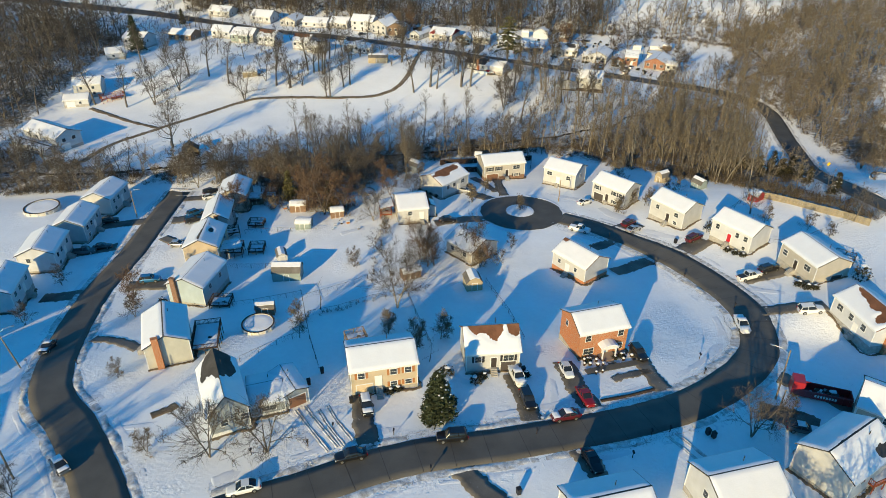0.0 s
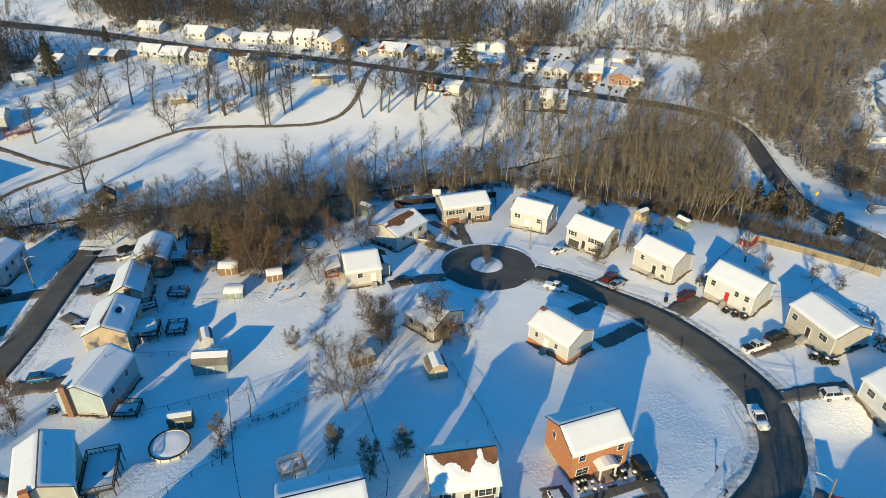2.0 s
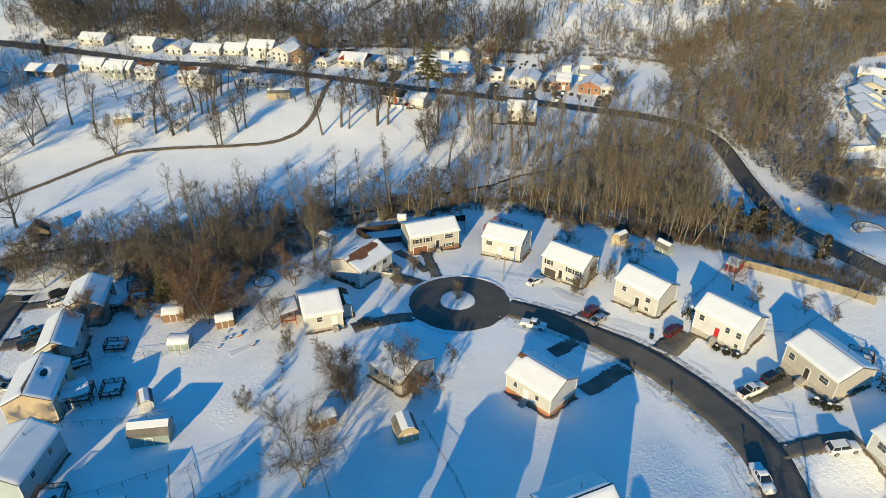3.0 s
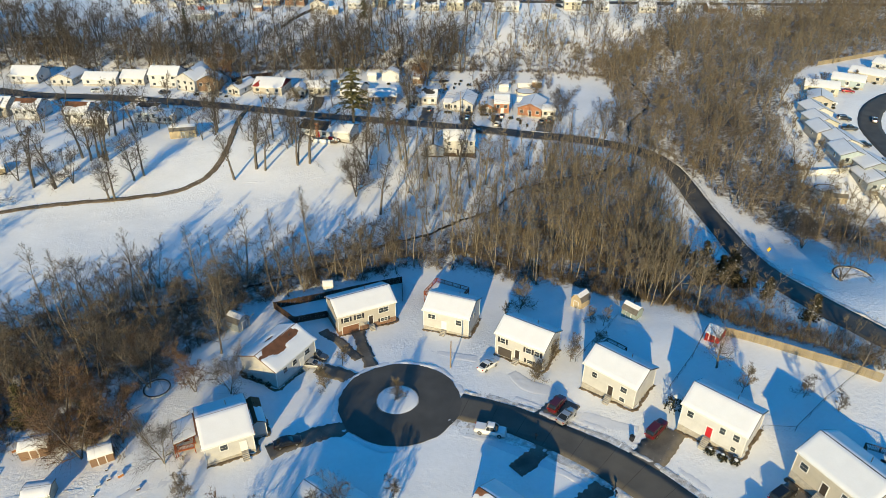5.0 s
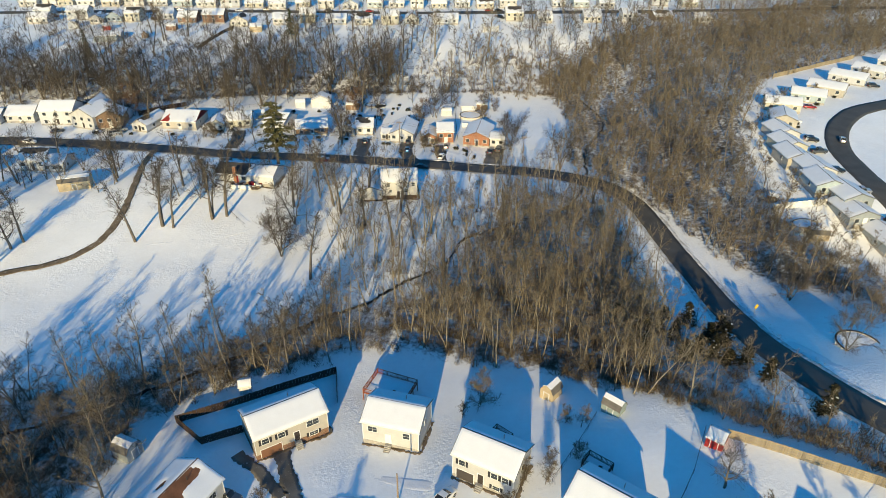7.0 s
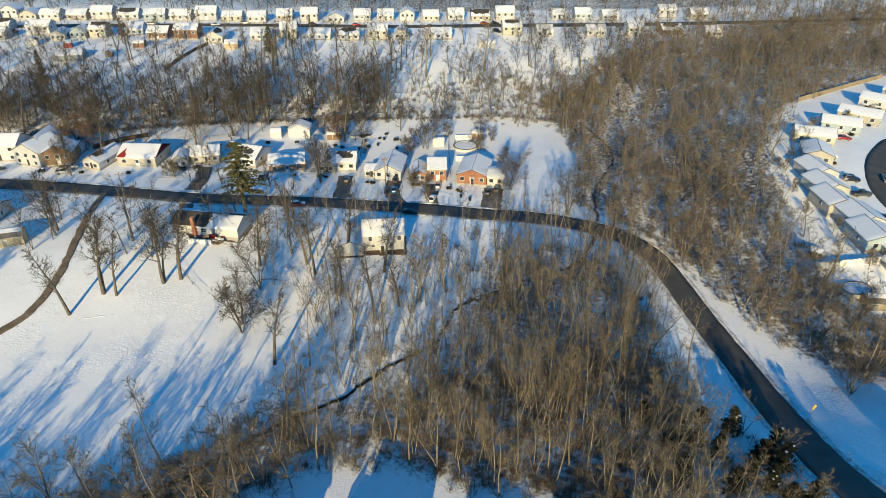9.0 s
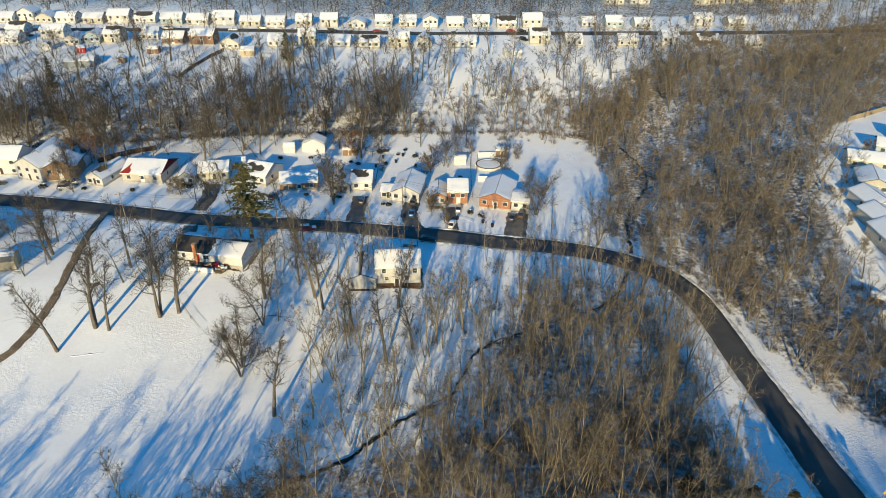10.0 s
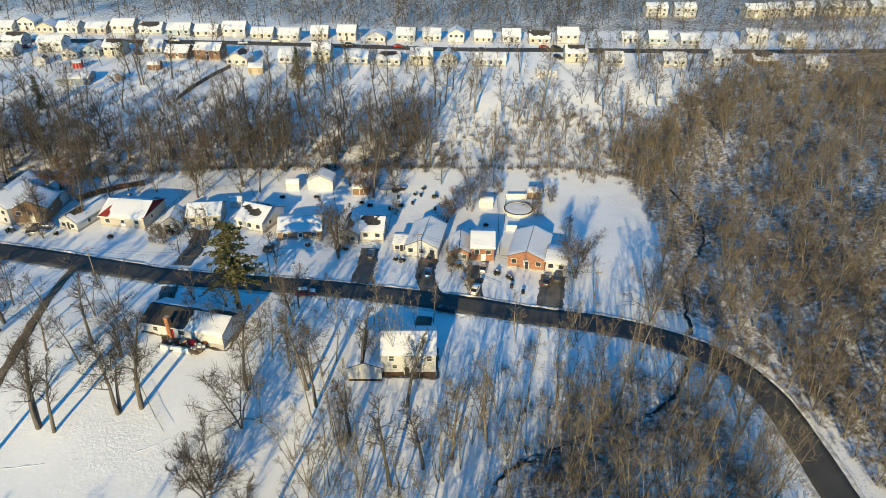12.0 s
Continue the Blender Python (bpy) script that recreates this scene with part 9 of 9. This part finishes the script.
for k, (pts, off, spread, per, size, material) in enumerate((
        (NEAR_ROAD, 4.4, 0.7, 44, (0.03, 0.10), SNOW_DIRTY), (NEAR_ROAD, -4.2, 0.45, 34, (0.03, 0.09), SNOW_DIRTY), (NEAR_ROAD, 5.4, 0.5, 7, (0.03, 0.08), SNOW), (NEAR_ROAD, -5.6, 0.9, 12, (0.03, 0.08), SNOW), (LEFT_ROAD, 4.3, 0.45, 24, (0.03, 0.10), SNOW_DIRTY), (LEFT_ROAD, -4.3, 0.5, 14, (0.04, 0.12), SNOW_DIRTY),
        (LEFT_ROAD, 6.5, 1.2, 10, (0.03, 0.08), SNOW), (FAR_ROAD[10:], 4.4, 0.6, 8, (0.05, 0.16), SNOW_DIRTY), (FAR_ROAD[10:], -4.4, 0.6, 8, (0.05, 0.16), SNOW_DIRTY), (TRACK, 1.0, 0.3, 6, (0.05, 0.13), DIRT), (TRACK, -1.0, 0.3, 6, (0.05, 0.13), DIRT), (TRACK, 0, 0.4, 8, (0.06, 0.16), SNOW))):
    crumbs(pts, off, spread, per, k, size, material, "crumbled ploughed snow beside the road")
for k, (pts, w) in enumerate(DRIVES):
    crumbs(pts, 0, 0.42 * w, 10, 90 + k, (0.03, 0.1), SNOW, "slush and snow lumps on a driveway")
PATHS = ([(20.3, 99.4), (16.8, 92.8), (14.3, 87.7), (17.9, 81.8)], [(38.1, 101.1), (38.9, 93.9), (37.3, 87.9)], [(-10.5, 121.8), (-5, 122.6), (2.9, 123.2)], [(-20, 126.6), (-12.6, 120), (-4.7, 113.9)], [(17.6, 91.6), (16.4, 86.1), (16.5, 79.9)], [(-4.4, 79.7), (-2.9, 75.5), (-3.2, 71.6)], [(-16, 255.1), (-8.5, 252.6), (-0, 251.1), (8.7, 247.5), (17.3, 244.2)],
         [(-22.7, 202.8), (-14.5, 208.4), (-9, 215.3)], [(29.7, 171.4), (33.1, 167.8), (37.7, 165.6)], [(48.5, 178.1), (49.2, 170.3), (47.3, 162.5)], [(50.6, 152.9), (55.9, 153.2), (58.7, 150.6)], [(79.6, 153.8), (79.1, 145.4), (80, 139.8)], [(-68.6, 136), (-64.8, 138.9), (-59.5, 137.6)], [(-65.6, 123.8), (-62.6, 127.3), (-59, 126.9)], [(54.6, 159.9), (58.8, 153.1), (62, 145.1)], [(71.6, 128), (70.1, 121.3), (70.3, 112.8)], [(71.1, 110.9), (74.2, 106.8), (77, 103)],
         [(51.9, 311.7), (59.7, 307.5), (67.3, 303.3)], [(88.6, 298.2), (93.6, 292.1), (96.7, 289)], [(70.2, 333.5), (75.4, 342.9), (83.5, 348.3)], [(61.8, 342.1), (70, 351.1), (73.7, 361.5)], [(88.8, 328.8), (94.3, 342.2), (99.1, 352.3)], [(69.6, 110.5), (73.4, 107), (79.4, 108)], [(-15.3, 67.9), (-19.1, 70.5), (-23.1, 73.2)], [(-53, 75.9), (-45.7, 71.7), (-38.1, 67.7)], [(66.1, 95.5), (66.7, 88.4), (68, 81.9)])
for k, pts in enumerate(PATHS):
    crumbs(pts, 0, 0.35, 12, 40 + k, (0.03, 0.08), SNOW, "line of footprints broken into the snow")


def junk_heap(x, y, turn, w, d, n, seed):
    """Household rubble in front of a derelict house: boards, boxes, a pale counter, one red cabinet."""
    rng = np.random.RandomState(seed)
    ob = thing("rubble_heap", x, y, turn, "heap of boards, boxes and rubble before a derelict house", "rubble")
    part("heap", bulk("heap", *join([(v * np.array([1, 1, 0.5]) * rng.uniform(0.5, 1.0) + np.array([rng.uniform(0, w), rng.uniform(0, d), 0]), f) for v, f in (LUMPS[i % 6] for i in range(40))]), DIRT), ob)
    for i in range(n):
        a, b, c = rng.uniform(0.15, 0.7), rng.uniform(0.1, 0.4), rng.uniform(0.08, 0.5)
        material = (TRIM, WOOD_DARK, METAL, WOOD, PLASTIC_K, SNOW, WOOD_RED)[i % 7]
        part("box" if c > 0.2 else "board", Shape().box(-a, a, -b, b, 0, c).mesh("junk", material), ob, m=pose(rng.uniform(0, w), rng.uniform(0, d), rng.uniform(0.0, 0.5), rng.uniform(-18, 18), rng.uniform(-18, 18), rng.uniform(0, 180)))
    part("counter", Shape().box(0.5, w * 0.75, -0.5, -0.1, -0.2, 1.0).mesh("counter", TRIM), ob)
    part("cabinet", Shape().box(w * 0.6, w * 0.6 + 1.6, d * 0.5, d * 0.5 + 0.8, 0, 1.3).mesh("cabinet", DOOR_R, bevel=0.04), ob, "red upright cabinet among the rubble")


junk_heap(13.0, 288.6, -26, 9.0, 2.8, 46, 5)


# ---- entrance of the brick house: a gabled porch on two posts, slabs to the driveway, planted tubs ----
def portico(x, y, turn, z0):
    ob = thing("porch", x, y, turn, "white gabled porch roof on two posts over brick steps", "porch")
    post = cached("pcol", lambda: Shape().box(-0.1, 0.1, -0.1, 0.1, -0.4, 2.5).mesh("post", TRIM))
    for u in (-1.25, 1.25):
        part("post", post, ob, m=pose(u, -1.5, z0))
    part("pediment", Shape().prism([(-1.6, 2.45), (1.6, 2.45), (1.6, 2.65), (0.8, 3.1), (0, 3.25), (-0.8, 3.1), (-1.6, 2.65)], -1.75, 0.0, "y").mesh("pediment", TRIM), ob, m=pose(0, 0, z0))
    part("snow_cover", Shape().prism([(-1.7, 2.7), (-0.8, 3.15), (0, 3.3), (0.8, 3.15), (1.7, 2.7), (1.6, 2.85), (0.8, 3.3), (0, 3.44), (-0.8, 3.3), (-1.6, 2.85)], -1.8, 0.0, "y").mesh("snow_cover", SNOW), ob, m=pose(0, 0, z0))
    part("landing", Shape().box(-1.5, 1.5, -1.8, 0, -0.5, 0.3).mesh("landing", BRICK_DARK), ob, m=pose(0, 0, z0))
    part("steps", Shape().prism([(-2.7, -0.5), (-1.8, -0.5), (-1.8, 0.3), (-2.1, 0.3), (-2.1, 0.15), (-2.4, 0.15), (-2.4, 0.0), (-2.7, 0.0)], -0.8, 0.8, "x").mesh("steps", BRICK_DARK), ob, m=pose(0, 0, z0))
    return ob


hx, hy, ht, hw = 24, 88.9, 16, 9.3
c, sn = math.cos(radians(ht)), math.sin(radians(ht))
loc = lambda u, v: (hx + c * u - sn * v, hy + sn * u + c * v)
portico(*loc(5.2, -0.05), ht, 0.15)


def slabs(pts, w, n, label):
    """A walk of separate concrete slabs."""
    ob = tagged(new("garden_walk"), label, "walk", kind="structure")
    (x0, y0), (x1, y1) = pts
    a = math.degrees(math.atan2(y1 - y0, x1 - x0))
    L = math.hypot(x1 - x0, y1 - y0) / n
    slab = Shape().box(0.02, L - 0.02, -w / 2, w / 2, -0.3, 0.09).mesh("slab", CONCRETE_ROAD)
    for i in range(n):
        x, y = x0 + (x1 - x0) * i / n, y0 + (y1 - y0) * i / n
        part("slab", slab, ob, m=pose(x, y, zat(x, y) + 0.02, 0, 0, a))


slabs((loc(-0.5, -4.2), loc(10.5, -4.0)), 1.3, 8, "bare concrete slab walk before the brick house")
slabs((loc(5.2, -2.8), loc(5.2, -4.2)), 1.5, 2, "short slab walk to the porch")


def planter(x, y, r, seed):
    ob = thing("planter", x, y, 0, "dark round planted tub with a cap of snow", "planter", "planters before the brick house")
    part("tub", cached(("tub", r), lambda: Shape().tube((0, 0, -0.1), (0, 0, 0.5), r * 0.8, r, 12).mesh("tub", WOOD_DARK)), ob)
    part("snow_cover", cached(("tubsnow", r), lambda: Shape().tube((0, 0, 0.5), (0, 0, 0.68), r * 0.95, r * 0.5, 12).mesh("snow_cover", SNOW, True)), ob)


for k, (u, v, r) in enumerate(((0.8, -1.0, 0.5), (1.9, -1.0, 0.45), (2.8, -1.6, 0.5), (1.2, -2.4, 0.55), (2.4, -2.9, 0.6), (7.0, -1.0, 0.5), (8.4, -1.2, 0.55), (9.6, -2.0, 0.6), (7.6, -2.6, 0.45), (0.2, -2.2, 0.4), (3.4, -3.0, 0.4), (1.0, -5.0, 0.4), (2.2, -5.0, 0.35))):
    planter(*loc(u, v), r * 0.62, k)


def dish(x, y, turn, z):
    ob = thing("satellite_dish", x, y, turn, "grey satellite dish on a bracket at the eaves", "satellite dish", dz=z)
    part("bracket", Shape().tube((0, 0, -0.6), (0, 0, 0), 0.03).mesh("bracket", METAL), ob)
    part("reflector", Shape().tube((0, -0.05, 0.05), (0, -0.16, 0.1), 0.18, 0.4, 14).mesh("reflector", METAL), ob)


dish(*loc(hw + 0.15, 0.3), ht + 20, 5.6)

# ---- the yards of the far street ----
for pts in ([(74, 352.8), (69.9, 338.8), (66.3, 325.7)], [(86.8, 342.4), (83.3, 330.2), (79.4, 316.1)], [(103.1, 341.6), (98.3, 326.4), (93.1, 309.9)], [(106.1, 342.5), (102.4, 332.8), (100, 326)], [(12.7, 360.6), (17.4, 361.9), (23.8, 363), (30.4, 364.1)], [(30.4, 364.1), (33.5, 350.8), (36.3, 338.8)], [(12.7, 360.6), (8.9, 351.4), (7.4, 344.2)], [(55.1, 355.3), (55, 339.7), (55.4, 329.5)]):
    fence_chain(pts, "low wire fence between far yards")
fence_boards([(-16.9, 362.6), (-12.4, 365.8), (-6.2, 368.4), (0.2, 370)], 1.7, "dark panel fence behind far yards", WOOD_DARK, 0.9, 0.02)
fence_boards([(106.2, 342.4), (113.7, 340.7)], 1.7, "pale board fence round a pool", TRIM, 0.5, 0.02)
fence_boards([(99.6, 323.2), (107.6, 320.5)], 1.7, "pale board fence before a pool", TRIM, 0.5, 0.02)
fence_boards([(5.8, 431.4), (12.1, 443.8), (18.3, 453.7), (24.6, 462.4)], 1.5, "brown rail fence beside a back lot", WOOD_DARK, 1.0, 0.15)
pool(107, 333.9, 4.2, "round pool sunk under snow behind a brick house", 0.9)
pool(71.7, 356.6, 2.4, "small round pool frame in a snowy yard", 0.6)
for k, (x, y, turn, w, d, h, wallm, lab, rise, axis, gam) in enumerate((
        (61, 354.4, -9, 5.2, 3.4, 2.2, BROWN_S, "dark open shed packed with junk", 0.5, "x", False), (-40.6, 453.2, -5, 12.3, 9.0, 2.6, GREY_S, "long grey barn with a snowy low roof", 1.0, "x", False), (-38.6, 474.2, 2, 3.4, 3.5, 2.4, SHED_RED, "red shed behind the back street", 0.8, "x", False),
        (-19.4, 454.8, -10, 2.8, 3.0, 2.0, BROWN_S, "brown playhouse on a snowy lot", 0.9, "y", False), (-8.6, 466.1, -12, 5, 4.0, 2.2, BRICK_DARK, "brick garden shed under trees", 0.8, "x", False), (148.8, 428.3, -10, 8.4, 5.0, 2.5, WHITE_S, "white shed on an open snowy lot", 0.9, "x", False), (-55.7, 483, -2, 4.8, 4.0, 2.4, WHITE_S, "white domed shed behind a far house", 1.2, "y", True),
        (25.4, 350.6, -5, 3.4, 3.0, 2.0, WHITE_S, "small white outhouse behind a bungalow", 0.7, "x", False))):
    shed(x, y, turn, max(2.2, w), d, h, wallm, lab, rise, axis, gam, 60 + k)
for x, y, turn, kind, col, lab, sn in (
        (75.7, 312.9, 62, "suv", P_GREY, "dark SUV close to a garage", False), (103.5, 296.1, 56, "suv", P_GREY, "grey SUV before a carport", False), (75.2, 354.2, 23, "sedan", P_BLACK, "dark snow-topped car in a back yard", True), (12.6, 305.1, 87, "suv", P_BLACK, "black SUV on a dark driveway", False),
        (35.4, 325.6, 68, "sedan", P_BLACK, "dark car beside a snowy hedge", True), (58.2, 331.9, 44, "sedan", P_GREY, "grey car beside a porch", False), (-66.8, 513.2, -12, "pickup", P_RED, "red pickup truck in the back street", False), (29.3, 500.9, -12, "sedan", P_WHITE, "white car in the back street", True), (77.7, 486.4, -12, "suv", P_BLACK, "black car in the back street", False), (-2.1, 512, -12, "suv", P_WHITE, "white car before a far house", True), (136.2, 465.8, -12, "sedan", P_BLACK, "dark car in the back street", False), (-15.4, 491.9, -58, "sedan", P_GREY, "dark car behind a far house", False)):
    car(x, y, turn, kind, col, lab, sn)
rngy = np.random.RandomState(31)
for k, (x, y) in enumerate([(-4.4, 338.6), (10.1, 338.5), (11.8, 337.6), (15.8, 338.2), (27.4, 335.1), (45.4, 326.2), (53.2, 323.3), (54.9, 322.4), (66.7, 314.7), (68.2, 313.7), (80, 308.5), (81.5, 307.5), (89.8, 301.8), (92, 299.4), (92.4, 298.6), (62.8, 348.8), (65, 346.7), (79.7, 350.9), (83, 353.8), (85.2, 347.9), (74.1, 345), (94.9, 327.3), (-11.6, 359.7), (-2.9, 361.5), (40.1, 355.3), (50, 354.2), (36.5, 345.4), (-30.1, 347.5), (-24.8, 347.8), (-18.3, 343.3)]):
    shrub(x, y, rngy.uniform(0.6, 1.2), "dark low shrub in a far yard", seed=200 + k)
for x, y in [(70.7, 304.7), (73.7, 305.6), (84.9, 299.1), (59.3, 305), (91.2, 295.1), (93, 292.2), (77.6, 345.2), (81.1, 349.5), (74.1, 349.6), (70.3, 343.3), (83.3, 340.3), (85.2, 316.2)]:
    bin_thing(x, y)

# ---- wires along the far street ----
WIRE_POLES = [(-36.7, 342.7), (-3.4, 315.8), (35.6, 308.9), (71.7, 310.6), (107.3, 284.2)]
for (x0, y0), (x1, y1) in zip(WIRE_POLES[1:], WIRE_POLES[2:]):
    for dz in (9.3, 8.6):
        cable((x0, y0, zat(x0, y0) + dz), (x1, y1, zat(x1, y1) + dz), 1.2)

# ---- clutter behind the side road's houses ----
for k, (x, y, turn, w, d, h, wallm, lab, rise, axis, gam) in enumerate((
        (-56, 165.3, 5, 4.5, 3.4, 2.2, BROWN_S, "low brown annex with a snowy roof behind a house", 0.4, "x", False), (-53.8, 133.1, 26, 5.5, 4.4, 2.5, GREY_S, "low grey annex with patchy snow behind a house", 0.3, "x", False),
        (-42.2, 158.8, 4, 4.4, 3.0, 2.2, BROWN_S, "dark shed under a rusty tree", 0.6, "x", False), (-38.5, 148.3, -3, 4, 2.8, 2.0, GREEN_S, "grey-green shed with a snowy roof", 0.5, "x", False), (-50.2, 179.1, 14, 2.1, 2.4, 2.0, BROWN_S, "small dark shed at the wood's edge", 0.5, "x", False))):
    shed(x, y, turn, max(1.8, w), d, h, wallm, lab, rise, axis, gam, 80 + k)
for k, (pts, z0, w, d) in enumerate((((-51.4, 149.9, -1, 4.7), 0.9, 4.0, 2.6), ((-51.6, 168, 3, 3.6), 1.5, 3.6, 3.0), ((-53.9, 173.7, 14, 3), 0.6, 3.0, 2.6), ((-55.2, 143.5, 21, 3), 1.8, 3.4, 2.6))):
    x, y, turn, _ = pts
    deck(x, y, turn, w, d, z0, "dark weathered deck with railings in the snow", WOOD_DARK, 30 + k)


def crate(x, y, a, material, label):
    ob = thing("crate", x, y, a * 70, label, "crate")
    part("body", Shape().box(-a, a, -a * 0.7, a * 0.7, -0.2, a * 1.1).mesh("body", material, bevel=0.04), ob)
    part("lid", Shape().box(-a - 0.04, a + 0.04, -a * 0.7 - 0.04, a * 0.7 + 0.04, a * 1.1, a * 1.1 + 0.08).mesh("lid", SNOW), ob)


for k, (x, y) in enumerate([(-27.6, 152.7), (-26.8, 150.5), (-28.2, 149.6), (-25.1, 150.8), (-28.6, 147.6), (-21.8, 147.1), (-45.9, 163.9), (-44.2, 161.8)]):
    crate(x, y, 0.22 + 0.07 * (k % 4), (PLASTIC_K, WOOD_DARK, METAL, SHUTTER_B)[k % 4], "dark yard crate with a lid of snow")

# ---- gardens of the estate: a small tree, low shrubs and a car by most houses ----
rnge = np.random.RandomState(77)
for k, (x, y, turn, hw, _, ax) in enumerate(ESTATE):
    a = math.radians(turn)
    u, v = (math.cos(a), math.sin(a)), (-math.sin(a), math.cos(a))
    at = (lambda p, q: (x + p * u[0] + q * v[0], y + p * u[1] + q * v[1]))
    wide, deep = hw, 10.5 if ax == "y" else 7.8
    tree_thing(("yard", "yard2", "round")[k % 3], *(at(-3.6, deep * rnge.uniform(0.2, 0.9)) if ax == "y" else at(wide * rnge.uniform(0.2, 0.8), deep + 4.5)), rnge.uniform(0.6, 1.0), rnge.uniform(0, 360))
    for q in (0.25, 0.55, 0.8):
        if rnge.rand() < 0.75:
            shrub(*(at(wide + 1.0, deep * q) if ax == "y" else at(wide * q, -1.1)), rnge.uniform(0.5, 0.9), "dark low shrub before an estate house", seed=260 + 3 * k, snow=True)
    if k in (0, 2, 5, 6, 10, 12):
        cx, cy = at(wide + 5.0, deep * 0.15) if ax == "y" else at(wide * 0.2, -5.5)
        car(cx, cy, turn + (0 if ax == "y" else 90), ("suv", "sedan", "pickup")[k % 3], (P_BLACK, P_GREY, P_SILVER, P_BLACK)[k % 4], ("black SUV by an estate house", "dark car by an estate house", "pickup truck by an estate house")[k % 3], False)
